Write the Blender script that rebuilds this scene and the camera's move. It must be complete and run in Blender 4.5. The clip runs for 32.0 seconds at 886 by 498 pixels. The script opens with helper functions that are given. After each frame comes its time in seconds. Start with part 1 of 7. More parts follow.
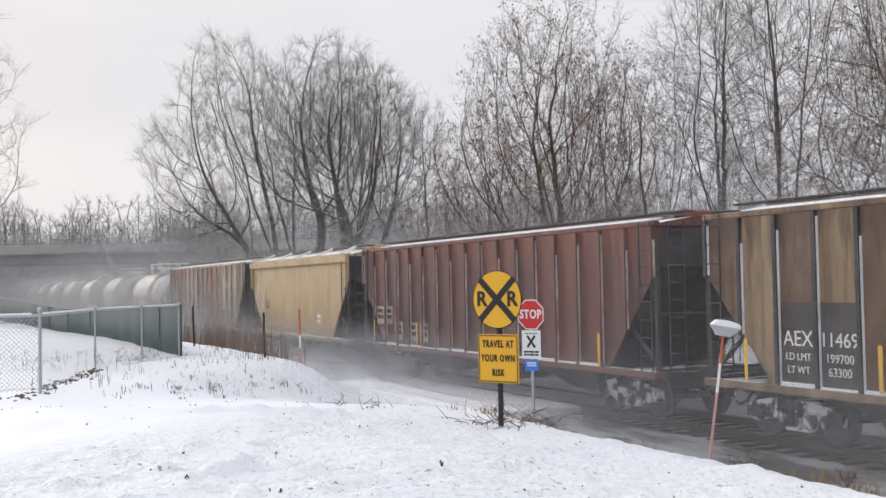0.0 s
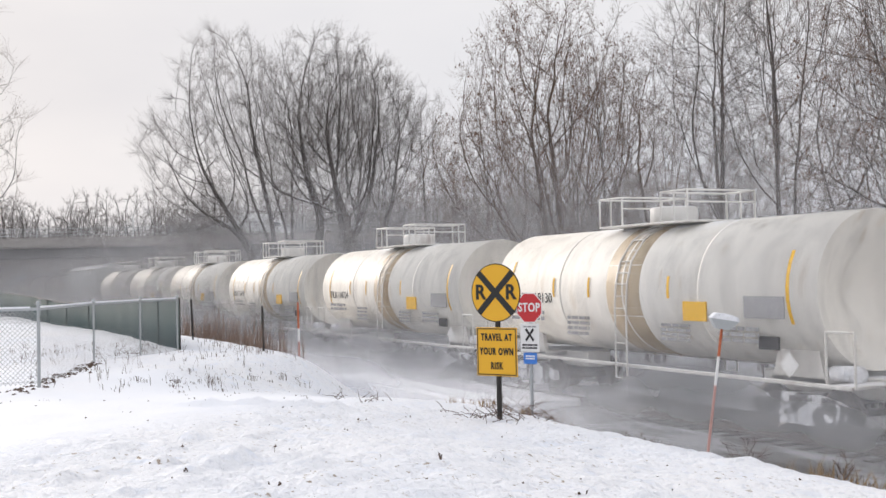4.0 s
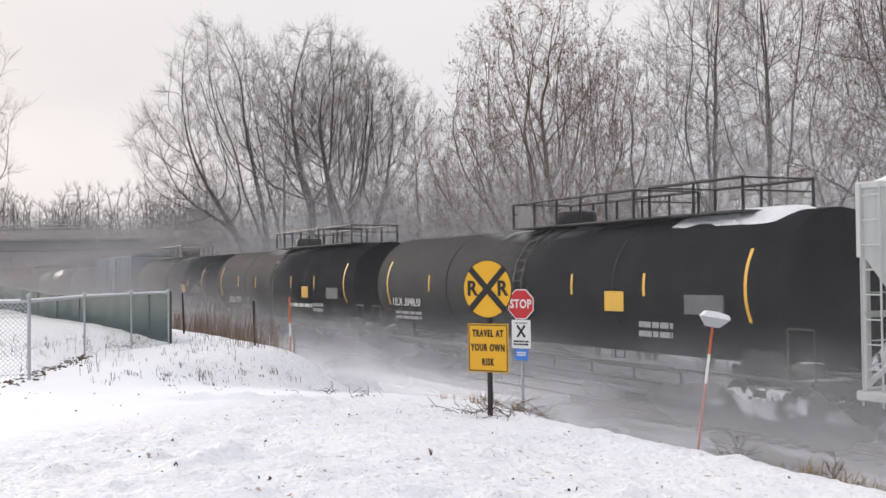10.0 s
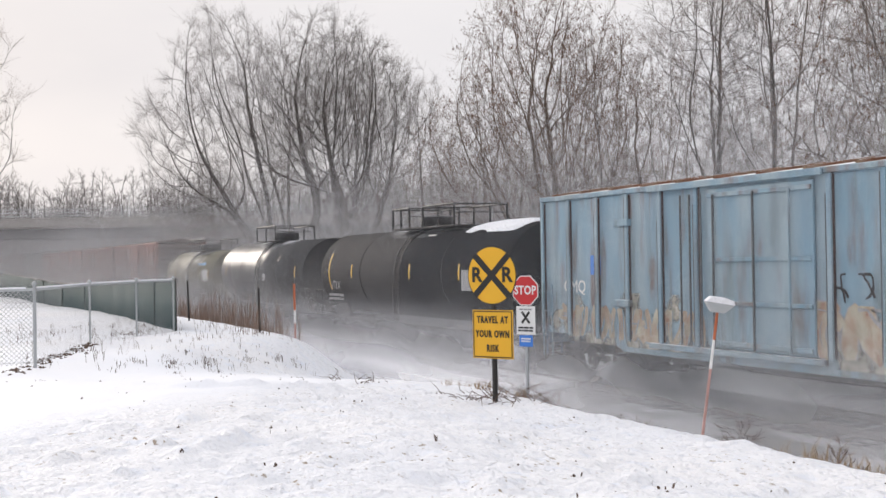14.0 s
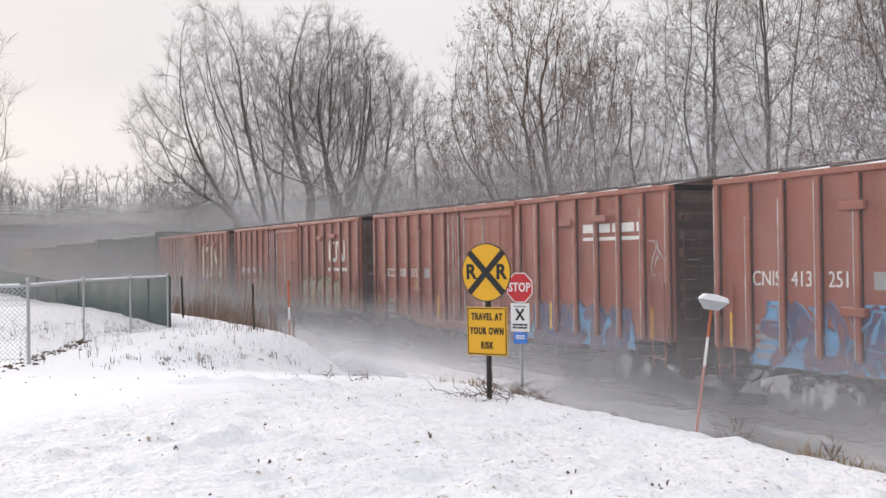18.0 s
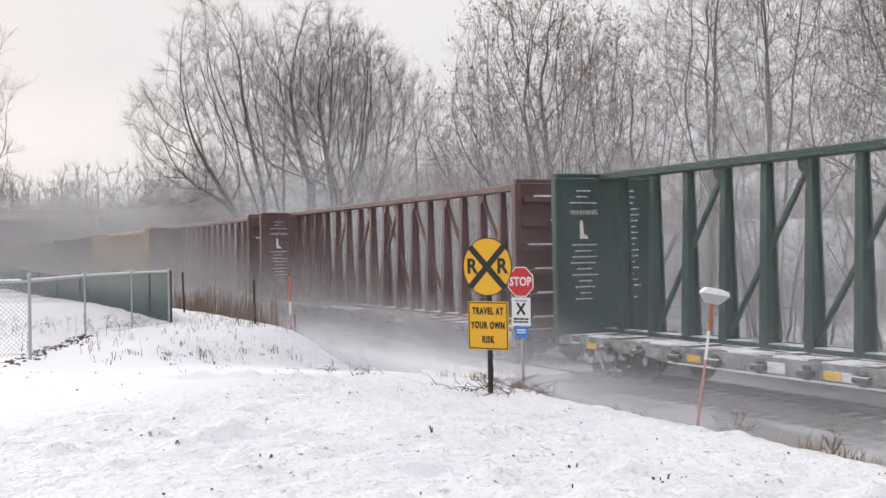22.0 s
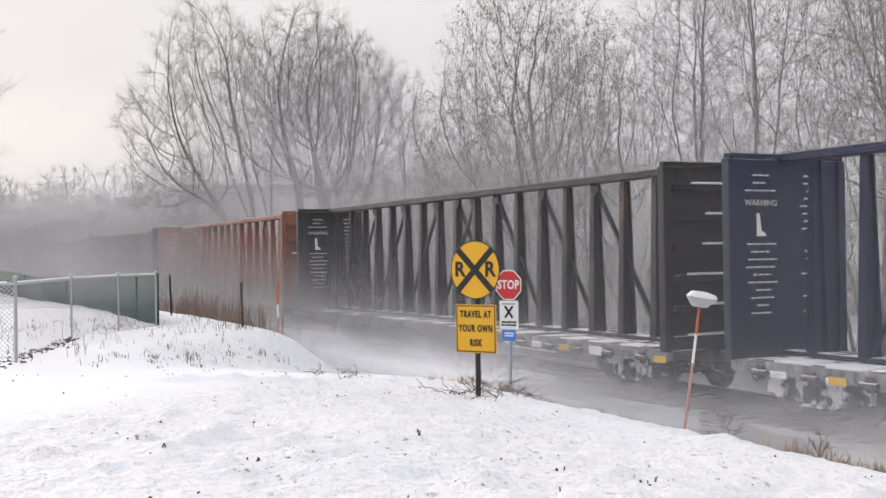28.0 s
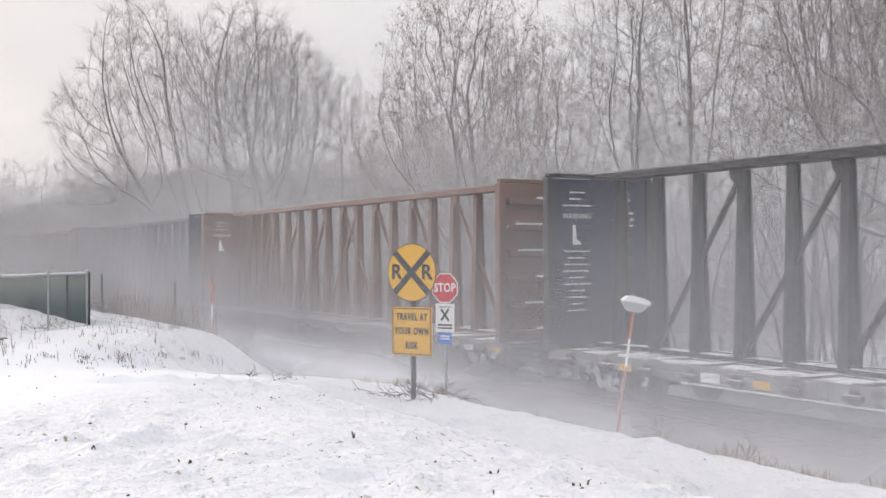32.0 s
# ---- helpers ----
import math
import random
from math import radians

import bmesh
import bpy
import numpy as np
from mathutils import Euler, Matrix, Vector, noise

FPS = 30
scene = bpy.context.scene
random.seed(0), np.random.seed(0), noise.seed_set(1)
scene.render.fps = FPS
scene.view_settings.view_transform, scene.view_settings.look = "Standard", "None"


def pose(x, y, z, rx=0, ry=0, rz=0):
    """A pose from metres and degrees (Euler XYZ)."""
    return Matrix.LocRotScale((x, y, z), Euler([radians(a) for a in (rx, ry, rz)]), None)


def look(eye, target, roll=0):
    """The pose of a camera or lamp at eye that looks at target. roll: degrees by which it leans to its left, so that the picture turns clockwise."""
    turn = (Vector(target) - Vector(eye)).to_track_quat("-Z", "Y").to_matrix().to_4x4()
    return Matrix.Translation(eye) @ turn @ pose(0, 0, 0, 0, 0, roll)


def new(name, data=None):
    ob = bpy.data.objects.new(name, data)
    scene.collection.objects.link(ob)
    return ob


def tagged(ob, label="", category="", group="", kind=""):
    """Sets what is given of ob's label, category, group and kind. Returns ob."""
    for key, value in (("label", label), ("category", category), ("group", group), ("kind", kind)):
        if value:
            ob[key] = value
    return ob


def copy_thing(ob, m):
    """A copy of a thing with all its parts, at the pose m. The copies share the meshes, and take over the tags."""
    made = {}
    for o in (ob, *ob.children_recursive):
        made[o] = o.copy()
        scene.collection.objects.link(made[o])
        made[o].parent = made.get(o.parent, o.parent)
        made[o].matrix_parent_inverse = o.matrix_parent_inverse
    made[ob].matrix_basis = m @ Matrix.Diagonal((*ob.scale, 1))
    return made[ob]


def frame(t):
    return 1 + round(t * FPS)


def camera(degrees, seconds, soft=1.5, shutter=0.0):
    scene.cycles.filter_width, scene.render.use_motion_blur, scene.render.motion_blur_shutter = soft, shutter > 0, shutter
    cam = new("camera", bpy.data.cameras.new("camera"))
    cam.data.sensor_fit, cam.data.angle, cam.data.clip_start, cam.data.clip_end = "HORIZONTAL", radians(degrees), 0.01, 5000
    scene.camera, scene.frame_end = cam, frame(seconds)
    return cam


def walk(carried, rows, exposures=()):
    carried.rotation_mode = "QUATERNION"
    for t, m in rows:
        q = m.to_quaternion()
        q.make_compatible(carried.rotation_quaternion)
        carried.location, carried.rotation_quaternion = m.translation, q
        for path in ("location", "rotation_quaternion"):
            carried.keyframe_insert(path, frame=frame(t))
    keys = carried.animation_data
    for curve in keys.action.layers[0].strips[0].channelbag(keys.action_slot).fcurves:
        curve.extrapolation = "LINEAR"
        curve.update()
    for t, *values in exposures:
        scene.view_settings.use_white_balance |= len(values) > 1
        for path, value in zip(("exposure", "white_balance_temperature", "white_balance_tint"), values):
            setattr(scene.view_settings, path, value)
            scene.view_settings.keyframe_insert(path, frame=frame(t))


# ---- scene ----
# Plan: the track runs along x through y = 0 with its rail tops at z = 0; the train runs towards +x.
# The camera stands on a snowy lot at the near side of the track and looks along it to the far left.
EYE = (0.0, -16.0, 3.1)
cam = camera(43.4, 32.0)
TURNS = [
    (0, 91.821, 1.136, 64.698),
    (0.5, 91.710, 1.109, 64.602),
    (1, 91.607, 1.130, 64.582),
    (1.5, 91.551, 1.175, 64.595),
    (2, 91.504, 1.165, 64.523),
    (2.5, 91.504, 1.175, 64.508),
    (3, 91.461, 1.195, 64.546),
    (3.5, 91.439, 1.206, 64.621),
    (5.5, 91.602, 0.972, 64.495),
    (6, 91.540, 0.897, 64.409),
    (6.5, 91.441, 0.868, 64.380),
    (7, 91.333, 0.875, 64.341),
    (7.5, 91.289, 0.894, 64.302),
    (8, 91.200, 0.848, 64.292),
    (8.5, 91.210, 0.812, 64.349),
    (9, 91.192, 0.815, 64.392),
    (9.5, 91.181, 0.822, 64.353),
    (10, 91.254, 0.704, 64.207),
    (10.5, 91.207, 0.698, 64.063),
    (11, 91.160, 0.770, 64.111),
    (11.5, 91.078, 0.768, 64.133),
    (12, 90.977, 0.816, 64.256),
    (12.5, 90.842, 0.904, 64.375),
    (13, 90.740, 0.887, 64.497),
    (13.5, 90.641, 0.893, 64.410),
    (14, 90.566, 0.919, 64.435),
    (14.5, 90.490, 1.004, 64.422),
    (16.5, 90.207, 1.188, 64.406),
    (17, 90.260, 1.086, 64.347),
    (17.5, 90.356, 0.922, 64.250),
    (18, 90.406, 0.833, 64.148),
    (18.5, 90.411, 0.806, 64.115),
    (19, 90.304, 0.720, 63.994),
    (19.5, 90.212, 0.754, 64.019),
    (20, 90.195, 0.701, 64.036),
    (20.5, 90.177, 0.683, 64.010),
    (21, 90.130, 0.805, 64.137),
    (21.5, 90.100, 0.866, 64.223),
    (22, 90.120, 0.955, 64.197),
    (22.5, 90.191, 0.868, 64.137),
    (23, 90.399, 0.768, 63.961),
    (23.5, 90.492, 0.649, 63.889),
    (24, 90.456, 0.673, 63.876),
    (24.5, 90.424, 0.704, 63.863),
    (25, 90.409, 0.666, 63.922),
    (25.5, 90.411, 0.748, 63.888),
    (27.5, 90.270, 0.869, 63.801),
    (28, 90.269, 0.865, 63.575),
    (28.5, 90.224, 0.883, 63.519),
    (29, 90.234, 0.529, 62.933),
    (29.5, 90.011, 0.698, 61.392),
    (30, 89.981, 0.685, 61.114),
    (30.5, 90.856, 0.696, 61.194),
    (31, 90.787, 0.591, 60.543),
    (31.5, 90.507, 0.309, 60.286),
    (32, 90.377, 0.157, 60.328),
]
walk(cam, [(t, pose(*EYE, rx, ry, rz)) for t, rx, ry, rz in TURNS], exposures=((0.0, -0.06, 6450, 11), (6.0, -0.04, 6600, 12), (17.0, 0.0, 6680, 12.5), (32.0, 0.0, 6720, 12.5)))

# ---- world, sun ----
world = bpy.data.worlds.new("winter_sky")
scene.world = world
world.use_nodes = True
wn, wl = world.node_tree.nodes, world.node_tree.links
wn.clear()
w_out = wn.new("ShaderNodeOutputWorld")
w_bg = wn.new("ShaderNodeBackground")
w_sky = wn.new("ShaderNodeTexSky")
w_sky.sky_type = "NISHITA"
w_sky.sun_disc = False
w_sky.sun_elevation = radians(15)
w_sky.sun_rotation = radians(-88)
w_sky.air_density, w_sky.dust_density, w_sky.ozone_density = 1.5, 4.0, 1.0
w_dim = wn.new("ShaderNodeMixRGB")
w_dim.blend_type = "MULTIPLY"
w_dim.inputs[0].default_value = 1.0
w_dim.inputs[2].default_value = (0.1, 0.1, 0.1, 1)
w_co = wn.new("ShaderNodeTexCoord")
w_map = wn.new("ShaderNodeMapping")
w_map.inputs["Scale"].default_value = (1.2, 1.2, 3.2)
w_no = wn.new("ShaderNodeTexNoise")
w_no.inputs["Scale"].default_value = 1.6
w_no.inputs["Detail"].default_value = 5.0
w_ramp = wn.new("ShaderNodeValToRGB")
w_ramp.color_ramp.elements[0].position, w_ramp.color_ramp.elements[0].color = 0.3, (0.72, 0.745, 0.80, 1)
w_ramp.color_ramp.elements[1].position, w_ramp.color_ramp.elements[1].color = 0.72, (0.895, 0.897, 0.915, 1)
w_mix = wn.new("ShaderNodeMixRGB")
w_mix.inputs[0].default_value = 0.985
wl.new(w_co.outputs["Generated"], w_map.inputs["Vector"])
wl.new(w_map.outputs[0], w_no.inputs["Vector"])
wl.new(w_no.outputs["Fac"], w_ramp.inputs["Fac"])
wl.new(w_sky.outputs[0], w_dim.inputs[1])
wl.new(w_dim.outputs[0], w_mix.inputs[1])
wl.new(w_ramp.outputs[0], w_mix.inputs[2])
# an overcast sky is brighter overhead than at the horizon
w_sep = wn.new("ShaderNodeSeparateXYZ")
w_up = wn.new("ShaderNodeMapRange")
w_up.inputs["From Min"].default_value, w_up.inputs["From Max"].default_value = 0.3, 0.85
w_up.inputs["To Min"].default_value, w_up.inputs["To Max"].default_value = 1.0, 1.45
wl.new(w_co.outputs["Generated"], w_sep.inputs[0])
wl.new(w_sep.outputs["Z"], w_up.inputs["Value"])
wl.new(w_up.outputs[0], w_bg.inputs["Strength"])
wl.new(w_mix.outputs[0], w_bg.inputs["Color"])
wl.new(w_bg.outputs[0], w_out.inputs["Surface"])

sun_data = bpy.data.lights.new("sun", "SUN")
sun_data.energy, sun_data.angle, sun_data.color = 1.9, radians(12), (1.0, 0.92, 0.83)
sun = new("sun", sun_data)
sun.matrix_world = look((-80, -3, 46), (0, 12, 24))
scene.cycles.transparent_max_bounces = 24
scene.view_settings.exposure = 0.0

# ---- materials ----
def material(name):
    m = bpy.data.materials.new(name)
    m.use_nodes = True
    nt = m.node_tree
    bsdf = nt.nodes["Principled BSDF"]
    return m, nt, bsdf


def noise_node(nt, scale, detail=4.0, stretch=(1, 1, 1), coords="Object", shift=True):
    """Noise in an object's own space, shifted from object to object."""
    co = nt.nodes.new("ShaderNodeTexCoord")
    mp = nt.nodes.new("ShaderNodeMapping")
    mp.inputs["Scale"].default_value = stretch
    nt.links.new(co.outputs[coords], mp.inputs["Vector"])
    if shift:
        info = nt.nodes.new("ShaderNodeObjectInfo")
        mul = nt.nodes.new("ShaderNodeMath")
        mul.operation = "MULTIPLY"
        mul.inputs[1].default_value = 37.0
        nt.links.new(info.outputs["Random"], mul.inputs[0])
        nt.links.new(mul.outputs[0], mp.inputs["Location"])
    no = nt.nodes.new("ShaderNodeTexNoise")
    no.inputs["Scale"].default_value = scale
    no.inputs["Detail"].default_value = detail
    nt.links.new(mp.outputs[0], no.inputs["Vector"])
    return no.outputs["Fac"]


def ramp(nt, fac, lo, hi, a=(0, 0, 0, 1), b=(1, 1, 1, 1)):
    r = nt.nodes.new("ShaderNodeValToRGB")
    r.color_ramp.elements[0].position, r.color_ramp.elements[0].color = lo, a
    r.color_ramp.elements[1].position, r.color_ramp.elements[1].color = hi, b
    nt.links.new(fac, r.inputs["Fac"])
    return r.outputs["Color"]


def blend(nt, fac, a, b, kind="MIX"):
    m = nt.nodes.new("ShaderNodeMixRGB")
    m.blend_type = kind
    for sock, v in zip(m.inputs, (fac, a, b)):
        if isinstance(v, (int, float)):
            sock.default_value = v
        elif isinstance(v, tuple):
            sock.default_value = v if len(v) == 4 else (*v, 1)
        else:
            nt.links.new(v, sock)
    return m.outputs["Color"]


def arith(nt, op, a, b=0.0, clamp=False):
    m = nt.nodes.new("ShaderNodeMath")
    m.operation, m.use_clamp = op, clamp
    for sock, v in zip(m.inputs, (a, b)):
        if isinstance(v, (int, float)):
            sock.default_value = v
        else:
            nt.links.new(v, sock)
    return m.outputs[0]


def bump(nt, bsdf, height, strength=0.3, distance=0.02):
    b = nt.nodes.new("ShaderNodeBump")
    b.inputs["Strength"].default_value, b.inputs["Distance"].default_value = strength, distance
    nt.links.new(height, b.inputs["Height"])
    nt.links.new(b.outputs[0], bsdf.inputs["Normal"])


def upward(nt, lo, hi):
    """How far a face looks up, between two values of its normal's z."""
    geo = nt.nodes.new("ShaderNodeNewGeometry")
    sep = nt.nodes.new("ShaderNodeSeparateXYZ")
    nt.links.new(geo.outputs["Normal"], sep.inputs[0])
    mr = nt.nodes.new("ShaderNodeMapRange")
    mr.inputs["From Min"].default_value, mr.inputs["From Max"].default_value = lo, hi
    nt.links.new(sep.outputs["Z"], mr.inputs["Value"])
    return mr.outputs[0]


def paint(name, colour, rust=0.3, fade=0.35, rough=0.55, rust_colour=(0.16, 0.06, 0.025), dust=0.25, spec=0.4, patch=None, snowy=1.0):
    """Weathered railcar paint: faded patches, rust in upright streaks, grey road dust and snow on what looks up."""
    m, nt, bsdf = material(name)
    m.diffuse_color = (*colour, 1)
    big = noise_node(nt, 0.7, 5.0)
    pale = tuple(min(1.0, c * 0.55 + 0.2) for c in colour)
    dark = tuple(c * 0.55 for c in colour)
    col = blend(nt, ramp(nt, big, 0.35, 0.75, b=(fade, fade, fade, 1)), colour, pale)
    grime = noise_node(nt, 2.2, 7.0, (1, 1, 0.22))
    col = blend(nt, ramp(nt, grime, 0.45, 0.8, b=(0.6, 0.6, 0.6, 1)), col, dark)
    if patch:
        # sheets that have weathered apart from one another, with ragged stains running down
        sheet = ramp(nt, noise_node(nt, 1.1, 2.0, (1, 1, 0.18)), 0.44, 0.58)
        ragged = ramp(nt, noise_node(nt, 3.2, 10.0, (1, 1, 0.14)), 0.5, 0.72)
        col = blend(nt, arith(nt, "MULTIPLY", sheet, 0.75), col, patch[0])
        col = blend(nt, arith(nt, "MULTIPLY", ragged, 0.8), col, patch[1])
    streak = noise_node(nt, 3.4, 8.0, (1, 1, 0.16))
    spot = noise_node(nt, 0.9, 3.0)
    mask = arith(nt, "MULTIPLY", ramp(nt, streak, 0.62 - 0.35 * rust, 0.78 - 0.25 * rust), ramp(nt, spot, 0.5 - 0.3 * rust, 0.68 - 0.2 * rust))
    col = blend(nt, arith(nt, "MULTIPLY", mask, min(1.0, 0.35 + rust)), col, rust_colour)
    fine = noise_node(nt, 30.0, 4.0)
    col = blend(nt, ramp(nt, fine, 0.5, 0.85, b=(dust, dust, dust, 1)), col, (0.34, 0.32, 0.30))
    snow = arith(nt, "MULTIPLY", upward(nt, 0.75, 0.95), ramp(nt, noise_node(nt, 1.6, 6.0), 0.36, 0.5))
    col = blend(nt, arith(nt, "MULTIPLY", snow, snowy), col, (0.82, 0.84, 0.88))
    nt.links.new(col, bsdf.inputs["Base Color"])
    bsdf.inputs["Roughness"].default_value = rough
    bsdf.inputs["Specular IOR Level"].default_value = spec
    bump(nt, bsdf, grime, 0.12, 0.01)
    return m


def sheets(name, colours, rust, streaky=0.5):
    """Steel sheets that have weathered apart: each takes one of four colours, with rust and grime running down."""
    m, nt, bsdf = material(name)
    m.diffuse_color = (*colours[0], 1)
    info = nt.nodes.new("ShaderNodeObjectInfo")
    r = nt.nodes.new("ShaderNodeValToRGB")
    r.color_ramp.interpolation = "CONSTANT"
    for i, c in enumerate(colours):
        el = r.color_ramp.elements[i] if i < 2 else r.color_ramp.elements.new(i / len(colours))
        el.position, el.color = i / len(colours), (*c, 1)
    nt.links.new(info.outputs["Random"], r.inputs["Fac"])
    col = r.outputs["Color"]
    col = blend(nt, ramp(nt, noise_node(nt, 1.4, 5.0), 0.4, 0.7, b=(0.5, 0.5, 0.5, 1)), col, tuple(min(1.0, c * 0.85 + 0.03) for c in colours[0]))
    run = ramp(nt, noise_node(nt, 4.5, 9.0, (1, 1, 0.10)), 0.5, 0.7)
    col = blend(nt, arith(nt, "MULTIPLY", run, streaky), col, rust)
    co = nt.nodes.new("ShaderNodeTexCoord")
    sep = nt.nodes.new("ShaderNodeSeparateXYZ")
    nt.links.new(co.outputs["Object"], sep.inputs[0])
    # rust that has run down from the roof's seam
    fall = arith(nt, "ADD", arith(nt, "MULTIPLY", sep.outputs["Z"], 0.4), arith(nt, "MULTIPLY", noise_node(nt, 5.0, 6.0, (1, 1, 0.12)), 1.6))
    col = blend(nt, arith(nt, "MULTIPLY", ramp(nt, fall, 0.0, 1.0), ramp(nt, arith(nt, "SUBTRACT", fall, 1.75), 0.5, 0.75, b=(0.7, 0.7, 0.7, 1))), col, rust)
    dark = ramp(nt, noise_node(nt, 7.0, 8.0, (1, 1, 0.2)), 0.58, 0.74, b=(0.6, 0.6, 0.6, 1))
    col = blend(nt, dark, col, tuple(c * 0.3 for c in rust))
    nt.links.new(col, bsdf.inputs["Base Color"])
    bsdf.inputs["Roughness"].default_value = 0.7
    bump(nt, bsdf, noise_node(nt, 2.0, 5.0, (1, 1, 0.4)), 0.2, 0.02)
    return m


def plain(name, colour, rough=0.6, metal=0.0, vary=0.25, scale=8.0, spec=0.4):
    m, nt, bsdf = material(name)
    n = noise_node(nt, scale, 6.0)
    col = blend(nt, ramp(nt, n, 0.3, 0.75, b=(vary, vary, vary, 1)), colour, tuple(c * 0.5 for c in colour))
    nt.links.new(col, bsdf.inputs["Base Color"])
    bsdf.inputs["Roughness"].default_value, bsdf.inputs["Metallic"].default_value = rough, metal
    bsdf.inputs["Specular IOR Level"].default_value = spec
    bump(nt, bsdf, n, 0.1, 0.01)
    return m


def spray(name, colour, under, worn=0.5):
    """Sprayed paint, thin and patchy, with the car's own paint showing through."""
    m, nt, bsdf = material(name)
    col = blend(nt, ramp(nt, noise_node(nt, 1.8, 6.0), 0.35, 0.7), colour, tuple(c * 0.6 for c in colour))
    col = blend(nt, ramp(nt, noise_node(nt, 5.0, 9.0, (1, 1, 0.6)), 0.48 - 0.2 * worn, 0.72, b=(0.85, 0.85, 0.85, 1)), col, under)
    nt.links.new(col, bsdf.inputs["Base Color"])
    bsdf.inputs["Roughness"].default_value = 0.65
    return m


def flaked(name, colour, second, lo, hi, size=1.2, stretch=(1, 1, 0.7)):
    """A thin coat of paint with ragged holes in it."""
    m, nt, bsdf = material(name)
    col = blend(nt, ramp(nt, noise_node(nt, 1.6, 5.0), 0.42, 0.62), colour, second)
    col = blend(nt, ramp(nt, noise_node(nt, 9.0, 6.0), 0.5, 0.8, b=(0.5, 0.5, 0.5, 1)), col, tuple(c * 0.6 for c in colour))
    nt.links.new(col, bsdf.inputs["Base Color"])
    co = nt.nodes.new("ShaderNodeTexCoord")
    sep = nt.nodes.new("ShaderNodeSeparateXYZ")
    nt.links.new(co.outputs["Generated"], sep.inputs[0])
    side = arith(nt, "POWER", arith(nt, "ABSOLUTE", arith(nt, "SUBTRACT", arith(nt, "MULTIPLY", sep.outputs["X"], 2.0), 1.0)), 5.0)
    rise = arith(nt, "POWER", sep.outputs["Z"], 2.0)
    thin = arith(nt, "ADD", arith(nt, "MULTIPLY", side, 0.2), arith(nt, "MULTIPLY", rise, 0.2))
    nt.links.new(ramp(nt, arith(nt, "SUBTRACT", arith(nt, "ADD", noise_node(nt, size, 8.0, stretch), 0.06), thin), lo, hi), bsdf.inputs["Alpha"])
    bsdf.inputs["Roughness"].default_value = 0.7
    return m


def snow_material(name, flecks=0.0):
    """Wind-packed snow with small hollows, whose blue shade is put into the colour; flecks lets dry grass and earth
    show through, and leaves the driven road smooth.
    """
    m, nt, bsdf = material(name)
    grainy = noise_node(nt, 15.0, 6.0, shift=False)
    broad = noise_node(nt, 0.35, 5.0, shift=False)
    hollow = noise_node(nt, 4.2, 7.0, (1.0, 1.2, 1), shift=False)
    rough = 1.0
    if flecks:
        co = nt.nodes.new("ShaderNodeTexCoord")
        sep = nt.nodes.new("ShaderNodeSeparateXYZ")
        nt.links.new(co.outputs["Object"], sep.inputs[0])
        edge = arith(nt, "ADD", arith(nt, "MULTIPLY", sep.outputs["X"], 0.08), arith(nt, "MULTIPLY", sep.outputs["Y"], 0.06))
        edge = arith(nt, "ADD", edge, arith(nt, "MULTIPLY", broad, 0.1))
        rough = ramp(nt, arith(nt, "ADD", edge, 2.25), 0.40, 0.52, (0.12, 0.12, 0.12, 1))
        back = arith(nt, "ADD", arith(nt, "MULTIPLY", sep.outputs["X"], -0.07), arith(nt, "MULTIPLY", sep.outputs["Y"], 0.09))
        rough = arith(nt, "MAXIMUM", rough, ramp(nt, back, 0.26, 0.40))
    col = blend(nt, ramp(nt, broad, 0.35, 0.7), (0.835, 0.852, 0.895), (0.90, 0.90, 0.915))
    # hollows and grain pits coloured bluer and darker, as painted shade
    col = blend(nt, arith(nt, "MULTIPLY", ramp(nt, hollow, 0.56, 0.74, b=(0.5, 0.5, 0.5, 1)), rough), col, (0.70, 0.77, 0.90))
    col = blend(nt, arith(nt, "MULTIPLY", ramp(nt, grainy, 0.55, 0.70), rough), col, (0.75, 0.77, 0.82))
    if flecks:
        f = arith(nt, "MULTIPLY", ramp(nt, noise_node(nt, 11.0, 10.0, (1, 1.4, 1), shift=False), 0.62, 0.68), ramp(nt, noise_node(nt, 0.9, 5.0, shift=False), 0.48, 0.62))
        col = blend(nt, arith(nt, "MULTIPLY", arith(nt, "MULTIPLY", f, flecks), rough), col, (0.36, 0.30, 0.24))
    nt.links.new(col, bsdf.inputs["Base Color"])
    bsdf.inputs["Roughness"].default_value = 0.75
    bsdf.inputs["Specular IOR Level"].default_value = 0.2
    h = arith(nt, "ADD", arith(nt, "MULTIPLY", hollow, -1.0), arith(nt, "MULTIPLY", grainy, -0.6))
    bump(nt, bsdf, arith(nt, "MULTIPLY", h, rough), 0.9, 0.12)
    return m


def bark_material(name, colour, snow=0.8):
    m, nt, bsdf = material(name)
    n = noise_node(nt, 5.0, 6.0, (1, 1, 0.3))
    col = blend(nt, ramp(nt, n, 0.3, 0.7), tuple(c * 0.6 for c in colour), colour)
    s = arith(nt, "MULTIPLY", upward(nt, 0.35, 0.75), ramp(nt, noise_node(nt, 0.6, 5.0), 0.38, 0.55))
    col = blend(nt, arith(nt, "MULTIPLY", s, snow), col, (0.78, 0.80, 0.84))
    nt.links.new(col, bsdf.inputs["Base Color"])
    bsdf.inputs["Roughness"].default_value = 0.9
    bsdf.inputs["Specular IOR Level"].default_value = 0.15
    return m


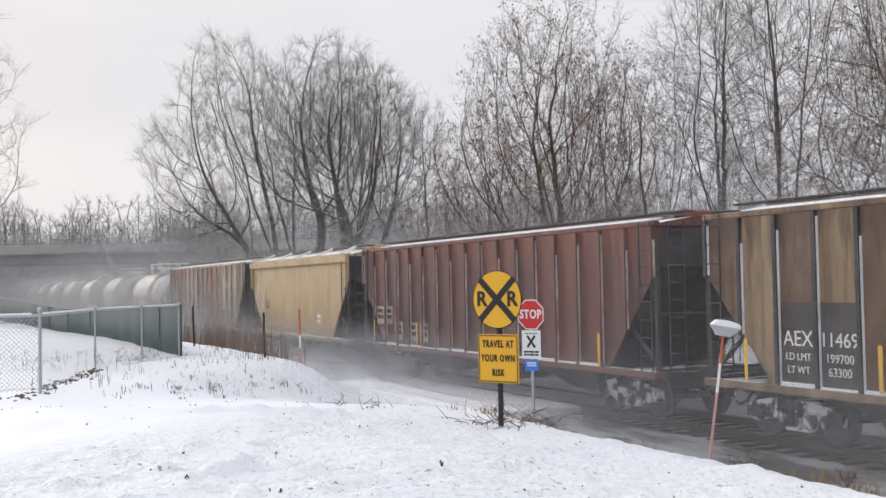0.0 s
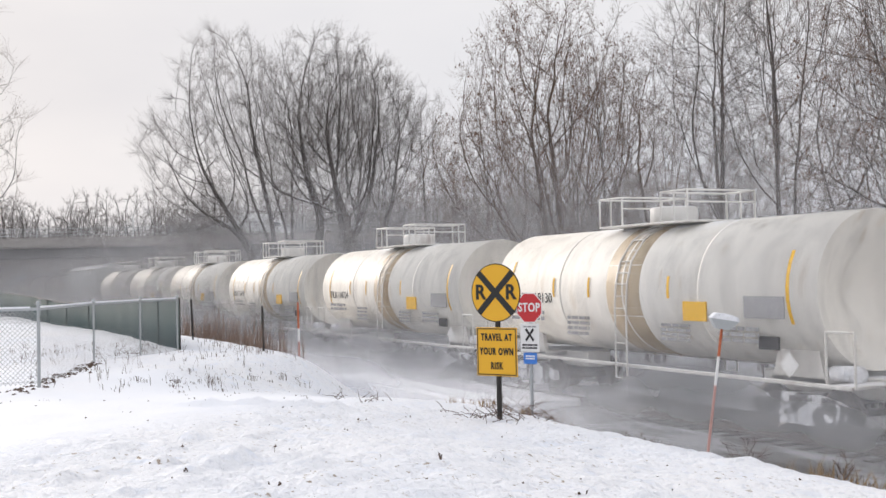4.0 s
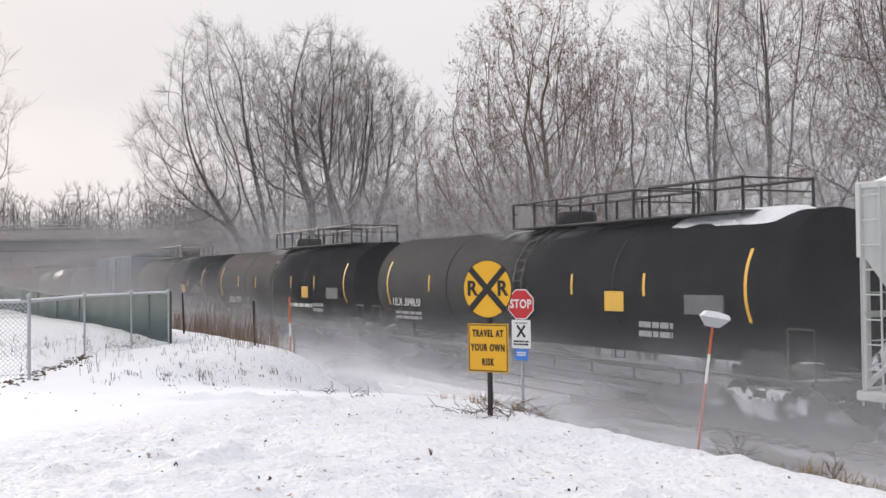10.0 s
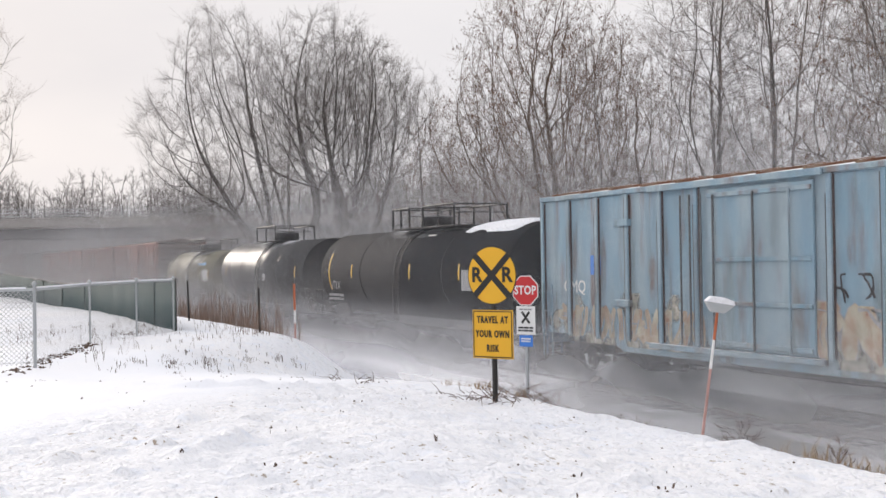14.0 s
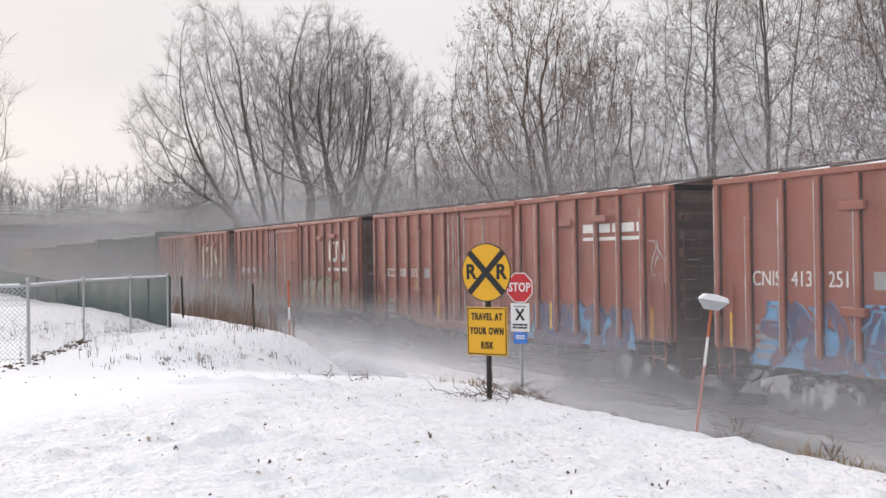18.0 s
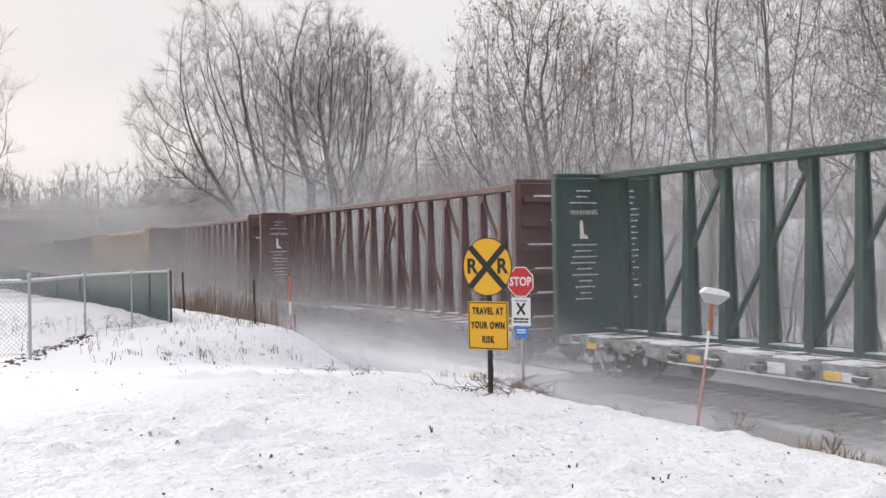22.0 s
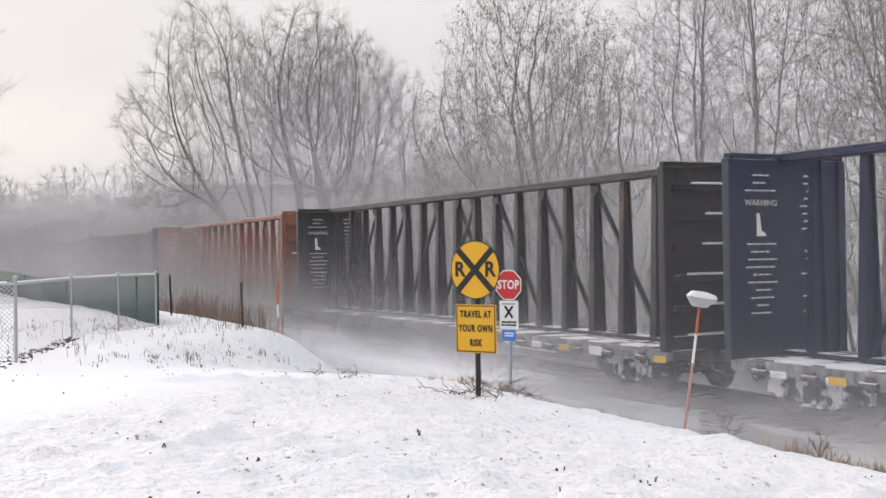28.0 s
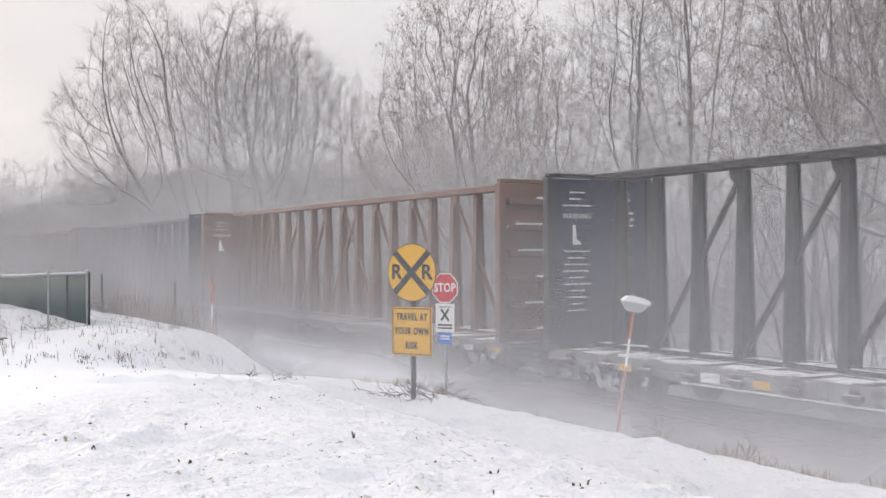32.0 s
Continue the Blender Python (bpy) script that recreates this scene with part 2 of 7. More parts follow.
def veil_material(name, amount, top=0.75, grain=0.25, shade=0.64, through_light=0.5):
    """Blown snow in the air: a sheet that is thin at its rim and thick in swirls near its foot; shade greys its colour
    to stand for shading.
    """
    m, nt, bsdf = material(name)
    out = nt.nodes["Material Output"]
    nt.nodes.remove(bsdf)
    co = nt.nodes.new("ShaderNodeTexCoord")
    sep = nt.nodes.new("ShaderNodeSeparateXYZ")
    nt.links.new(co.outputs["UV"], sep.inputs[0])
    u, v = sep.outputs["X"], sep.outputs["Y"]
    ends = arith(nt, "MULTIPLY", arith(nt, "MULTIPLY", u, arith(nt, "SUBTRACT", 1.0, u)), 4.0)
    ends = ramp(nt, ends, 0.0, 0.9)
    swirl = noise_node(nt, grain, 3.0, (1.0, 1.0, 1.5))
    level = arith(nt, "ADD", v, arith(nt, "MULTIPLY", arith(nt, "SUBTRACT", swirl, 0.5), 0.6))
    fade = ramp(nt, level, 0.0, top, (1, 1, 1, 1), (0, 0, 0, 1))
    rim = ramp(nt, v, 0.6, 1.0, (1, 1, 1, 1), (0, 0, 0, 1))
    thick = ramp(nt, noise_node(nt, grain * 2.1, 3.0), 0.2, 0.75)
    a = arith(nt, "MULTIPLY", arith(nt, "MULTIPLY", ends, fade), arith(nt, "MULTIPLY", rim, arith(nt, "ADD", arith(nt, "MULTIPLY", thick, 0.35), 0.65)))
    a = arith(nt, "MULTIPLY", a, ramp(nt, v, 0.0, 0.3, (0.3, 0.3, 0.3, 1)))
    a = arith(nt, "MULTIPLY", a, amount, clamp=True)
    clear = nt.nodes.new("ShaderNodeBsdfTransparent")
    dif = nt.nodes.new("ShaderNodeBsdfDiffuse")
    tra = nt.nodes.new("ShaderNodeBsdfTranslucent")
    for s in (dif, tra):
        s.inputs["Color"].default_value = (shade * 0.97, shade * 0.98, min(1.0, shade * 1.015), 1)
    half = nt.nodes.new("ShaderNodeMixShader")
    half.inputs[0].default_value = through_light
    nt.links.new(dif.outputs[0], half.inputs[1])
    nt.links.new(tra.outputs[0], half.inputs[2])
    mix = nt.nodes.new("ShaderNodeMixShader")
    nt.links.new(a, mix.inputs[0])
    nt.links.new(clear.outputs[0], mix.inputs[1])
    nt.links.new(half.outputs[0], mix.inputs[2])
    nt.links.new(mix.outputs[0], out.inputs["Surface"])
    return m


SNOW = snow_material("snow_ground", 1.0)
SNOW_CAP = snow_material("snow_cap")
BALLAST, nt_, b_ = material("ballast")
nt_.links.new(blend(nt_, ramp(nt_, noise_node(nt_, 0.8, 8.0, (0.5, 2, 1), shift=False), 0.46, 0.6), blend(nt_, ramp(nt_, noise_node(nt_, 22, 3.0, shift=False), 0.35, 0.65), (0.06, 0.06, 0.065), (0.17, 0.165, 0.16)), (0.34, 0.345, 0.36)), b_.inputs["Base Color"])
b_.inputs["Roughness"].default_value = 0.9
bump(nt_, b_, noise_node(nt_, 20, 4.0, shift=False), 0.8, 0.05)
BRUSH = plain("dead_twig", (0.12, 0.078, 0.06), 0.9, vary=0.4)
STEEL = plain("galvanised_steel", (0.42, 0.44, 0.45), 0.45, 0.6)
RAIL = plain("rail_steel", (0.10, 0.075, 0.06), 0.5, 0.5)
TIE = plain("tarred_tie", (0.05, 0.042, 0.036), 0.9)
UNDER = paint("underframe_black", (0.022, 0.021, 0.022), 0.25, 0.3, 0.7, dust=0.35)
SPLASHED, nt_, b_ = material("snow_splashed_steel")
nt_.links.new(blend(nt_, ramp(nt_, noise_node(nt_, 2.6, 5.0), 0.48, 0.56), (0.035, 0.032, 0.032), (0.74, 0.75, 0.78)), b_.inputs["Base Color"])
b_.inputs["Roughness"].default_value = 0.8
WHEEL = plain("wheel_steel", (0.06, 0.05, 0.045), 0.5, 0.4)
DARK_GREEN = plain("privacy_mesh_green", (0.013, 0.056, 0.055), 0.85, vary=0.6, scale=5)
POST_DARK = plain("dark_post", (0.03, 0.027, 0.025), 0.7)
SIGN_YELLOW = plain("sign_yellow", (0.78, 0.42, 0.025), 0.5, vary=0.12, scale=3)
SIGN_BLACK = plain("sign_black", (0.02, 0.02, 0.02), 0.5)
SIGN_RED = plain("sign_red", (0.55, 0.035, 0.04), 0.5, vary=0.15)
SIGN_WHITE = plain("sign_white", (0.75, 0.75, 0.74), 0.5, vary=0.12)
SIGN_BLUE = plain("sign_blue", (0.05, 0.20, 0.62), 0.5, vary=0.15)
ORANGE = plain("stake_orange", (0.50, 0.13, 0.05), 0.6, vary=0.5)
FADED_RED = plain("stake_faded_red", (0.50, 0.29, 0.26), 0.7, vary=0.5)
BARK = bark_material("bark_grey", (0.115, 0.10, 0.092))
BARK_BROWN = bark_material("bark_brown", (0.13, 0.088, 0.062), 0.6)
TWIG = bark_material("twig_grey", (0.29, 0.262, 0.245), 0.7)
TWIG_BROWN = bark_material("twig_brown", (0.225, 0.165, 0.132), 0.5)
BARK_SNOWY = bark_material("bark_snow_lined", (0.10, 0.085, 0.075), 1.0)
LEAF = plain("withered_leaf", (0.15, 0.075, 0.04), 0.9)
GRASS = plain("dry_grass", (0.30, 0.20, 0.10), 0.9, vary=0.5)
REED = plain("dry_reed", (0.22, 0.15, 0.115), 0.9, vary=0.5)
WEED = plain("dry_weed", (0.12, 0.08, 0.06), 0.9, vary=0.5)
CONCRETE = plain("bridge_concrete", (0.33, 0.31, 0.29), 0.85, vary=0.4, scale=0.8)
GIRDER = plain("bridge_girder", (0.12, 0.12, 0.125), 0.7, vary=0.4)
STRIPE = plain("yellow_stripe", (0.80, 0.46, 0.03), 0.5, vary=0.3)
MARK_WHITE = plain("stencil_white", (0.78, 0.77, 0.74), 0.6, vary=0.35, scale=4)
MARK_BLACK = plain("stencil_black", (0.03, 0.03, 0.035), 0.6, vary=0.2)
MARK_GREY = plain("stencil_grey", (0.33, 0.33, 0.34), 0.6, vary=0.4)

# ---- mesh helpers ----
class Shape:
    """Collects faces for one mesh."""

    def __init__(self):
        self.v, self.f, self.uv = [], [], None

    def add(self, verts, faces):
        n = len(self.v)
        self.v.extend(tuple(p) for p in verts)
        self.f.extend(tuple(n + i for i in f) for f in faces)
        return self

    def box(self, x0, x1, y0, y1, z0, z1, m=None):
        p = [Vector(c) for c in ((x0, y0, z0), (x1, y0, z0), (x1, y1, z0), (x0, y1, z0), (x0, y0, z1), (x1, y0, z1), (x1, y1, z1), (x0, y1, z1))]
        if m:
            p = [m @ q for q in p]
        return self.add(p, ((3, 2, 1, 0), (4, 5, 6, 7), (0, 1, 5, 4), (1, 2, 6, 5), (2, 3, 7, 6), (3, 0, 4, 7)))

    def soft_box(self, x0, x1, y0, y1, z0, z1, b=0.02, m=None):
        """A box with all its edges chamfered by b."""
        cx, cy, cz, hx, hy, hz = (x0 + x1) / 2, (y0 + y1) / 2, (z0 + z1) / 2, (x1 - x0) / 2, (y1 - y0) / 2, (z1 - z0) / 2
        pts, key = [], {}
        for sx in (-1, 1):
            for sy in (-1, 1):
                for sz in (-1, 1):
                    for a in range(3):
                        k = [hx - b, hy - b, hz - b]
                        k[a] += b
                        key[sx, sy, sz, a] = len(pts)
                        pts.append(Vector((cx + sx * k[0], cy + sy * k[1], cz + sz * k[2])))
        if m:
            pts = [m @ q for q in pts]
        fs = []
        for a in range(3):
            o = [i for i in range(3) if i != a]
            for s in (-1, 1):
                quad = []
                for p, q in ((-1, -1), (1, -1), (1, 1), (-1, 1)):
                    c = [0, 0, 0]
                    c[a], c[o[0]], c[o[1]] = s, p, q
                    quad.append(key[(*c, a)])
                fs.append(quad if (s > 0) == (a != 1) else quad[::-1])
            for p in (-1, 1):
                for q in (-1, 1):
                    c0, c1 = [0, 0, 0], [0, 0, 0]
                    c0[a], c1[a] = -1, 1
                    c0[o[0]] = c1[o[0]] = p
                    c0[o[1]] = c1[o[1]] = q
                    fs.append([key[(*c0, o[0])], key[(*c1, o[0])], key[(*c1, o[1])], key[(*c0, o[1])]])
        for sx in (-1, 1):
            for sy in (-1, 1):
                for sz in (-1, 1):
                    fs.append([key[sx, sy, sz, a] for a in range(3)])
        return self.add(pts, fs)

    def prism(self, outline, axis, lo, hi, m=None):
        """A flat outline of (a, b) points, pushed along an axis from lo to hi."""
        order = {"x": lambda a, b, c: (c, a, b), "y": lambda a, b, c: (a, c, b), "z": lambda a, b, c: (a, b, c)}[axis]
        n = len(outline)
        pts = [Vector(order(a, b, c)) for c in (lo, hi) for a, b in outline]
        if m:
            pts = [m @ q for q in pts]
        fs = [tuple(range(n))[::-1], tuple(range(n, 2 * n))] + [(i, (i + 1) % n, n + (i + 1) % n, n + i) for i in range(n)]
        return self.add(pts, fs)

    def rod(self, a, b, r0, r1=None, n=6, caps=True):
        a, b = Vector(a), Vector(b)
        r1 = r0 if r1 is None else r1
        d = (b - a).normalized()
        s = d.orthogonal().normalized()
        t = d.cross(s)
        ring = [(math.cos(i * math.tau / n), math.sin(i * math.tau / n)) for i in range(n)]
        pts = [p + (s * c + t * k) * r for p, r in ((a, r0), (b, r1)) for c, k in ring]
        fs = [(i, (i + 1) % n, n + (i + 1) % n, n + i) for i in range(n)]
        if caps:
            fs += [tuple(range(n))[::-1], tuple(range(n, 2 * n))]
        return self.add(pts, fs)

    def turned(self, profile, n=32, m=None):
        """A profile of (x, r) points turned about the x axis."""
        pts = [Vector((x, r * math.cos(i * math.tau / n), r * math.sin(i * math.tau / n))) for x, r in profile for i in range(n)]
        if m:
            pts = [m @ q for q in pts]
        fs = [(j * n + i, j * n + (i + 1) % n, (j + 1) * n + (i + 1) % n, (j + 1) * n + i) for j in range(len(profile) - 1) for i in range(n)]
        fs += [tuple(range(n))[::-1], tuple(range((len(profile) - 1) * n, len(profile) * n))]
        return self.add(pts, fs)

    def mesh(self, name, smooth=False):
        me = bpy.data.meshes.new(name)
        me.from_pydata([tuple(p) for p in self.v], [], self.f)
        if smooth:
            me.polygons.foreach_set("use_smooth", [True] * len(me.polygons))
        if self.uv is not None:
            lay = me.uv_layers.new(name="UVMap")
            lay.data.foreach_set("uv", [c for lp in me.loops for c in self.uv[lp.vertex_index]])
        me.update()
        return me


def tidy(me):
    bm = bmesh.new()
    bm.from_mesh(me)
    bmesh.ops.recalc_face_normals(bm, faces=bm.faces)
    bm.to_mesh(me)
    bm.free()
    return me


def part(name, shape, mat, parent, label="", smooth=False, m=None):
    """Links a Shape, or a ready mesh, as one mesh object under a thing or a part."""
    me = shape if isinstance(shape, bpy.types.Mesh) else tidy(shape.mesh(name, smooth))
    if not me.materials:
        me.materials.append(mat)
    ob = new(name, me)
    ob.parent = parent
    if m is not None:
        ob.matrix_basis = m
    if label:
        tagged(ob, label)
    return ob


def thing(name, label, category, group="", m=None, kind=""):
    ob = tagged(new(name), label, category, group, kind)
    if m is not None:
        ob.matrix_basis = m
    return ob


def solid(name, shape, mat, label, category, group="", m=None, kind="", smooth=False):
    me = shape if isinstance(shape, bpy.types.Mesh) else tidy(shape.mesh(name, smooth))
    if not me.materials:
        me.materials.append(mat)
    ob = tagged(new(name, me), label, category, group, kind)
    if m is not None:
        ob.matrix_basis = m
    return ob


letters = {}


def lettering(words, size, mat, stretch=1.0, bold=0.0, gap=1.0):
    """A mesh of raised writing, in the x-z plane, read from -y."""
    k = (words, size, mat.name, stretch, bold)
    if k not in letters:
        cu = bpy.data.curves.new("writing", "FONT")
        cu.body, cu.size, cu.extrude, cu.align_x, cu.align_y = words, size, 0.004, "CENTER", "CENTER"
        cu.resolution_u, cu.offset, cu.space_character = 3, bold, gap
        tmp = bpy.data.objects.new("writing", cu)
        me = bpy.data.meshes.new_from_object(tmp)
        bpy.data.objects.remove(tmp)
        me.transform(Matrix.Diagonal((stretch, 1, 1, 1)))
        me.transform(Matrix.Rotation(radians(90), 4, "X"))
        me.materials.clear()
        me.materials.append(mat)
        letters[k] = me
    return letters[k]


def write(words, size, mat, parent, m, stretch=1.0, name="lettering", bold=0.0, gap=1.0):
    ob = new(name, lettering(words, size, mat, stretch, bold, gap))
    ob.parent = parent
    ob.matrix_basis = m
    return ob


# ---- the lie of the land ----
def smooth_step(a, b, x):
    t = min(1.0, max(0.0, (x - a) / (b - a)))
    return t * t * (3 - 2 * t)


# clods thrown up along the trodden edge of the road, and footprints in the lawn: place, width, height
DENTS = [(-10.0, -14.9, 0.2, 0.09), (-9.9, -14.6, 0.15, -0.05), (-10.15, -14.0, 0.19, 0.11), (-10.0, -13.8, 0.13, -0.05), (-9.8, -13.6, 0.24, 0.08), (-10.0, -13.35, 0.2, 0.11), (-9.6, -13.1, 0.18, -0.07), (-9.3, -12.9, 0.2, 0.07)]
DENTS += [(-14.8 + 0.09 * i, -12.85 + 0.185 * i, 0.16, 0.05 + 0.03 * (i % 3)) for i in range(11)]
dent_rng = random.Random(5)
DENTS += [(dent_rng.uniform(-11, -4.5), dent_rng.uniform(-14.6, -10.0), dent_rng.uniform(0.1, 0.22), dent_rng.uniform(-0.06, -0.03)) for _ in range(30)]
DENTS += [(dent_rng.uniform(-12, -4.5), dent_rng.uniform(-15.4, -9.5), dent_rng.uniform(0.06, 0.12), dent_rng.uniform(0.02, 0.045)) for _ in range(60)]


def land(x, y):
    """Height of the ground: a flat lot, a bank down to the track, a weedy mound left of the road that crosses it."""
    lot = 1.5 - 0.25 * smooth_step(-12.5, -9.0, y)
    bank = lot + (-0.62 - lot) * smooth_step(-9.0, -4.4, y)
    road = 1.32 - 0.2 * smooth_step(-14, -11, y) - 1.45 * smooth_step(-11.5, -2.5, y)
    mound = 1.56 - 2.14 * smooth_step(-9.0, -4.6, y) - 0.25 * smooth_step(-13, -17, y)
    near = smooth_step(-21.0, -14.5, x)
    foot = -17.7 - 0.85 * max(0.0, y + 12.3) + 0.25 * noise.noise(Vector((x * 0.5, y * 0.5, 60)))
    left = smooth_step(foot, foot - 2.6, x)
    z = road * (1 - near) + bank * near
    z = z * (1 - left) + mound * left
    if y > -3:
        z = -0.62 - 0.1 * smooth_step(3, 14, y)
    far = smooth_step(-60, -90, x)
    z = z * (1 - far) + (-0.62) * far if y > -14 else z
    n = noise.noise(Vector((x * 0.45, y * 0.45, 3))) * 0.06 + noise.noise(Vector((x * 1.7, y * 1.7, 9))) * 0.025
    # trodden snow on the lot, with a wheel-smoothed road beside it
    trod = smooth_step(-0.5, 0.6, (x + 11) * 0.8 + (y + 15.3) * 0.6) * smooth_step(-7.0, -8.5, y)
    pits = noise.noise(Vector((x * 2.2, y * 2.2, 21))) * 0.035 + noise.noise(Vector((x * 5.5, y * 5.5, 5))) * 0.028 + noise.noise(Vector((x * 11.0, y * 11.0, 7))) * 0.02
    lumps = max(0.0, noise.noise(Vector((x * 1.9, y * 1.9, 40))) - 0.32) * 0.3
    z += n * (0.4 + 0.6 * smooth_step(4, 8, abs(y + 1))) * (1.0 - 0.7 * smooth_step(-15, -12, x) * smooth_step(-10.5, -9.0, y)) + trod * (pits + lumps * 0.5)
    if -17 < x < -2 and -16.5 < y < -9:
        for cx, cy, wide, up in DENTS:
            wide *= 0.7
            q = ((x - cx) ** 2 + (y - cy) ** 2) / (wide * wide)
            if q < 6:
                z += up * math.exp(-q)
    return z


def spread(lo, hi, fine_lo, fine_hi, step):
    mid = list(np.arange(fine_lo, fine_hi, step))
    out, d, x = [], step, fine_hi
    while x < hi:
        out.append(x)
        d *= 1.08
        x += d
    low, d, x = [], step, fine_lo - step
    while x > lo:
        low.append(x)
        d *= 1.08
        x -= d
    return sorted([lo] + low) + mid + out + [hi]


def build_ground():
    xs, ys = spread(-2500, 2500, -20, -4, 0.07), spread(-2500, 2500, -16.0, -7.0, 0.07)
    s = Shape()
    s.v = [(x, y, land(x, y)) for y in ys for x in xs]
    w = len(xs)
    s.f = [(j * w + i, j * w + i + 1, (j + 1) * w + i + 1, (j + 1) * w + i) for j in range(len(ys) - 1) for i in range(w - 1)]
    me = s.mesh("ground", True)
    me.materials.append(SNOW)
    tagged(new("ground", me), "snow-covered ground with dry grass showing through", "ground", kind="structure")


def build_track():
    bed = Shape()
    prof = [(-3.3, -0.75), (-2.2, -0.30), (-1.45, -0.2), (1.45, -0.2), (2.2, -0.30), (3.3, -0.75)]
    bed.prism([(a, b) for a, b in prof], "x", -700, 160)
    solid("track_bed", bed, BALLAST, "dark gravel track bed dusted with snow", "track bed", kind="structure")
    # the road's snow-packed way over the rails
    way = Shape()
    for a, b in ((-3.6, -0.85), (-0.66, 0.66), (0.85, 3.6)):
        way.soft_box(-35.0, -24.0, a, b, -0.5, -0.02, 0.03)
    solid("road_crossing", way, SNOW_CAP, "snow-packed road crossing level with the rails", "road crossing", kind="structure")
    for y in (-0.755, 0.755):
        r = Shape()
        r.prism([(y - 0.07, -0.18), (y + 0.07, -0.18), (y + 0.07, -0.16), (y + 0.012, -0.14), (y + 0.012, -0.045), (y + 0.036, -0.03), (y + 0.036, 0), (y - 0.036, 0), (y - 0.036, -0.03), (y - 0.012, -0.045), (y - 0.012, -0.14), (y - 0.07, -0.16)], "x", -700, 160)
        solid("rail", r, RAIL, "worn steel rail on snowy ties", "rail", "rails of the track", kind="structure")
    tie = tidy(Shape().soft_box(-0.11, 0.11, -1.3, 1.3, -0.32, -0.182, 0.012).mesh("tie"))
    tie.materials.append(TIE)
    row = thing("track_ties", "row of tarred timber ties half buried in ballast", "railway tie", kind="structure")
    for i in range(150):
        part("tie", tie, TIE, row, m=pose(-72 + i * 0.53 + random.uniform(-0.02, 0.02), 0, 0, 0, 0, random.uniform(-1, 1)))
    deck = thing("crossing_deck", "snowy timber planks between the rails of the crossing", "crossing", kind="structure")
    for i, y in enumerate((-0.45, -0.15, 0.15, 0.45)):
        part("plank", Shape().soft_box(-35, -28, y - 0.14, y + 0.14, -0.17, -0.03, 0.015), TIE, deck)


build_ground()
build_track()

# ---- the train ----
SPEED = 17.97
cars = []


def car(name, label, front, rear):
    """An empty at rail height, halfway between the two ends, which are counted along the train."""
    ob = thing(name, label, "railcar", "cars of the freight train")
    cars.append((ob, (front + rear) / 2))
    return ob, front - rear


shared = {}


def once(key, make):
    if key not in shared:
        shared[key] = make()
    return shared[key]


def mesh_of(name, mat, build, smooth=False):
    def make():
        s = Shape()
        build(s)
        me = tidy(s.mesh(name, smooth))
        me.materials.append(mat)
        return me
    return once((name, mat.name), make)


def wheelset(s):
    for y in (-0.755, 0.755):
        d = 1 if y > 0 else -1
        m = Matrix.Translation((0, y, 0)) @ Matrix.Rotation(radians(90 * d), 4, "Z")
        s.turned([(-0.07, 0.30), (-0.07, 0.44), (0.055, 0.457), (0.062, 0.48), (0.085, 0.48), (0.085, 0.41), (0.02, 0.36), (0.0, 0.16), (0.07, 0.13), (0.07, 0.08)], 24, m)
    s.rod((0, -1.0, 0), (0, 1.0, 0), 0.08, n=10)


def side_frame(s):
    arch = [(-1.25, 0.40), (-1.25, 0.62), (-0.95, 0.72), (-0.5, 0.80), (0.5, 0.80), (0.95, 0.72), (1.25, 0.62), (1.25, 0.40), (1.05, 0.40), (0.95, 0.55), (0.78, 0.55), (0.42, 0.22), (-0.42, 0.22), (-0.78, 0.55), (-0.95, 0.55), (-1.05, 0.40)]
    s.prism(arch, "y", -0.07, 0.07)
    for x in (-0.89, 0.89):
        s.rod((x, -0.13, 0.46), (x, 0.10, 0.46), 0.13, n=10)
    for x in (-0.2, 0.0, 0.2):
        s.rod((x, -0.10, 0.3), (x, -0.10, 0.62), 0.075, n=8)


def bolster(s):
    s.soft_box(-0.2, 0.2, -1.1, 1.1, 0.5, 0.78, 0.03)
    s.rod((0, 0, 0.7), (0, 0, 0.95), 0.22, n=12)


def truck(parent, x):
    tr = part("truck", mesh_of("bolster", UNDER, bolster), UNDER, parent, m=pose(x, 0, 0))
    for y in (-1.02, 1.02):
        fr = part("side_frame", mesh_of("side_frame", SPLASHED, side_frame), SPLASHED, tr, m=pose(0, y, 0))
    for dx in (-0.89, 0.89):
        part("wheelset", mesh_of("wheelset", WHEEL, wheelset, True), WHEEL, tr, m=pose(dx, 0, 0.46))
    return tr


def gear(parent, L, mat=None, sill=True, z=0.95):
    """Trucks, couplers and centre sill."""
    mat = mat or UNDER
    for s in (-1, 1):
        truck(parent, s * (L / 2 - 1.9))
        c = Shape()
        c.soft_box(min(s * (L / 2 - 0.4), s * (L / 2 + 0.3)), max(s * (L / 2 - 0.4), s * (L / 2 + 0.3)), -0.09, 0.09, 0.74, 0.94, 0.02)
        c.soft_box(min(s * (L / 2 + 0.22), s * (L / 2 + 0.62)), max(s * (L / 2 + 0.22), s * (L / 2 + 0.62)), -0.16, 0.14, 0.68, 1.0, 0.05)
        part("coupler", c, UNDER, parent)
        h = Shape()
        pts = [(s * (L / 2), -0.35, 0.8), (s * (L / 2 + 0.2), -0.36, 0.55), (s * (L / 2 + 0.5), -0.3, 0.45), (s * (L / 2 + 0.66), -0.25, 0.5)]
        for a, b in zip(pts, pts[1:]):
            h.rod(a, b, 0.03, n=6)
        part("air_hose", h, UNDER, parent)
    if sill:
        part("centre_sill", Shape().soft_box(-L / 2, L / 2, -0.35, 0.35, z - 0.28, z + 0.05, 0.03), mat, parent)


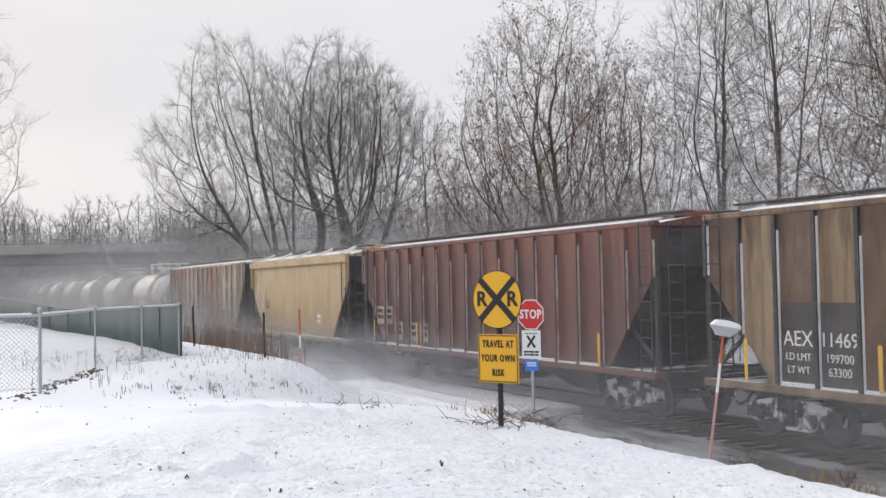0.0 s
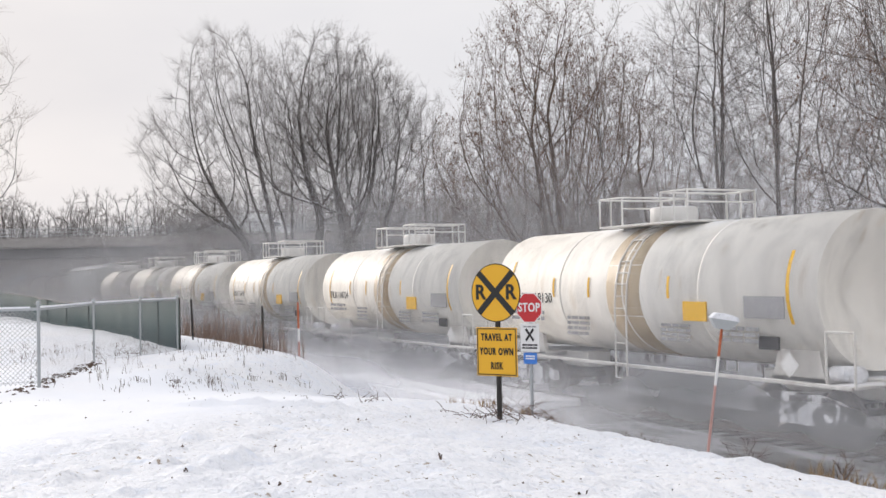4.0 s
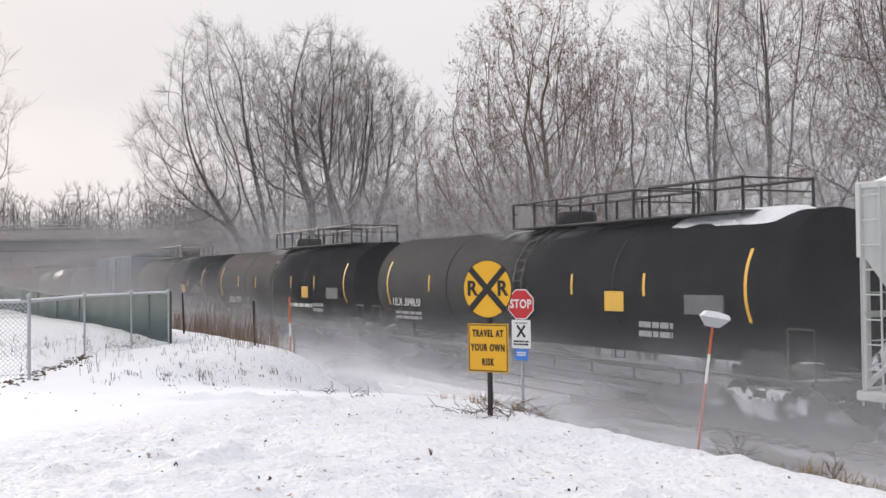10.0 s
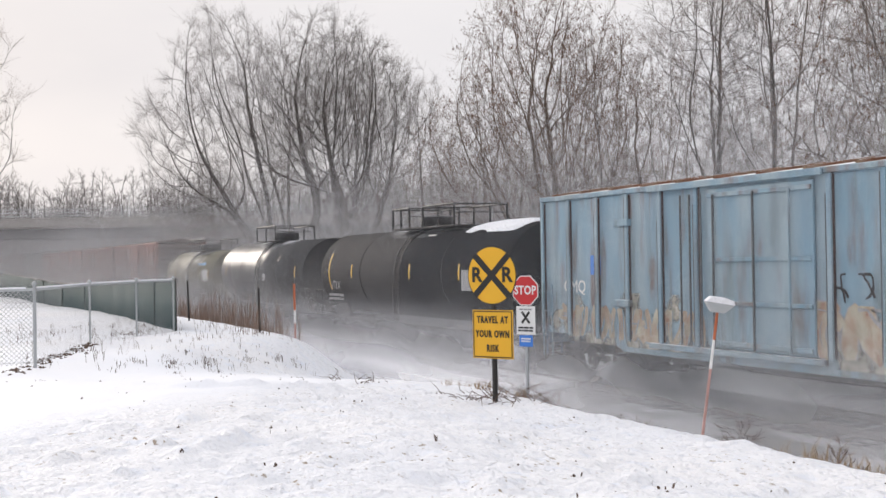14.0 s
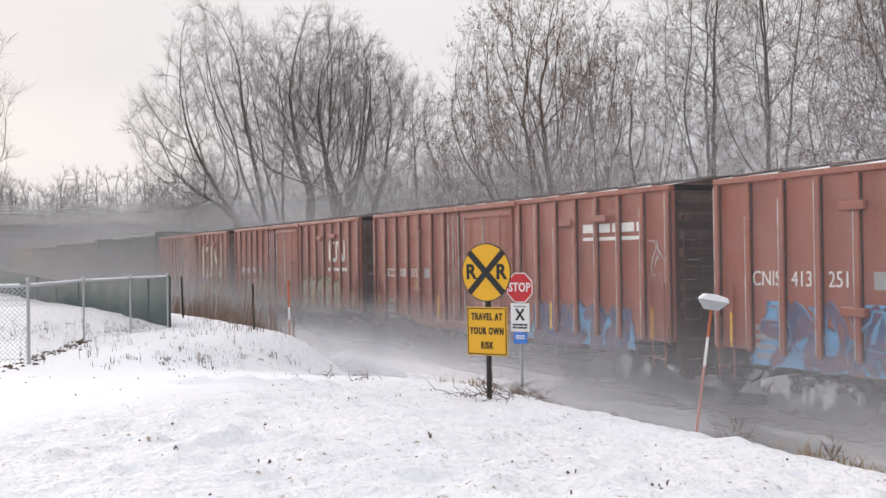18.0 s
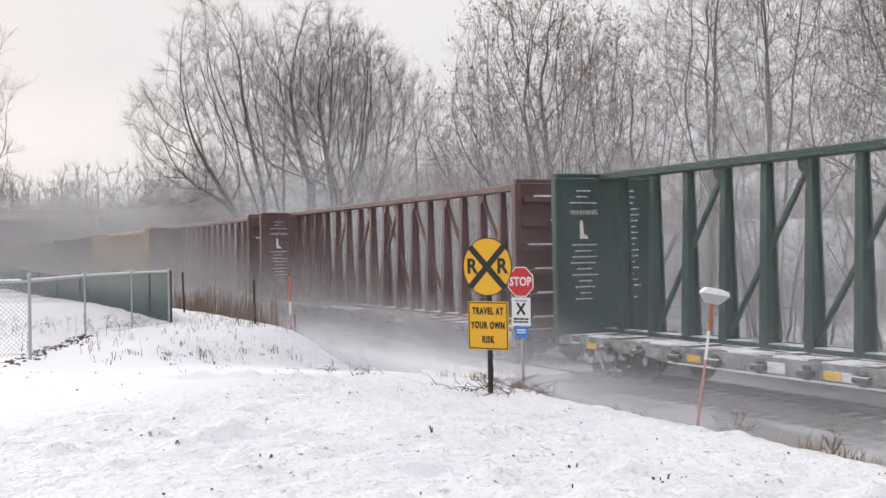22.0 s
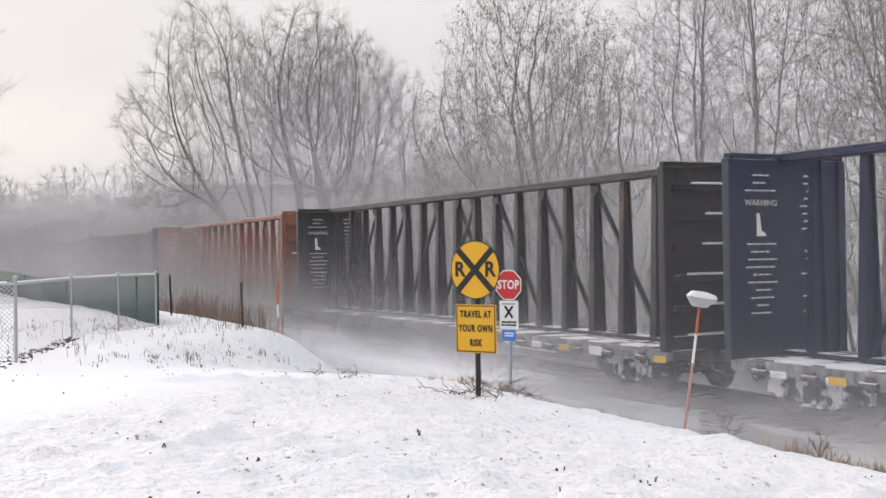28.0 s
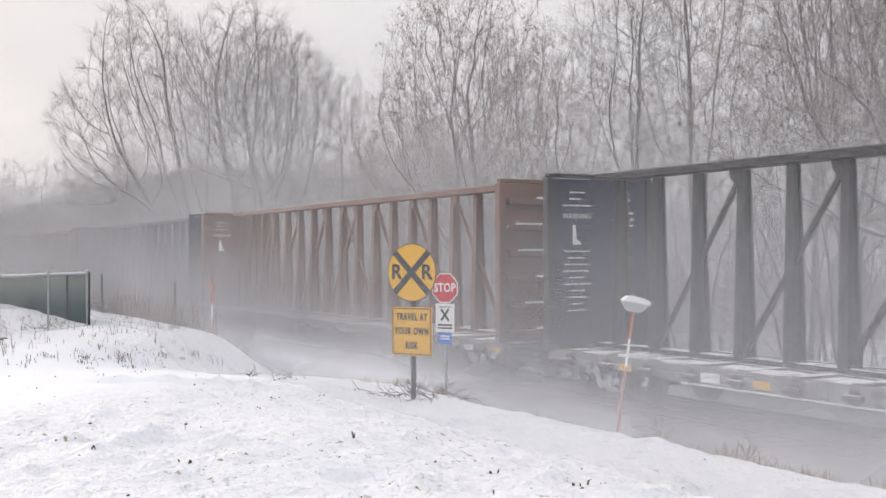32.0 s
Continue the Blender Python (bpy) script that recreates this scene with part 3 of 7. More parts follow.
def ladder(parent, x, y, z0, z1, mat, width=0.42, along="x", rungs=None, name="ladder"):
    s = Shape()
    k = rungs or max(3, int((z1 - z0) / 0.38))
    d = (width / 2, 0) if along == "x" else (0, width / 2)
    for q in (-1, 1):
        s.rod((x + q * d[0], y + q * d[1], z0), (x + q * d[0], y + q * d[1], z1), 0.02, n=5)
    for i in range(k):
        z = z0 + (i + 0.5) * (z1 - z0) / k
        s.rod((x - d[0], y - d[1], z), (x + d[0], y + d[1], z), 0.014, n=5)
    return part(name, s, mat, parent)


def stripes(parent, places, y, z0, z1, mat=None, w=0.09, name="reflector"):
    for x in places:
        part(name, Shape().box(x - w / 2, x + w / 2, y - 0.006, y, z0, z1), mat or STRIPE, parent, "yellow reflector strip")


def bars(parent, x, y, z, width, height, rows, mat, name="stencil", seed=1, out=0.006):
    """Writing too small to read, as rows of bars."""
    rng = random.Random(seed)
    s = Shape()
    for i in range(rows):
        zz = z - i * height / rows
        a = -width / 2
        while a < width / 2 - 0.02:
            b = min(width / 2, a + rng.uniform(0.12, 0.38) * width)
            s.box(x + a, x + b, y - out, y, zz - 0.62 * height / rows, zz)
            a = b + 0.04 * width
    return part(name, s, mat, parent)


def scrawl(parent, x, y, z, w, h, mat, seed, label, strokes=9, thick=0.12, name="graffiti"):
    """Spray-painted strokes: bent bands on the side of a car."""
    rng = random.Random(seed)
    s = Shape()
    step = 0
    for i in range(strokes):
        cx = x - w / 2 + (i + 0.5) * w / strokes
        px, pz = cx + rng.uniform(-0.15, 0.15), z + h * rng.uniform(-0.5, -0.1)
        ang = rng.uniform(0.9, 2.2)
        for k in range(7):
            ang += rng.uniform(-0.75, 0.75)
            l = h * rng.uniform(0.14, 0.26)
            nx, nz = px + math.cos(ang) * l, pz + math.sin(ang) * l
            nz = min(z + h / 2, max(z - h / 2, nz))
            nx = min(x + w / 2, max(x - w / 2, nx))
            d = Vector((nx - px, nz - pz))
            if d.length > 0.03:
                o = Vector((-d.y, d.x)).normalized() * thick * rng.uniform(0.4, 0.75)
                e = y - 0.004 - 0.0006 * step
                step += 1
                s.add([(px - o.x, e, pz - o.y), (nx - o.x, e, nz - o.y), (nx + o.x, e, nz + o.y), (px + o.x, e, pz + o.y)], [(0, 1, 2, 3)])
            px, pz = nx, nz
    me = s.mesh(name)
    me.materials.append(mat)
    ob = new(name, me)
    ob.parent = parent
    return tagged(ob, label)


def band(s, pts, wide, y):
    """A flat sprayed band along points in the x-z plane."""
    left, right = [], []
    for i, (x, z) in enumerate(pts):
        (x0, z0), (x1, z1) = pts[max(0, i - 1)], pts[min(len(pts) - 1, i + 1)]
        d = Vector((x1 - x0, z1 - z0))
        d = d.normalized() if d.length > 1e-6 else Vector((1, 0))
        w = wide * (0.65 if i in (0, len(pts) - 1) else 1.0)
        left.append((x - d.y * w, y, z + d.x * w))
        right.append((x + d.y * w, y, z - d.x * w))
    n = len(pts)
    s.add(left + right, [(i, i + 1, n + i + 1, n + i) for i in range(n - 1)])


def mural(parent, x, y, z, w, h, fill, line, seed, label, count=6, fat=1.0):
    """Sprayed letters: fat crossing strokes with a rim in a second colour and thin marks over them."""
    rng = random.Random(seed)
    back, front, marks = Shape(), Shape(), Shape()
    lift = 0
    for i in range(count):
        cx = x - w / 2 + (i + 0.5) * w / count
        cw = 0.55 * w / count
        for _ in range(rng.choice((3, 4, 4))):
            lean = rng.uniform(-0.5, 0.5)
            bend = rng.uniform(-0.6, 0.6) * cw
            x0 = cx + rng.uniform(-0.8, 0.8) * cw
            flat = rng.random() < 0.3
            pts = []
            for k in range(7):
                t = k / 6
                if flat:
                    pts.append((cx + (t - 0.5) * 2 * cw, z + h * (lean * 0.6) + bend * math.sin(math.pi * t)))
                else:
                    pts.append((x0 + lean * cw * (t - 0.5) * 2 + bend * math.sin(math.pi * t), z + h * (t - 0.5) * rng.uniform(0.9, 1.0)))
            wide = rng.uniform(0.08, 0.15) * h * fat
            lift += 1
            band(back, pts, wide + 0.035, y - 0.004 - 0.0002 * lift)
            band(front, pts, wide, y - 0.010 - 0.0002 * lift)
            if rng.random() < 0.6:
                band(marks, [(px + wide * 0.3, pz + 0.02) for px, pz in pts[1:5]], 0.014, y - 0.019)
    for name, s, mat in (("graffiti_rim", back, line), ("graffiti", front, fill), ("graffiti_stroke", marks, line)):
        if not s.v:
            continue
        me = s.mesh(name)
        me.materials.append(mat)
        o = new(name, me)
        o.parent = parent
        tagged(o, label)


def hopper(name, label, front, rear, body, ribs, roof=4.5, eave=4.28, sill=1.12, half=1.55, under=None, brackets=False, roof_mat=None, cut=1.9, rib_mat=None, rib_edge=None, panel=None):
    """A covered hopper: ribbed sides cut off aslant at the ends, slope sheets, end frames, bays and a roof with hatches."""
    ob, L = car(name, label, front, rear)
    under = under or UNDER
    roof_mat = roof_mat or body
    gear(ob, L, under)
    e = L / 2
    for s in (-1, 1):
        p = Shape()
        p.prism([(-e + 0.05, eave), (-e + 0.05, eave - 1.0), (-e + cut, sill), (e - cut, sill), (e - 0.05, eave - 1.0), (e - 0.05, eave)], "y", min(s * half, s * (half - 0.06)), max(s * half, s * (half - 0.06)))
        part("side_sheet", p, body, ob)
        for i in range(ribs - 1):
            x = -e + 0.12 + (2 * e - 0.24) * (i + 0.5) / max(1, ribs - 1)
            if s < 0 and abs(x) < e - cut:
                w = (2 * e - 0.24) / max(1, ribs - 1) / 2 - 0.07
                part("sill_snow", Shape().soft_box(x - w, x + w, -half - 0.075, -half - 0.004, sill - 0.012, sill + 0.03 + 0.05 * ((i * 7) % 5) / 5, 0.01), SNOW_CAP, ob, "line of snow")
        part("side_sill", Shape().soft_box(-e, e, min(s * (half + 0.09), s * (half - 0.18)), max(s * (half + 0.09), s * (half - 0.18)), sill - 0.16, sill - 0.003, 0.02), body, ob)
        part("top_rail", Shape().soft_box(-e, e, min(s * (half + 0.03), s * (half - 0.12)), max(s * (half + 0.03), s * (half - 0.12)), eave, eave + 0.12, 0.02), body, ob)
        for i in range(ribs):
            x = -e + 0.12 + (2 * e - 0.24) * i / max(1, ribs - 1)
            low = sill if abs(x) <= e - cut else sill + (abs(x) - (e - cut)) / cut * (eave - 1.0 - sill)
            a, b = s * half, s * (half + 0.085)
            rib = part("rib", Shape().box(x - 0.045, x + 0.045, min(a, b), max(a, b), low, eave), rib_mat or body, ob)
            if rib_edge and s < 0:
                part("rib_snow", Shape().box(x + 0.047, x + 0.068, -half - 0.05, -half - 0.002, low + 0.03, eave - 0.1 - 0.2 * ((i * 5) % 3)), rib_edge, rib, "thin line of snow")
    if panel:
        step = (2 * e - 0.24) / (ribs - 1)
        low_at = lambda x: sill if abs(x) <= e - cut else sill + (abs(x) - (e - cut)) / cut * (eave - 1.0 - sill)
        for i in range(ribs - 1):
            x0, x1 = -e + 0.12 + step * i + 0.047, -e + 0.12 + step * (i + 1) - 0.047
            part("side_panel", Shape().prism([(x0, low_at(x0) + 0.01), (x1, low_at(x1) + 0.01), (x1, eave - 0.004), (x0, eave - 0.004)], "y", -half - 0.008, -half - 0.003), panel, ob)
    for s in (-1, 1):
        q = Shape()
        q.prism([(s * (e - 0.06), eave), (s * (e - 0.06), eave - 0.9), (s * (e - 2.3), sill), (s * (e - 2.4), sill), (s * (e - 0.16), eave)], "y", -half + 0.07, half - 0.07)
        part("slope_sheet", q, under, ob)
        f = Shape()
        for y in (-1, 1):
            f.soft_box(s * (e - 0.1) - 0.06, s * (e - 0.1) + 0.06, y * (half - 0.08) - 0.06, y * (half - 0.08) + 0.06, sill, eave - 0.9, 0.015)
            f.rod((s * (e - 0.1), y * (half - 0.1), sill + 0.1), (s * (e - 1.5), y * (half - 0.1), sill + 1.2), 0.05, n=6)
        f.soft_box(s * (e - 0.1) - 0.05, s * (e - 0.1) + 0.05, -half, half, sill - 0.16, sill + 0.05, 0.015)
        f.soft_box(s * (e - 0.1) - 0.04, s * (e - 0.1) + 0.04, -half, half, 2.3, 2.38, 0.01)
        part("end_frame", f, under, ob)
        ladder(ob, s * (e - 0.35), -half - 0.06, sill - 0.25, eave + 0.1, under)
        ladder(ob, s * (e + 0.03), -half + 0.5, sill - 0.2, eave + 0.1, under, along="y")
        part("end_platform", Shape().soft_box(min(s * (e - 1.5), s * e), max(s * (e - 1.5), s * e), -half + 0.1, half - 0.1, sill - 0.12, sill - 0.04, 0.01), under, ob)
    n = 3 if L > 15 else 2
    span = (L - 2 * cut - 1.2) / n
    for i in range(n):
        c = -span * n / 2 + span * (i + 0.5)
        b = Shape()
        t, w = span / 2 - 0.05, 0.45
        b.add([(c - t, -1.3, sill), (c + t, -1.3, sill), (c + t, 1.3, sill), (c - t, 1.3, sill), (c - w, -0.5, 0.36), (c + w, -0.5, 0.36), (c + w, 0.5, 0.36), (c - w, 0.5, 0.36)], ((3, 2, 1, 0), (4, 5, 6, 7), (0, 1, 5, 4), (1, 2, 6, 5), (2, 3, 7, 6), (3, 0, 4, 7)))
        part("discharge_bay", b, under if body is not under else body, ob)
    r = Shape()
    r.prism([(-half + 0.06, eave + 0.004), (-half + 0.06, eave + 0.06), (-0.5, roof), (0.5, roof), (half - 0.06, eave + 0.06), (half - 0.06, eave + 0.004)], "x", -e, e)
    part("roof", r, roof_mat, ob)
    part("roof_snow", Shape().prism([(-half + 0.3, eave + 0.16), (-0.5, roof + 0.07), (0.5, roof + 0.07), (0.5, roof + 0.002), (-0.5, roof + 0.002), (-half + 0.3, eave + 0.10)], "x", -e + 0.8, e - 0.9), SNOW_CAP, ob, "thin white snow")
    for y in (-0.62, 0.62):
        part("running_board", Shape().soft_box(-e, e, y - 0.15, y + 0.15, roof + 0.10, roof + 0.14, 0.01), under, ob)
    k = max(3, int(L / 2.4))
    for i in range(k):
        x = -e + 1.2 + (L - 2.4) * i / (k - 1)
        part("hatch", Shape().soft_box(x - 0.7, x + 0.7, -0.38, 0.38, roof, roof + 0.17, 0.04), roof_mat, ob)
        if brackets:
            b = Shape()
            b.rod((x, -half + 0.02, eave + 0.1), (x, -0.75, roof + 0.12), 0.045, n=5)
            part("bracket", b, SIGN_WHITE, ob)
    return ob, L


def tank(name, label, front, rear, body, radius, mid, fittings, platform="white", ends=0.75, stripe=(), snow=False, sections=None, hood=0.0):
    """A tank car: a shell with dished heads, a manway housing and platform on top, ladders, running boards and end rails."""
    ob, L = car(name, label, front, rear)
    gear(ob, L, UNDER, sill=False)
    e = L / 2 - 0.85
    prof = []
    for i in range(9):
        a = i / 8 * math.pi / 2
        prof.append((-e + ends * (1 - math.sin(a)), max(0.02, radius * math.cos(math.pi / 2 - a) ** 0.8)))
    prof = [(x, max(0.02, r)) for x, r in prof]
    body_prof = prof + [(-x, r) for x, r in reversed(prof)]
    part("tank_shell", Shape().turned(body_prof, 48, pose(0, 0, mid)), body, ob, smooth=True)
    for x in (-e * 0.45, 0, e * 0.45):
        part("weld_band", Shape().turned([(x - 0.03, radius), (x - 0.03, radius + 0.008), (x + 0.03, radius + 0.008), (x + 0.03, radius)], 48, pose(0, 0, mid)), body, ob, smooth=True)
    for s in (-1, 1):
        part("stub_sill", Shape().soft_box(min(s * (L / 2 - 3.6), s * L / 2), max(s * (L / 2 - 3.6), s * L / 2), -0.35, 0.35, 0.72, 1.12, 0.03), fittings, ob)
        sd = Shape()
        for y in (-1, 1):
            sd.prism([(s * (L / 2 - 2.6), 1.0), (s * (L / 2 - 1.2), 1.0), (s * (L / 2 - 1.4), 1.75), (s * (L / 2 - 2.4), 1.75)], "y", y * 0.95 - 0.05, y * 0.95 + 0.05)
        sd.soft_box(min(s * (L / 2 - 2.6), s * (L / 2 - 1.2)), max(s * (L / 2 - 2.6), s * (L / 2 - 1.2)), -1.0, 1.0, 1.0, 1.12, 0.02)
        part("saddle", sd, fittings, ob)
        part("end_platform", Shape().soft_box(min(s * (L / 2 - 0.55), s * (L / 2 - 0.05)), max(s * (L / 2 - 0.55), s * (L / 2 - 0.05)), -1.45, 1.45, 1.02, 1.08, 0.012), fittings, ob)
        h = Shape()
        for y in (-1.42, 1.42):
            h.rod((s * (L / 2 - 0.08), y, 1.06), (s * (L / 2 - 0.08), y, 2.0), 0.025, n=6)
            h.rod((s * (L / 2 - 0.08), y, 2.0), (s * (L / 2 - 0.75), y, 2.0), 0.025, n=6)
            h.rod((s * (L / 2 - 0.75), y, 2.0), (s * (L / 2 - 0.75), y, 1.06), 0.025, n=6)
        part("end_rail", h, fittings, ob)
        part("brake_cylinder", Shape().turned([(-0.35, 0.05), (-0.34, 0.14), (0.3, 0.16), (0.34, 0.05)], 12, pose(s * (L / 2 - 0.75), -0.9, 1.22)), SNOW_CAP if platform == "white" else UNDER, ob, smooth=True)
    for y in (-1.45, 1.45):
        part("side_rail", Shape().soft_box(-L / 2 + 0.1, L / 2 - 0.1, y - 0.05, y + 0.05, 1.0, 1.07, 0.012), fittings, ob)
    top = mid + radius
    sections = sections or ((-1.7, -0.75), (0.75, 1.7))
    part("manway_housing", Shape().turned([(0, 0.02), (0.0, 0.55), (0.42, 0.55), (0.47, 0.5), (0.49, 0.02)], 24, pose(hood, 0, top - 0.06) @ Matrix.Rotation(radians(-90), 4, "Y")), fittings, ob, smooth=True)
    lo, hi = min(s[0] for s in sections), max(s[1] for s in sections)
    part("top_platform", Shape().soft_box(lo, hi, -0.95, 0.95, top - 0.02, top + 0.03, 0.01), fittings, ob)
    for x0, x1 in sections:
        r = Shape()
        rod = 0.024 if platform == "white" else 0.034
        posts = max(3, int((x1 - x0) / 1.1) + 1)
        for y in (-0.93, 0.93):
            for x in [x0 + (x1 - x0) * q / (posts - 1) for q in range(posts)]:
                r.rod((x, y, top), (x, y, top + 0.68), rod, n=5)
            r.rod((x0, y, top + 0.68), (x1, y, top + 0.68), rod, n=5)
        r.rod((x1, -0.93, top + 0.68), (x1, 0.93, top + 0.68), 0.024, n=5)
        r.rod((x0, -0.93, top + 0.68), (x0, 0.93, top + 0.68), 0.024, n=5)
        r.rod((x1, -0.93, top + 0.42), (x1, 0.93, top + 0.42), 0.02, n=5)
        part("guard_rail", r, fittings, ob)
    for y in (-1, 1):
        lad = Shape()
        pts = [(1.02 * radius * math.cos(a), mid + 1.02 * radius * math.sin(a)) for a in (1.25, 0.85, 0.45, 0.1)] + [(radius + 0.06, mid - 0.4), (radius + 0.06, 0.75)]
        for dx in (-0.22, 0.22):
            for a, b in zip(pts, pts[1:]):
                lad.rod((dx, y * a[0], a[1]), (dx, y * b[0], b[1]), 0.024, n=5)
        for i in range(11):
            f = i / 10 * (len(pts) - 1)
            j = min(int(f), len(pts) - 2)
            q = [pts[j][k] + (pts[j + 1][k] - pts[j][k]) * (f - j) for k in (0, 1)]
            lad.rod((-0.22, y * q[0], q[1]), (0.22, y * q[0], q[1]), 0.016, n=5)
        part("ladder", lad, fittings, ob)
    for i, x in enumerate(stripe):
        curve = Shape()
        for k in range(6):
            a0, a1 = radians(-6 + k * 3), radians(-6 + (k + 1) * 3)
            if abs(x) > e - 1.2 and radius > 1.49:
                a0, a1 = radians(-24 + k * 9), radians(-24 + (k + 1) * 9)
            rr = radius + 0.012
            curve.add([(x - 0.045, -rr * math.cos(a0), mid + rr * math.sin(a0)), (x + 0.045, -rr * math.cos(a0), mid + rr * math.sin(a0)), (x + 0.045, -rr * math.cos(a1), mid + rr * math.sin(a1)), (x - 0.045, -rr * math.cos(a1), mid + rr * math.sin(a1))], [(0, 1, 2, 3)])
        part("reflector", curve, STRIPE, ob, "yellow reflector strip")
    if snow:
        cap = Shape()
        n = 10
        for i in range(n + 1):
            for j in range(9):
                a = radians(50 + j * 10)
                x = e - ends - 3.4 + (3.4 + ends * 0.55) * i / n
                rr = radius * (1.0 if x < e - ends else max(0.2, 1 - ((x - e + ends) / ends) ** 2 * 0.35)) + (0.11 * math.sin(math.pi * min(1, (i + 0.2) / 4.0) / 2) * math.sin(math.pi * j / 8) - 0.07 * max(0.0, noise.noise(Vector((i * 0.6, j * 0.7, mid)))) - 0.03 * (j in (0, 8)) - 0.03 * (i == 0))
                cap.v.append((x, -rr * math.cos(a), mid + rr * math.sin(a)))
        cap.f = [(i * 9 + j, i * 9 + j + 1, (i + 1) * 9 + j + 1, (i + 1) * 9 + j) for i in range(n) for j in range(8)]
        me = cap.mesh("snow_cap", True)
        me.materials.append(SNOW_CAP)
        o = new("snow_cap", me)
        o.parent = ob
        tagged(o, "white wind-packed snow cap")
    return ob, L


def boxcar(name, label, front, rear, body, roof_mat, end_mat, ribs=12, door_mat=None, eave=4.42, sill=0.98, half=1.6, edge=None):
    """A boxcar: a ribbed side with a sliding door and lock rods, corrugated ends, a low-pitched roof, ladders."""
    ob, L = car(name, label, front, rear)
    gear(ob, L)
    e = L / 2
    for s in (-1, 1):
        a, b = sorted((s * half, s * (half - 0.08)))
        part("side_wall", Shape().prism([(-e, sill + 0.28), (-e, eave), (e, eave), (e, sill + 0.28), (e - 2.9, sill + 0.28), (e - 3.5, sill), (-e + 3.5, sill), (-e + 2.9, sill + 0.28)], "y", a, b), body, ob)
        a, b = sorted((s * (half + 0.06), s * (half - 0.1)))
        part("top_plate", Shape().soft_box(-e, e, a, b, eave + 0.002, eave + 0.12, 0.02), body, ob)
        for i in range(ribs):
            x = -e + 0.1 + (2 * e - 0.2) * i / (ribs - 1)
            if -1.7 < x < 1.7:
                continue
            a, b = sorted((s * half, s * (half + 0.07)))
            rib = part("rib", Shape().soft_box(x - 0.06, x + 0.06, a, b, sill + 0.25, eave, 0.012), body, ob)
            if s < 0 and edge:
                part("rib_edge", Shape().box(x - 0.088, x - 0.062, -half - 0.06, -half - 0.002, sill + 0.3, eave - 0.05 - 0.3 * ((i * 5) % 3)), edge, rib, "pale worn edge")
                # dark strip along one side stands in for the shade of the rib
                part("rib_shade", Shape().box(x + 0.062, x + 0.09, -half - 0.035, -half - 0.002, sill + 0.3, eave - 0.02), BOX_END, rib, "dark strip painted as rib shade")
        d = Shape()
        a, b = sorted((s * (half + 0.003), s * (half + 0.06)))
        d.soft_box(-1.45, 1.45, a, b, sill + 0.3, eave - 0.08, 0.015)
        door = part("door", d, door_mat or body, ob)
        a, b = sorted((s * (half + 0.06), s * (half + 0.10)))
        for z0, z1 in ((sill + 0.35, sill + 0.45), (sill + 1.15, sill + 1.23), (sill + 2.0, sill + 2.08), (eave - 0.25, eave - 0.16)):
            part("door_brace", Shape().soft_box(-1.42, 1.42, a, b, z0, z1, 0.01), door_mat or body, door)
        for x in (-1.2, -0.05, 0.9):
            part("lock_rod", Shape().rod((x, s * (half + 0.12), sill + 0.3), (x, s * (half + 0.12), eave - 0.2), 0.025, n=6), edge if edge and x < 0 else (door_mat or body), door)
        if s < 0 and edge:
            for x in (-2.25, -1.95, -1.6):
                part("side_rod", Shape().rod((x, -half - 0.1, sill + 0.3), (x, -half - 0.1, eave - 0.15), 0.022, n=6), edge, ob, "white-worn upright rod")
            for x, z in ((e - 4.0, 3.85), (e - 2.55, 3.9), (-e + 3.6, 3.85), (-e + 3.6, 2.05)):
                part("door_stop", Shape().soft_box(x - 0.28, x + 0.28, -half - 0.13, -half - 0.003, z - 0.06, z + 0.1, 0.02), body, ob)
        part("door_track", Shape().soft_box(-3.4, 1.7, *sorted((s * (half + 0.003), s * (half + 0.11))), sill + 0.16, sill + 0.27, 0.01), body, ob)
        part("door_hood", Shape().soft_box(-3.4, 1.7, *sorted((s * (half + 0.064), s * (half + 0.12))), eave - 0.02, eave + 0.11, 0.01), body, ob)
    for s in (-1, 1):
        a, b = sorted((s * e, s * (e - 0.08)))
        part("end_wall", Shape().box(a, b, -half + 0.08, half - 0.08, sill, eave), end_mat, ob)
        for i in range(9):
            z = sill + 0.3 + i * (eave - sill - 0.5) / 8
            part("corrugation", Shape().soft_box(*sorted((s * e, s * (e + 0.09))), -half + 0.15, half - 0.15, z - 0.1, z + 0.1, 0.04), end_mat, ob)
        part("end_cap", Shape().prism([(-half, eave + 0.12), (half, eave + 0.12), (0, eave + 0.36)], "x", *sorted((s * (e + 0.02), s * (e - 0.1)))), end_mat, ob)
        ladder(ob, s * (e - 0.38), -half - 0.09, sill - 0.3, sill + 1.5, body)
        ladder(ob, s * (e + 0.14), -half + 0.4, sill - 0.3, sill + 2.6, end_mat, along="y")
    roof = Shape().prism([(-half - 0.02, eave + 0.12), (0, eave + 0.33), (half + 0.02, eave + 0.12)], "x", -e + 0.1, e - 0.1)
    part("roof", roof, roof_mat, ob)
    for i in range(13):
        x = -e + 0.6 + (L - 1.2) * i / 12
        part("roof_rib", Shape().prism([(-half - 0.02, eave + 0.10), (-half - 0.02, eave + 0.17), (0, eave + 0.385), (half + 0.02, eave + 0.17), (half + 0.02, eave + 0.10), (0, eave + 0.31)], "x", x - 0.05, x + 0.05), roof_mat, ob)
    return ob, L


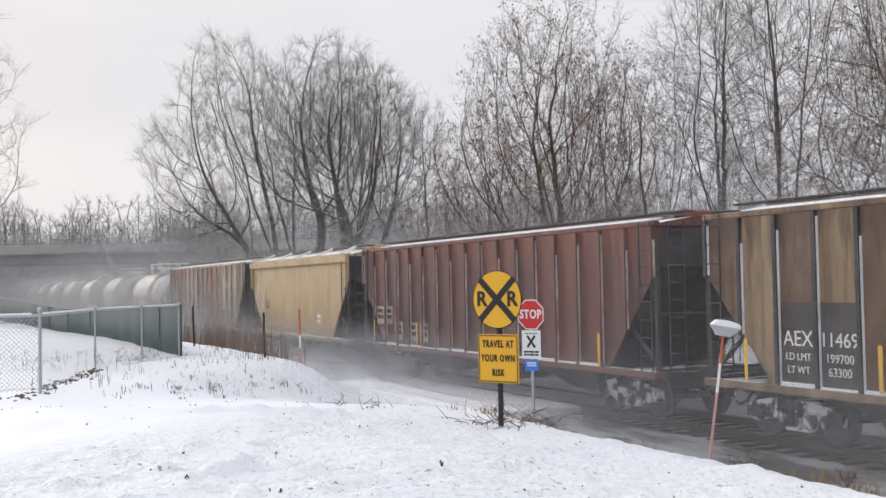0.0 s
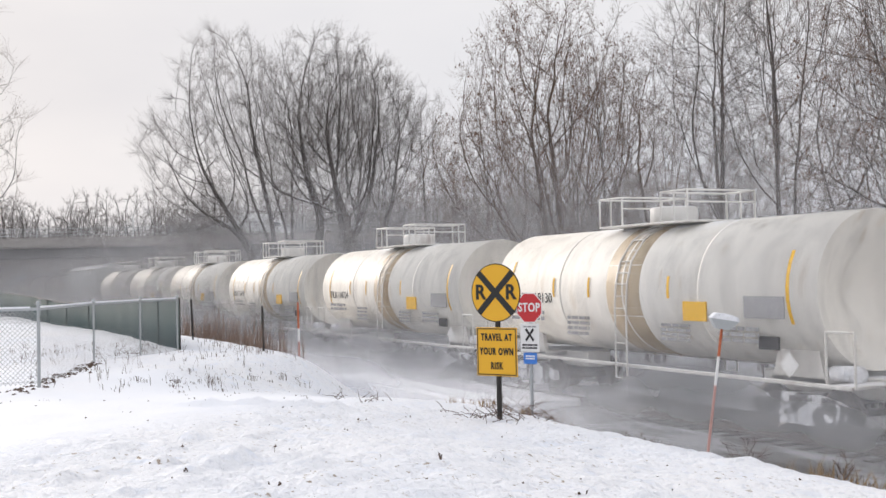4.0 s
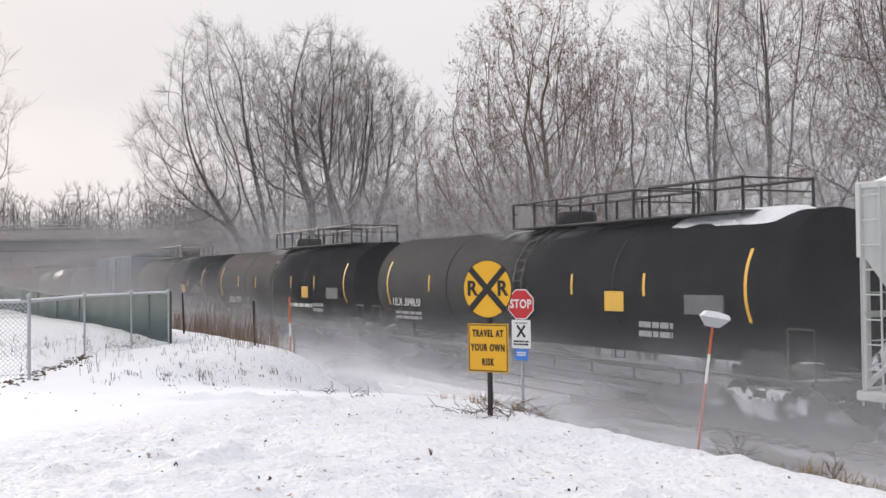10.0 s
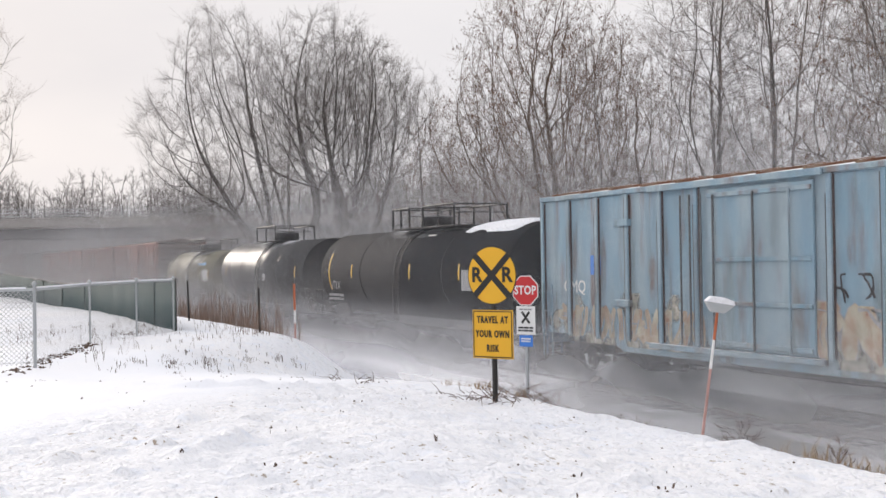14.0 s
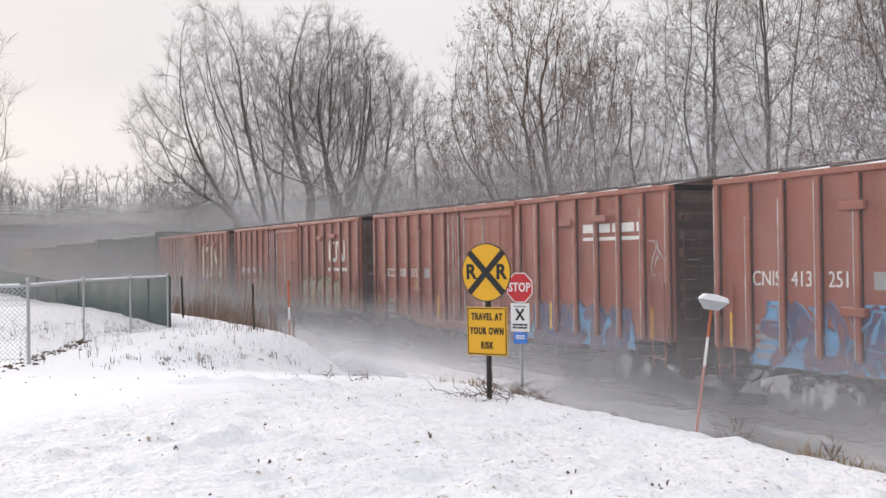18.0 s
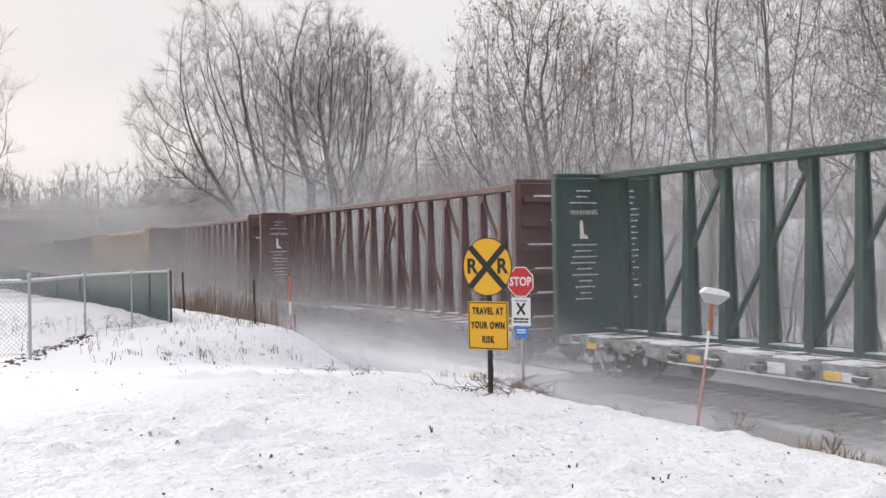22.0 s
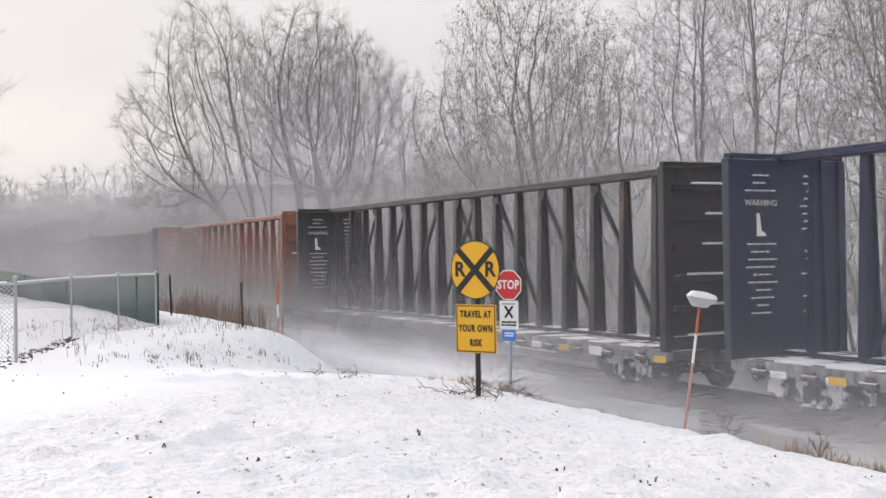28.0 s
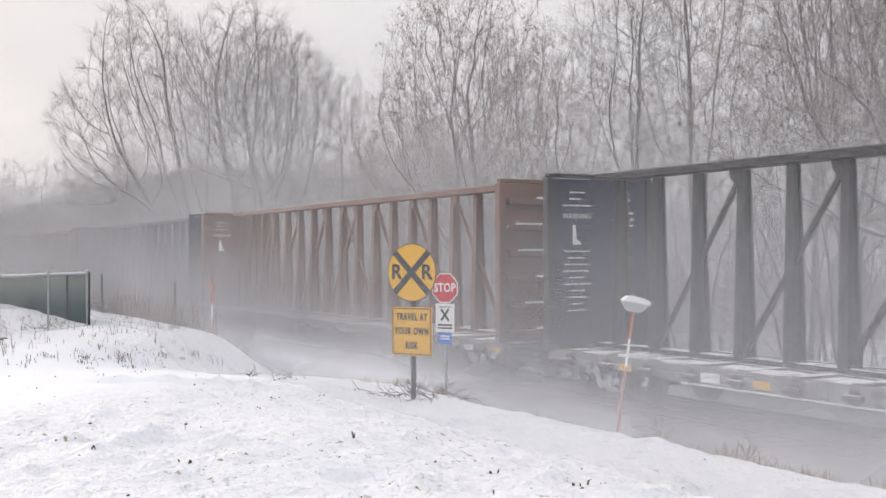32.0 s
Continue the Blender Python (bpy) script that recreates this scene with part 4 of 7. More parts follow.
def centrebeam(name, label, front, rear, body, deck_mat, face_mat, tags=True, seed=0):
    """A centrebeam flatcar: deck with winches, a bulkhead at each end, and a truss of posts and braces along its middle."""
    ob, L = car(name, label, front, rear)
    gear(ob, L)
    e = L / 2
    rng = random.Random(seed)
    top, deck = 4.86, 0.98
    part("deck", Shape().soft_box(-e + 0.1, e - 0.1, -1.34, 1.34, deck - 0.1, deck, 0.015), deck_mat, ob)
    crust = once(("crust", body.name), lambda: spray("snow_crusted_" + body.name, (0.38, 0.38, 0.385), tuple(c * 0.8 + 0.02 for c in tuple(body.diffuse_color)[:3]), 0.75))
    for s in (-1, 1):
        sill = Shape()
        a, b = sorted((s * 1.4, s * 1.3))
        sill.prism([(-e, deck - 0.2), (-e, deck + 0.02), (e, deck + 0.02), (e, deck - 0.2), (e - 3.2, deck - 0.22), (e - 4.4, deck - 0.34), (-e + 4.4, deck - 0.34), (-e + 3.2, deck - 0.22)], "y", a, b)
        part("side_sill", sill, crust if s < 0 else body, ob, "snow-crusted steel sill")
        if s < 0:
            part("sill_lip", Shape().soft_box(-e + 4.4, e - 4.4, -1.43, -1.402, deck - 0.335, deck - 0.295, 0.008), SNOW_CAP, ob, "thin line of snow")
        n = 18
        for i in range(n):
            x = 1.27 * (i - 8.5) + rng.uniform(-0.05, 0.05)
            a, b = sorted((s * 1.405, s * 1.48))
            w = part("winch", Shape().soft_box(x - 0.1, x + 0.13, a, b, deck - 0.3, deck - 0.03, 0.045), UNDER, ob)
            part("winch_drum", Shape().rod((x - 0.17, s * 1.47, deck - 0.18), (x + 0.19, s * 1.47, deck - 0.18), 0.06, n=8), UNDER, w)
            if s < 0:
                lo = rng.uniform(0.2, 0.45)
                part("sill_snow", Shape().soft_box(x + lo, x + lo + rng.uniform(0.25, 0.7), -1.435, -1.402, deck - 0.26, deck - 0.14 + rng.uniform(0, 0.1), 0.015), SNOW_CAP if rng.random() < 0.4 else crust, w, "crusted snow")
                if rng.random() < 0.5:
                    part("deck_snow", Shape().soft_box(x + 0.2, x + rng.uniform(0.7, 1.05), -1.3, rng.uniform(-1.0, -0.5), deck + 0.004, deck + rng.uniform(0.03, 0.07), 0.012), SNOW_CAP, w, "drift of snow")
                if tags and i % 3 == (seed % 3):
                    part("reflector", Shape().box(x + 0.42, x + 0.82, -1.45, -1.437, deck - 0.24, deck - 0.10), STRIPE, w, "yellow reflector")
    for s in (-1, 1):
        x0, x1 = sorted((s * e, s * (e - 0.1)))
        bh = part("bulkhead", Shape().box(x0, x1, -1.46, 1.46, deck + 0.02, top), face_mat, ob)
        o0, o1 = sorted((s * e, s * (e + 0.16)))
        for i in range(6):
            z = deck + 0.25 + i * 0.64
            part("bulkhead_beam", Shape().soft_box(o0, o1, -1.3, 1.3, z - 0.07, z + 0.07, 0.015), body, bh)
            part("beam_snow", Shape().soft_box(o0 + 0.01, o1 - 0.01, rng.uniform(-1.2, -0.4), rng.uniform(0.3, 1.2), z + 0.072, z + 0.12, 0.015), SNOW_CAP, bh, "line of snow")
        for y in (-1.43, 1.43):
            part("bulkhead_post", Shape().soft_box(x0 - 0.06, x1 + 0.06, y - 0.1, y + 0.1, deck, top + 0.02, 0.02), body, bh)
        part("bulkhead_cap", Shape().soft_box(x0 - 0.05, x1 + 0.05, -1.48, 1.48, top + 0.022, top + 0.12, 0.02), body, bh)
        inner = s * (e - 0.104)
        if s < 0:
            for y, wide, sd in ((-0.68, 1.0, 3), (0.68, 0.9, 7)):
                rows = Shape()
                r2 = random.Random(sd)
                for i in range(19):
                    z = top - 0.3 - i * 0.15
                    if i in (3, 4, 5, 6, 7, 8) and sd == 3:
                        continue
                    w = wide * r2.uniform(0.3, 0.8)
                    c = y + r2.uniform(-0.04, 0.04)
                    k = c - w / 2
                    while k < c + w / 2:
                        q = min(c + w / 2, k + r2.uniform(0.05, 0.2))
                        rows.box(inner, inner + 0.006, k, q, z - 0.02, z + 0.012)
                        k = q + 0.03
                part("stencil", rows, STENCIL_PALE, bh)
            write("WARNING", 0.17, STENCIL_PALE, bh, pose(inner + 0.004, -0.68, top - 0.85, 0, 0, 90))
            part("pictogram", Shape().prism([(-0.80, top - 1.5), (-0.55, top - 1.5), (-0.60, top - 1.42), (-0.68, top - 1.4), (-0.72, top - 1.05), (-0.80, top - 1.05)], "x", inner, inner + 0.006), MARK_WHITE, bh)
    part("top_chord", Shape().soft_box(-e, e, -0.2, 0.2, top - 0.045, top + 0.13, 0.02), body, ob)
    part("centre_rail", Shape().soft_box(-e + 0.1, e - 0.1, -0.2, 0.2, deck + 0.003, deck + 0.12, 0.02), body, ob)
    n = 18
    xs = [1.27 * (i - 8.5) for i in range(n)]
    for x in xs:
        p = Shape()
        for y in (-1, 1):
            w0, w1 = 0.115, 0.082
            p.add([(x - w0, y * 0.15, deck + 0.1), (x + w0, y * 0.15, deck + 0.1), (x + w0, y * 0.2, deck + 0.1), (x - w0, y * 0.2, deck + 0.1), (x - w1, y * 0.06, top - 0.05), (x + w1, y * 0.06, top - 0.05), (x + w1, y * 0.10, top - 0.05), (x - w1, y * 0.10, top - 0.05)], ((3, 2, 1, 0), (4, 5, 6, 7), (0, 1, 5, 4), (1, 2, 6, 5), (2, 3, 7, 6), (3, 0, 4, 7)))
        p.box(x - 0.03, x + 0.03, -0.09, 0.09, deck + 0.1, top - 0.05)
        part("post", p, body, ob)
        part("stake_foot", Shape().soft_box(x - 0.14, x + 0.14, -1.3, -0.3, deck + 0.003, deck + 0.05, 0.01), deck_mat, ob)
    for q in (-1, 1):
        for i in (-1, 1, 3, 5):
            a, b = q * 1.27 * (i + 0.5), q * 1.27 * (i + 2.5)
            d = Shape()
            ang = math.atan2(top - deck - 0.25, abs(b - a))
            m = Matrix.Translation(((a + b) / 2, 0.0, (top + deck + 0.05) / 2)) @ Matrix.Rotation(q * ang, 4, "Y")
            half_len = math.hypot(b - a, top - deck - 0.25) / 2
            d.soft_box(-half_len, half_len, -0.05 + 0.02 * q, 0.05 + 0.02 * q, -0.05, 0.05, 0.01, m)
            part("brace", d, body, ob)
            part("gusset", Shape().prism([(a + q * 0.02, top - 0.055), (a + q * 0.3, top - 0.055), (a + q * 0.27, top - 0.22), (a + q * 0.16, top - 0.33), (a + q * 0.02, top - 0.33)], "y", -0.115, -0.06), body, ob)
    return ob, L


def shell_patch(ob, x, a0, a1, length, radius, mid, mat, label, out=0.012):
    """A thin curved coat on the near side of a tank, between two angles above its middle."""
    s = Shape()
    n = 8
    r = radius + out
    for i in range(n + 1):
        a = radians(a0 + (a1 - a0) * i / n)
        for xx in (x - length / 2, x + length / 2):
            s.v.append((xx, -r * math.cos(a), mid + r * math.sin(a)))
    s.f = [(2 * i, 2 * i + 1, 2 * i + 3, 2 * i + 2) for i in range(n)]
    me = s.mesh("paint_patch", True)
    me.materials.append(mat)
    o = new("paint_patch", me)
    o.parent = ob
    return tagged(o, label)


def side_coat(ob, x0, x1, z0, z1, mat, label, y=-1.6):
    """A coat of sprayed paint over part of a flat side."""
    return part("paint_coat", Shape().box(x0, x1, y - 0.0035, y - 0.0015, z0, z1), mat, ob, label)


def side_text(ob, words, x, z, size, mat, y=-1.56, stretch=1.0):
    return write(words, size, mat, ob, pose(x, y - 0.003, z), stretch)

# ---- the cars, from the first that is seen to the last; ends counted along the train ----
RUST_RED = paint("hopper_oxide_red", (0.10, 0.035, 0.028), 0.4, 0.2, 0.7, (0.24, 0.075, 0.04), patch=((0.17, 0.055, 0.036), (0.035, 0.022, 0.02)))
RUST_TAN = paint("hopper_rusty_tan", (0.24, 0.16, 0.08), 0.5, 0.15, 0.7, (0.045, 0.026, 0.02), patch=((0.14, 0.08, 0.042), (0.085, 0.042, 0.025)))
TAN = paint("hopper_tan", (0.50, 0.35, 0.17), 0.3, 0.15, 0.6, (0.26, 0.13, 0.05))
PANEL_GREY = sheets("sheet_rusty_grey", ((0.46, 0.41, 0.33), (0.36, 0.27, 0.18), (0.22, 0.105, 0.065), (0.42, 0.33, 0.22)), (0.30, 0.12, 0.045), 0.55)
PANEL_RED = sheets("sheet_oxide_red", ((0.105, 0.034, 0.026), (0.08, 0.03, 0.025), (0.13, 0.046, 0.032), (0.07, 0.032, 0.028)), (0.19, 0.06, 0.028), 0.45)
PANEL_TAN = sheets("sheet_rusty_tan", ((0.24, 0.16, 0.08), (0.17, 0.10, 0.052), (0.12, 0.066, 0.036), (0.29, 0.20, 0.11)), (0.08, 0.038, 0.022), 0.6)
RUST_GREY = paint("hopper_rusty_grey", (0.50, 0.47, 0.42), 0.4, 0.3, 0.7, (0.27, 0.10, 0.035), patch=((0.36, 0.27, 0.19), (0.30, 0.125, 0.05)))
PALE_GREY = paint("hopper_pale_grey", (0.55, 0.57, 0.56), 0.12, 0.3, 0.6)
TANK_WHITE = paint("tank_white", (0.85, 0.82, 0.76), 0.16, 0.3, 0.6, (0.42, 0.30, 0.17), dust=0.2, spec=0.25)
TANK_BLACK = paint("tank_black", (0.017, 0.018, 0.021), 0.03, 0.05, 0.85, dust=0.03, spec=0.10, snowy=0.3)
TANK_GLOSS = paint("tank_gloss_black", (0.02, 0.021, 0.023), 0.05, 0.12, 0.36, dust=0.2, spec=0.45)
TANK_KHAKI = paint("tank_khaki", (0.27, 0.25, 0.17), 0.15, 0.45, 0.62, dust=0.4, spec=0.25)
FIT_WHITE = paint("fittings_white", (0.72, 0.70, 0.66), 0.3, 0.3, 0.5)
FIT_BLACK = paint("fittings_black", (0.014, 0.014, 0.016), 0.1, 0.1, 0.6, dust=0.1, snowy=0.3)
BOX_RED = paint("boxcar_red", (0.30, 0.085, 0.05), 0.25, 0.3, 0.6, (0.10, 0.04, 0.03))
BOX_END = paint("boxcar_end_brown", (0.048, 0.021, 0.019), 0.3, 0.2, 0.7)
BOX_ROOF = paint("boxcar_roof", (0.10, 0.075, 0.07), 0.4, 0.3, 0.7)
BOX_BLUE = paint("boxcar_blue", (0.18, 0.31, 0.40), 0.35, 0.6, 0.65, patch=((0.29, 0.37, 0.41), (0.15, 0.19, 0.20)))
RUSTY_BLUE = plain("rusty_blue_edge", (0.10, 0.11, 0.12), 0.7, vary=0.5)
BOX_BLUE_END = paint("boxcar_end_blue", (0.06, 0.16, 0.27), 0.3, 0.4, 0.6)
RUST_ROOF = paint("rusty_roof", (0.25, 0.17, 0.11), 0.9, 0.3, 0.8)
CB_GREEN = paint("flatcar_green", (0.012, 0.052, 0.042), 0.12, 0.08, 0.55, dust=0.12, spec=0.3)
CB_MAROON = paint("flatcar_maroon", (0.10, 0.03, 0.03), 0.3, 0.2, 0.55)
CB_RED = paint("flatcar_red", (0.26, 0.07, 0.04), 0.35, 0.25, 0.55)
CB_YELLOW = paint("flatcar_yellow", (0.55, 0.37, 0.11), 0.25, 0.2, 0.5)
CB_NAVY = paint("flatcar_navy", (0.010, 0.017, 0.050), 0.08, 0.03, 0.55, dust=0.08, spec=0.25)
CB_BLACK = paint("flatcar_black", (0.016, 0.016, 0.019), 0.15, 0.05, 0.55, dust=0.1, spec=0.25)
CB_BROWN = paint("flatcar_brown", (0.16, 0.075, 0.05), 0.4, 0.3, 0.6)
DECK = paint("snowy_deck", (0.16, 0.14, 0.13), 0.3, 0.3, 0.8)
SPRAY_BLUE = spray("spray_blue", (0.13, 0.33, 0.55), (0.30, 0.085, 0.05), 0.3)
SPRAY_TEAL = spray("spray_teal", (0.10, 0.22, 0.28), (0.25, 0.08, 0.05), 0.5)
SPRAY_NAVY = spray("spray_navy", (0.07, 0.13, 0.26), (0.24, 0.09, 0.07), 0.6)
SPRAY_PALE = spray("spray_pale", (0.55, 0.56, 0.57), (0.30, 0.10, 0.07), 0.7)
SPRAY_OLIVE = spray("spray_olive", (0.24, 0.24, 0.13), (0.26, 0.12, 0.08), 0.4)
SPRAY_DARK = spray("spray_dark", (0.04, 0.04, 0.05), (0.2, 0.08, 0.06), 0.4)
SPRAY_CREAM = spray("spray_cream", (0.50, 0.46, 0.36), (0.28, 0.11, 0.07), 0.4)
SPRAY_YELLOW = spray("spray_yellow", (0.52, 0.42, 0.12), (0.30, 0.13, 0.07), 0.5)
SPRAY_GREY = spray("spray_grey", (0.40, 0.41, 0.43), (0.28, 0.12, 0.09), 0.6)
FLAKE_WHITE = flaked("flaking_white", (0.72, 0.70, 0.64), (0.50, 0.48, 0.40), 0.50, 0.56, 1.1)
FLAKE_CREAM = flaked("flaking_cream", (0.50, 0.47, 0.40), (0.36, 0.35, 0.31), 0.46, 0.62, 1.8)
FLAKE_BLUE = flaked("flaking_blue", (0.15, 0.36, 0.60), (0.10, 0.27, 0.50), 0.43, 0.49, 0.9)
FLAKE_PALE = flaked("flaking_pale", (0.56, 0.57, 0.58), (0.42, 0.42, 0.43), 0.42, 0.50, 1.0)
FLAKE_OLIVE = flaked("flaking_olive", (0.27, 0.26, 0.15), (0.42, 0.38, 0.26), 0.36, 0.44, 0.8)
FLAKE_LILAC = flaked("flaking_lilac", (0.30, 0.24, 0.36), (0.44, 0.40, 0.24), 0.40, 0.48, 1.0)
LOGO_CREAM = plain("emblem_cream", (0.66, 0.55, 0.38), 0.6, vary=0.25, scale=2)

STENCIL_PALE = plain("stencil_pale", (0.58, 0.58, 0.58), 0.6, vary=0.4, scale=4)
PLATE_DIM = plain("dim_data_plate", (0.13, 0.13, 0.135), 0.6, vary=0.7, scale=9)
RIB_GREY = paint("rib_worn_grey", (0.34, 0.32, 0.29), 0.4, 0.3, 0.7)
PANEL_BLACK = paint("panel_black", (0.03, 0.028, 0.028), 0.4, 0.3, 0.7, (0.12, 0.06, 0.035))
EDGE_WHITE = spray("worn_white_edge", (0.62, 0.60, 0.59), (0.22, 0.07, 0.045), 0.6)


def emblem(ob, x, z, w, h, mat, half=1.6):
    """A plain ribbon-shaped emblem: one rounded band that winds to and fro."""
    path = ((0.37, 0.41), (0.10, 0.41), (0.06, 0.38), (0.045, 0.32), (0.045, -0.32), (0.06, -0.38), (0.10, -0.41), (0.40, -0.41), (0.45, -0.38), (0.47, -0.32), (0.47, 0.32), (0.49, 0.39), (0.535, 0.41), (0.575, 0.36), (0.84, -0.33), (0.88, -0.40), (0.925, -0.40), (0.95, -0.34), (0.95, 0.5))
    s = Shape()
    band(s, [(x - w / 2 + w * a, z + h * b) for a, b in path], h * 0.095, -half - 0.012)
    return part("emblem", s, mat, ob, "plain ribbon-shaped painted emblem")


def make_train():
    # covered hoppers at the head of what is seen
    ob, L = hopper("covered_hopper", "rusty tan covered hopper with dark ribs", 322.6, 305.3, RUST_TAN, 18, rib_mat=FIT_BLACK, rib_edge=SNOW_CAP, panel=PANEL_TAN)
    q = -L / 2 + 0.12 + (L - 0.24) / 17 * 2.5
    for t_, x, z, h in (("AEX", q, 1.98, 0.40), ("LD LMT", q, 1.66, 0.19), ("LT WT", q, 1.42, 0.19), ("11469", q + 1.0, 1.98, 0.36), ("199700", q + 1.0, 1.66, 0.22), ("63300", q + 1.0, 1.42, 0.22)):
        side_text(ob, t_, x, z, h, MARK_WHITE, -1.566)
    for x in (q, q + 1.0):
        part("number_panel", Shape().box(x - 0.45, x + 0.45, -1.564, -1.5585, 1.13, 2.65), PANEL_BLACK, ob, "black painted panel")
    stripes(ob, (-L / 2 + 1.3, -L / 2 + 4.6), -1.64, 1.15, 1.95)
    ob, L = hopper("covered_hopper", "rust-red covered hopper with weathered ribbed sides", 303.7, 286.25, RUST_RED, 18, rib_edge=EDGE_WHITE, panel=PANEL_RED)
    for i, (x, z) in enumerate(((-L / 2 + 1.6, 2.1), (-L / 2 + 2.35, 2.1), (-L / 2 + 3.2, 1.6), (-L / 2 + 4.4, 1.6), (-L / 2 + 5.2, 1.6))):
        part("number_patch", Shape().box(x - 0.3, x + 0.3, -1.564, -1.5585, z - 0.3, z + 0.3), SPRAY_CREAM, ob, "cream patch")
        bars(ob, x, -1.564, z + 0.2, 0.45, 0.4, 2, MARK_BLACK, seed=i)
    stripes(ob, (-L / 2 + 1.2, -L / 2 + 4.8, L / 2 - 2.2), -1.64, 1.15, 1.9)
    ob, L = hopper("covered_hopper", "tan smooth-sided covered hopper with snow on its roof", 284.7, 271.6, TAN, 2, eave=4.22, roof=4.5, brackets=True)
    for s in (-1, 1):
        part("top_flare", Shape().prism([(s * 1.555, 3.95), (s * 1.66, 4.02), (s * 1.66, 4.26), (s * 1.555, 4.26)], "x", -L / 2, L / 2), TAN, ob)
    side_text(ob, "CLS", -L / 2 + 2.6, 2.35, 0.5, MARK_BLACK)
    scrawl(ob, -L / 2 + 1.3, -1.55, 2.6, 1.8, 1.3, MARK_WHITE, 4, "white scrawled graffiti", 5, 0.05)
    scrawl(ob, -L / 2 + 3.2, -1.55, 1.7, 1.6, 0.6, SPRAY_GREY, 8, "green-grey scrawled graffiti", 5, 0.06)
    bars(ob, L / 2 - 3.4, -1.55, 2.0, 0.4, 0.4, 2, MARK_WHITE, seed=8)
    ob, L = hopper("covered_hopper", "pale grey covered hopper streaked with orange rust", 270.2, 252.9, RUST_GREY, 17, rib_mat=RIB_GREY, rib_edge=EDGE_WHITE, panel=PANEL_GREY)
    part("number_panel", Shape().box(-L / 2 + 1.28, -L / 2 + 2.08, -1.564, -1.5585, 1.45, 2.5), MARK_BLACK, ob, "black painted panel")
    part("number_panel", Shape().box(-L / 2 + 2.38, -L / 2 + 3.18, -1.564, -1.5585, 1.45, 2.5), MARK_BLACK, ob, "black painted panel")
    for t_, x, z in (("CG", -L / 2 + 1.68, 2.18), ("20", -L / 2 + 1.68, 1.75), ("CX", -L / 2 + 2.78, 2.18), ("05", -L / 2 + 2.78, 1.75)):
        side_text(ob, t_, x, z, 0.36, MARK_WHITE, -1.566)
    bars(ob, L / 2 - 4.2, -1.559, 2.0, 0.5, 0.45, 3, MARK_BLACK, seed=12)
    for x in (-L / 2 + 3.8, L / 2 - 4.1, L / 2 - 2.3):
        part("reflector", Shape().box(x - 0.3, x + 0.3, -1.645, -1.638, 1.12, 1.4), STRIPE, ob, "yellow reflector patch")

    # seven white tank cars
    marks = ("OLNX 718044", "OLNX 718130", "TILX 110754", "OLNX 718191", "OLNX 718274", "TILX 110612", "TILX 110758")
    for i, words in enumerate(marks):
        f = 252.2 - 14.48 * i
        ob, L = tank("tank_car", "white tank car with a stained belly band and top platform", f - 0.35, f - 14.13, TANK_WHITE, 1.5, 2.72, FIT_WHITE, stripe=(-5.2, -3.0, -1.4, 1.7, 5.3))
        side_text(ob, words, -4.2, 2.52, 0.36, MARK_BLACK, -1.49)
        bars(ob, -4.4, -1.46, 2.2, 1.7, 0.3, 2, MARK_GREY, seed=i)
        bars(ob, -2.0, -1.42, 2.1, 1.0, 0.5, 4, MARK_GREY, seed=20 + i)
        bars(ob, 3.8, -1.40, 2.02, 1.2, 0.35, 3, MARK_GREY, seed=40 + i)
        bars(ob, 1.8, -1.40, 2.02, 1.0, 0.4, 4, MARK_GREY, seed=45 + i)
        part("data_plate", Shape().box(4.1, 5.2, -1.512, -1.490, 2.2, 2.62), MARK_GREY, ob, "faded data panel")
        part("placard", Shape().box(2.2, 2.95, -1.513, -1.480, 2.1, 2.5), STRIPE, ob, "yellow placard")
        part("stain", Shape().turned([(-0.65, 1.501), (-0.65, 1.504), (0.65, 1.504), (0.65, 1.501)], 40, pose(0, 0, 2.72)), paint("tank_stain", (0.55, 0.44, 0.30), 0.3, 0.4, 0.5) if i == 0 else bpy.data.materials["tank_stain"], ob, "brown spill stain", True)
        d = Shape().prism([(5.1, 1.1), (5.35, 1.35), (5.1, 1.6), (4.85, 1.35)], "y", -1.33, -1.32)
        part("hazard_placard", d, SIGN_WHITE, ob, "diamond placard")
        part("test_panel", Shape().box(4.3, 4.85, -1.34, -1.30, 1.6, 1.85), MARK_BLACK, ob, "black stencil panel")

    # long pale hopper
    ob, L = hopper("covered_hopper", "pale grey covered hopper with evenly ribbed sides", 150.0, 129.9, PALE_GREY, 20, roof=4.78, eave=4.42, sill=1.05, brackets=True, under=PALE_GREY, cut=2.1)
    for t_, x, z in (("CR", -L / 2 + 2.3, 2.35), ("DX", -L / 2 + 3.25, 2.35), ("10", -L / 2 + 2.3, 1.9), ("019", -L / 2 + 3.3, 1.9)):
        side_text(ob, t_, x, z, 0.32, MARK_GREY)
    scrawl(ob, -L / 2 + 8.0, -1.55, 1.8, 1.4, 1.0, MARK_GREY, 31, "grey scrawled graffiti", 5, 0.05)
    scrawl(ob, -L / 2 + 10.0, -1.55, 1.75, 1.4, 0.5, MARK_GREY, 33, "grey scrawled graffiti", 4, 0.05)
    stripes(ob, (-L / 2 + 1.9, -L / 2 + 4.0, -L / 2 + 12.2, L / 2 - 2.6), -1.64, 1.1, 1.55, w=0.16)
    for dx in (0.0, 0.24):
        for dz in (0.0, 0.24):
            part("data_plate", Shape().box(L / 2 - 5.1 + dx, L / 2 - 4.89 + dx, -1.556, -1.551, 1.5 + dz, 1.71 + dz), MARK_BLACK, ob, "dark data panel")
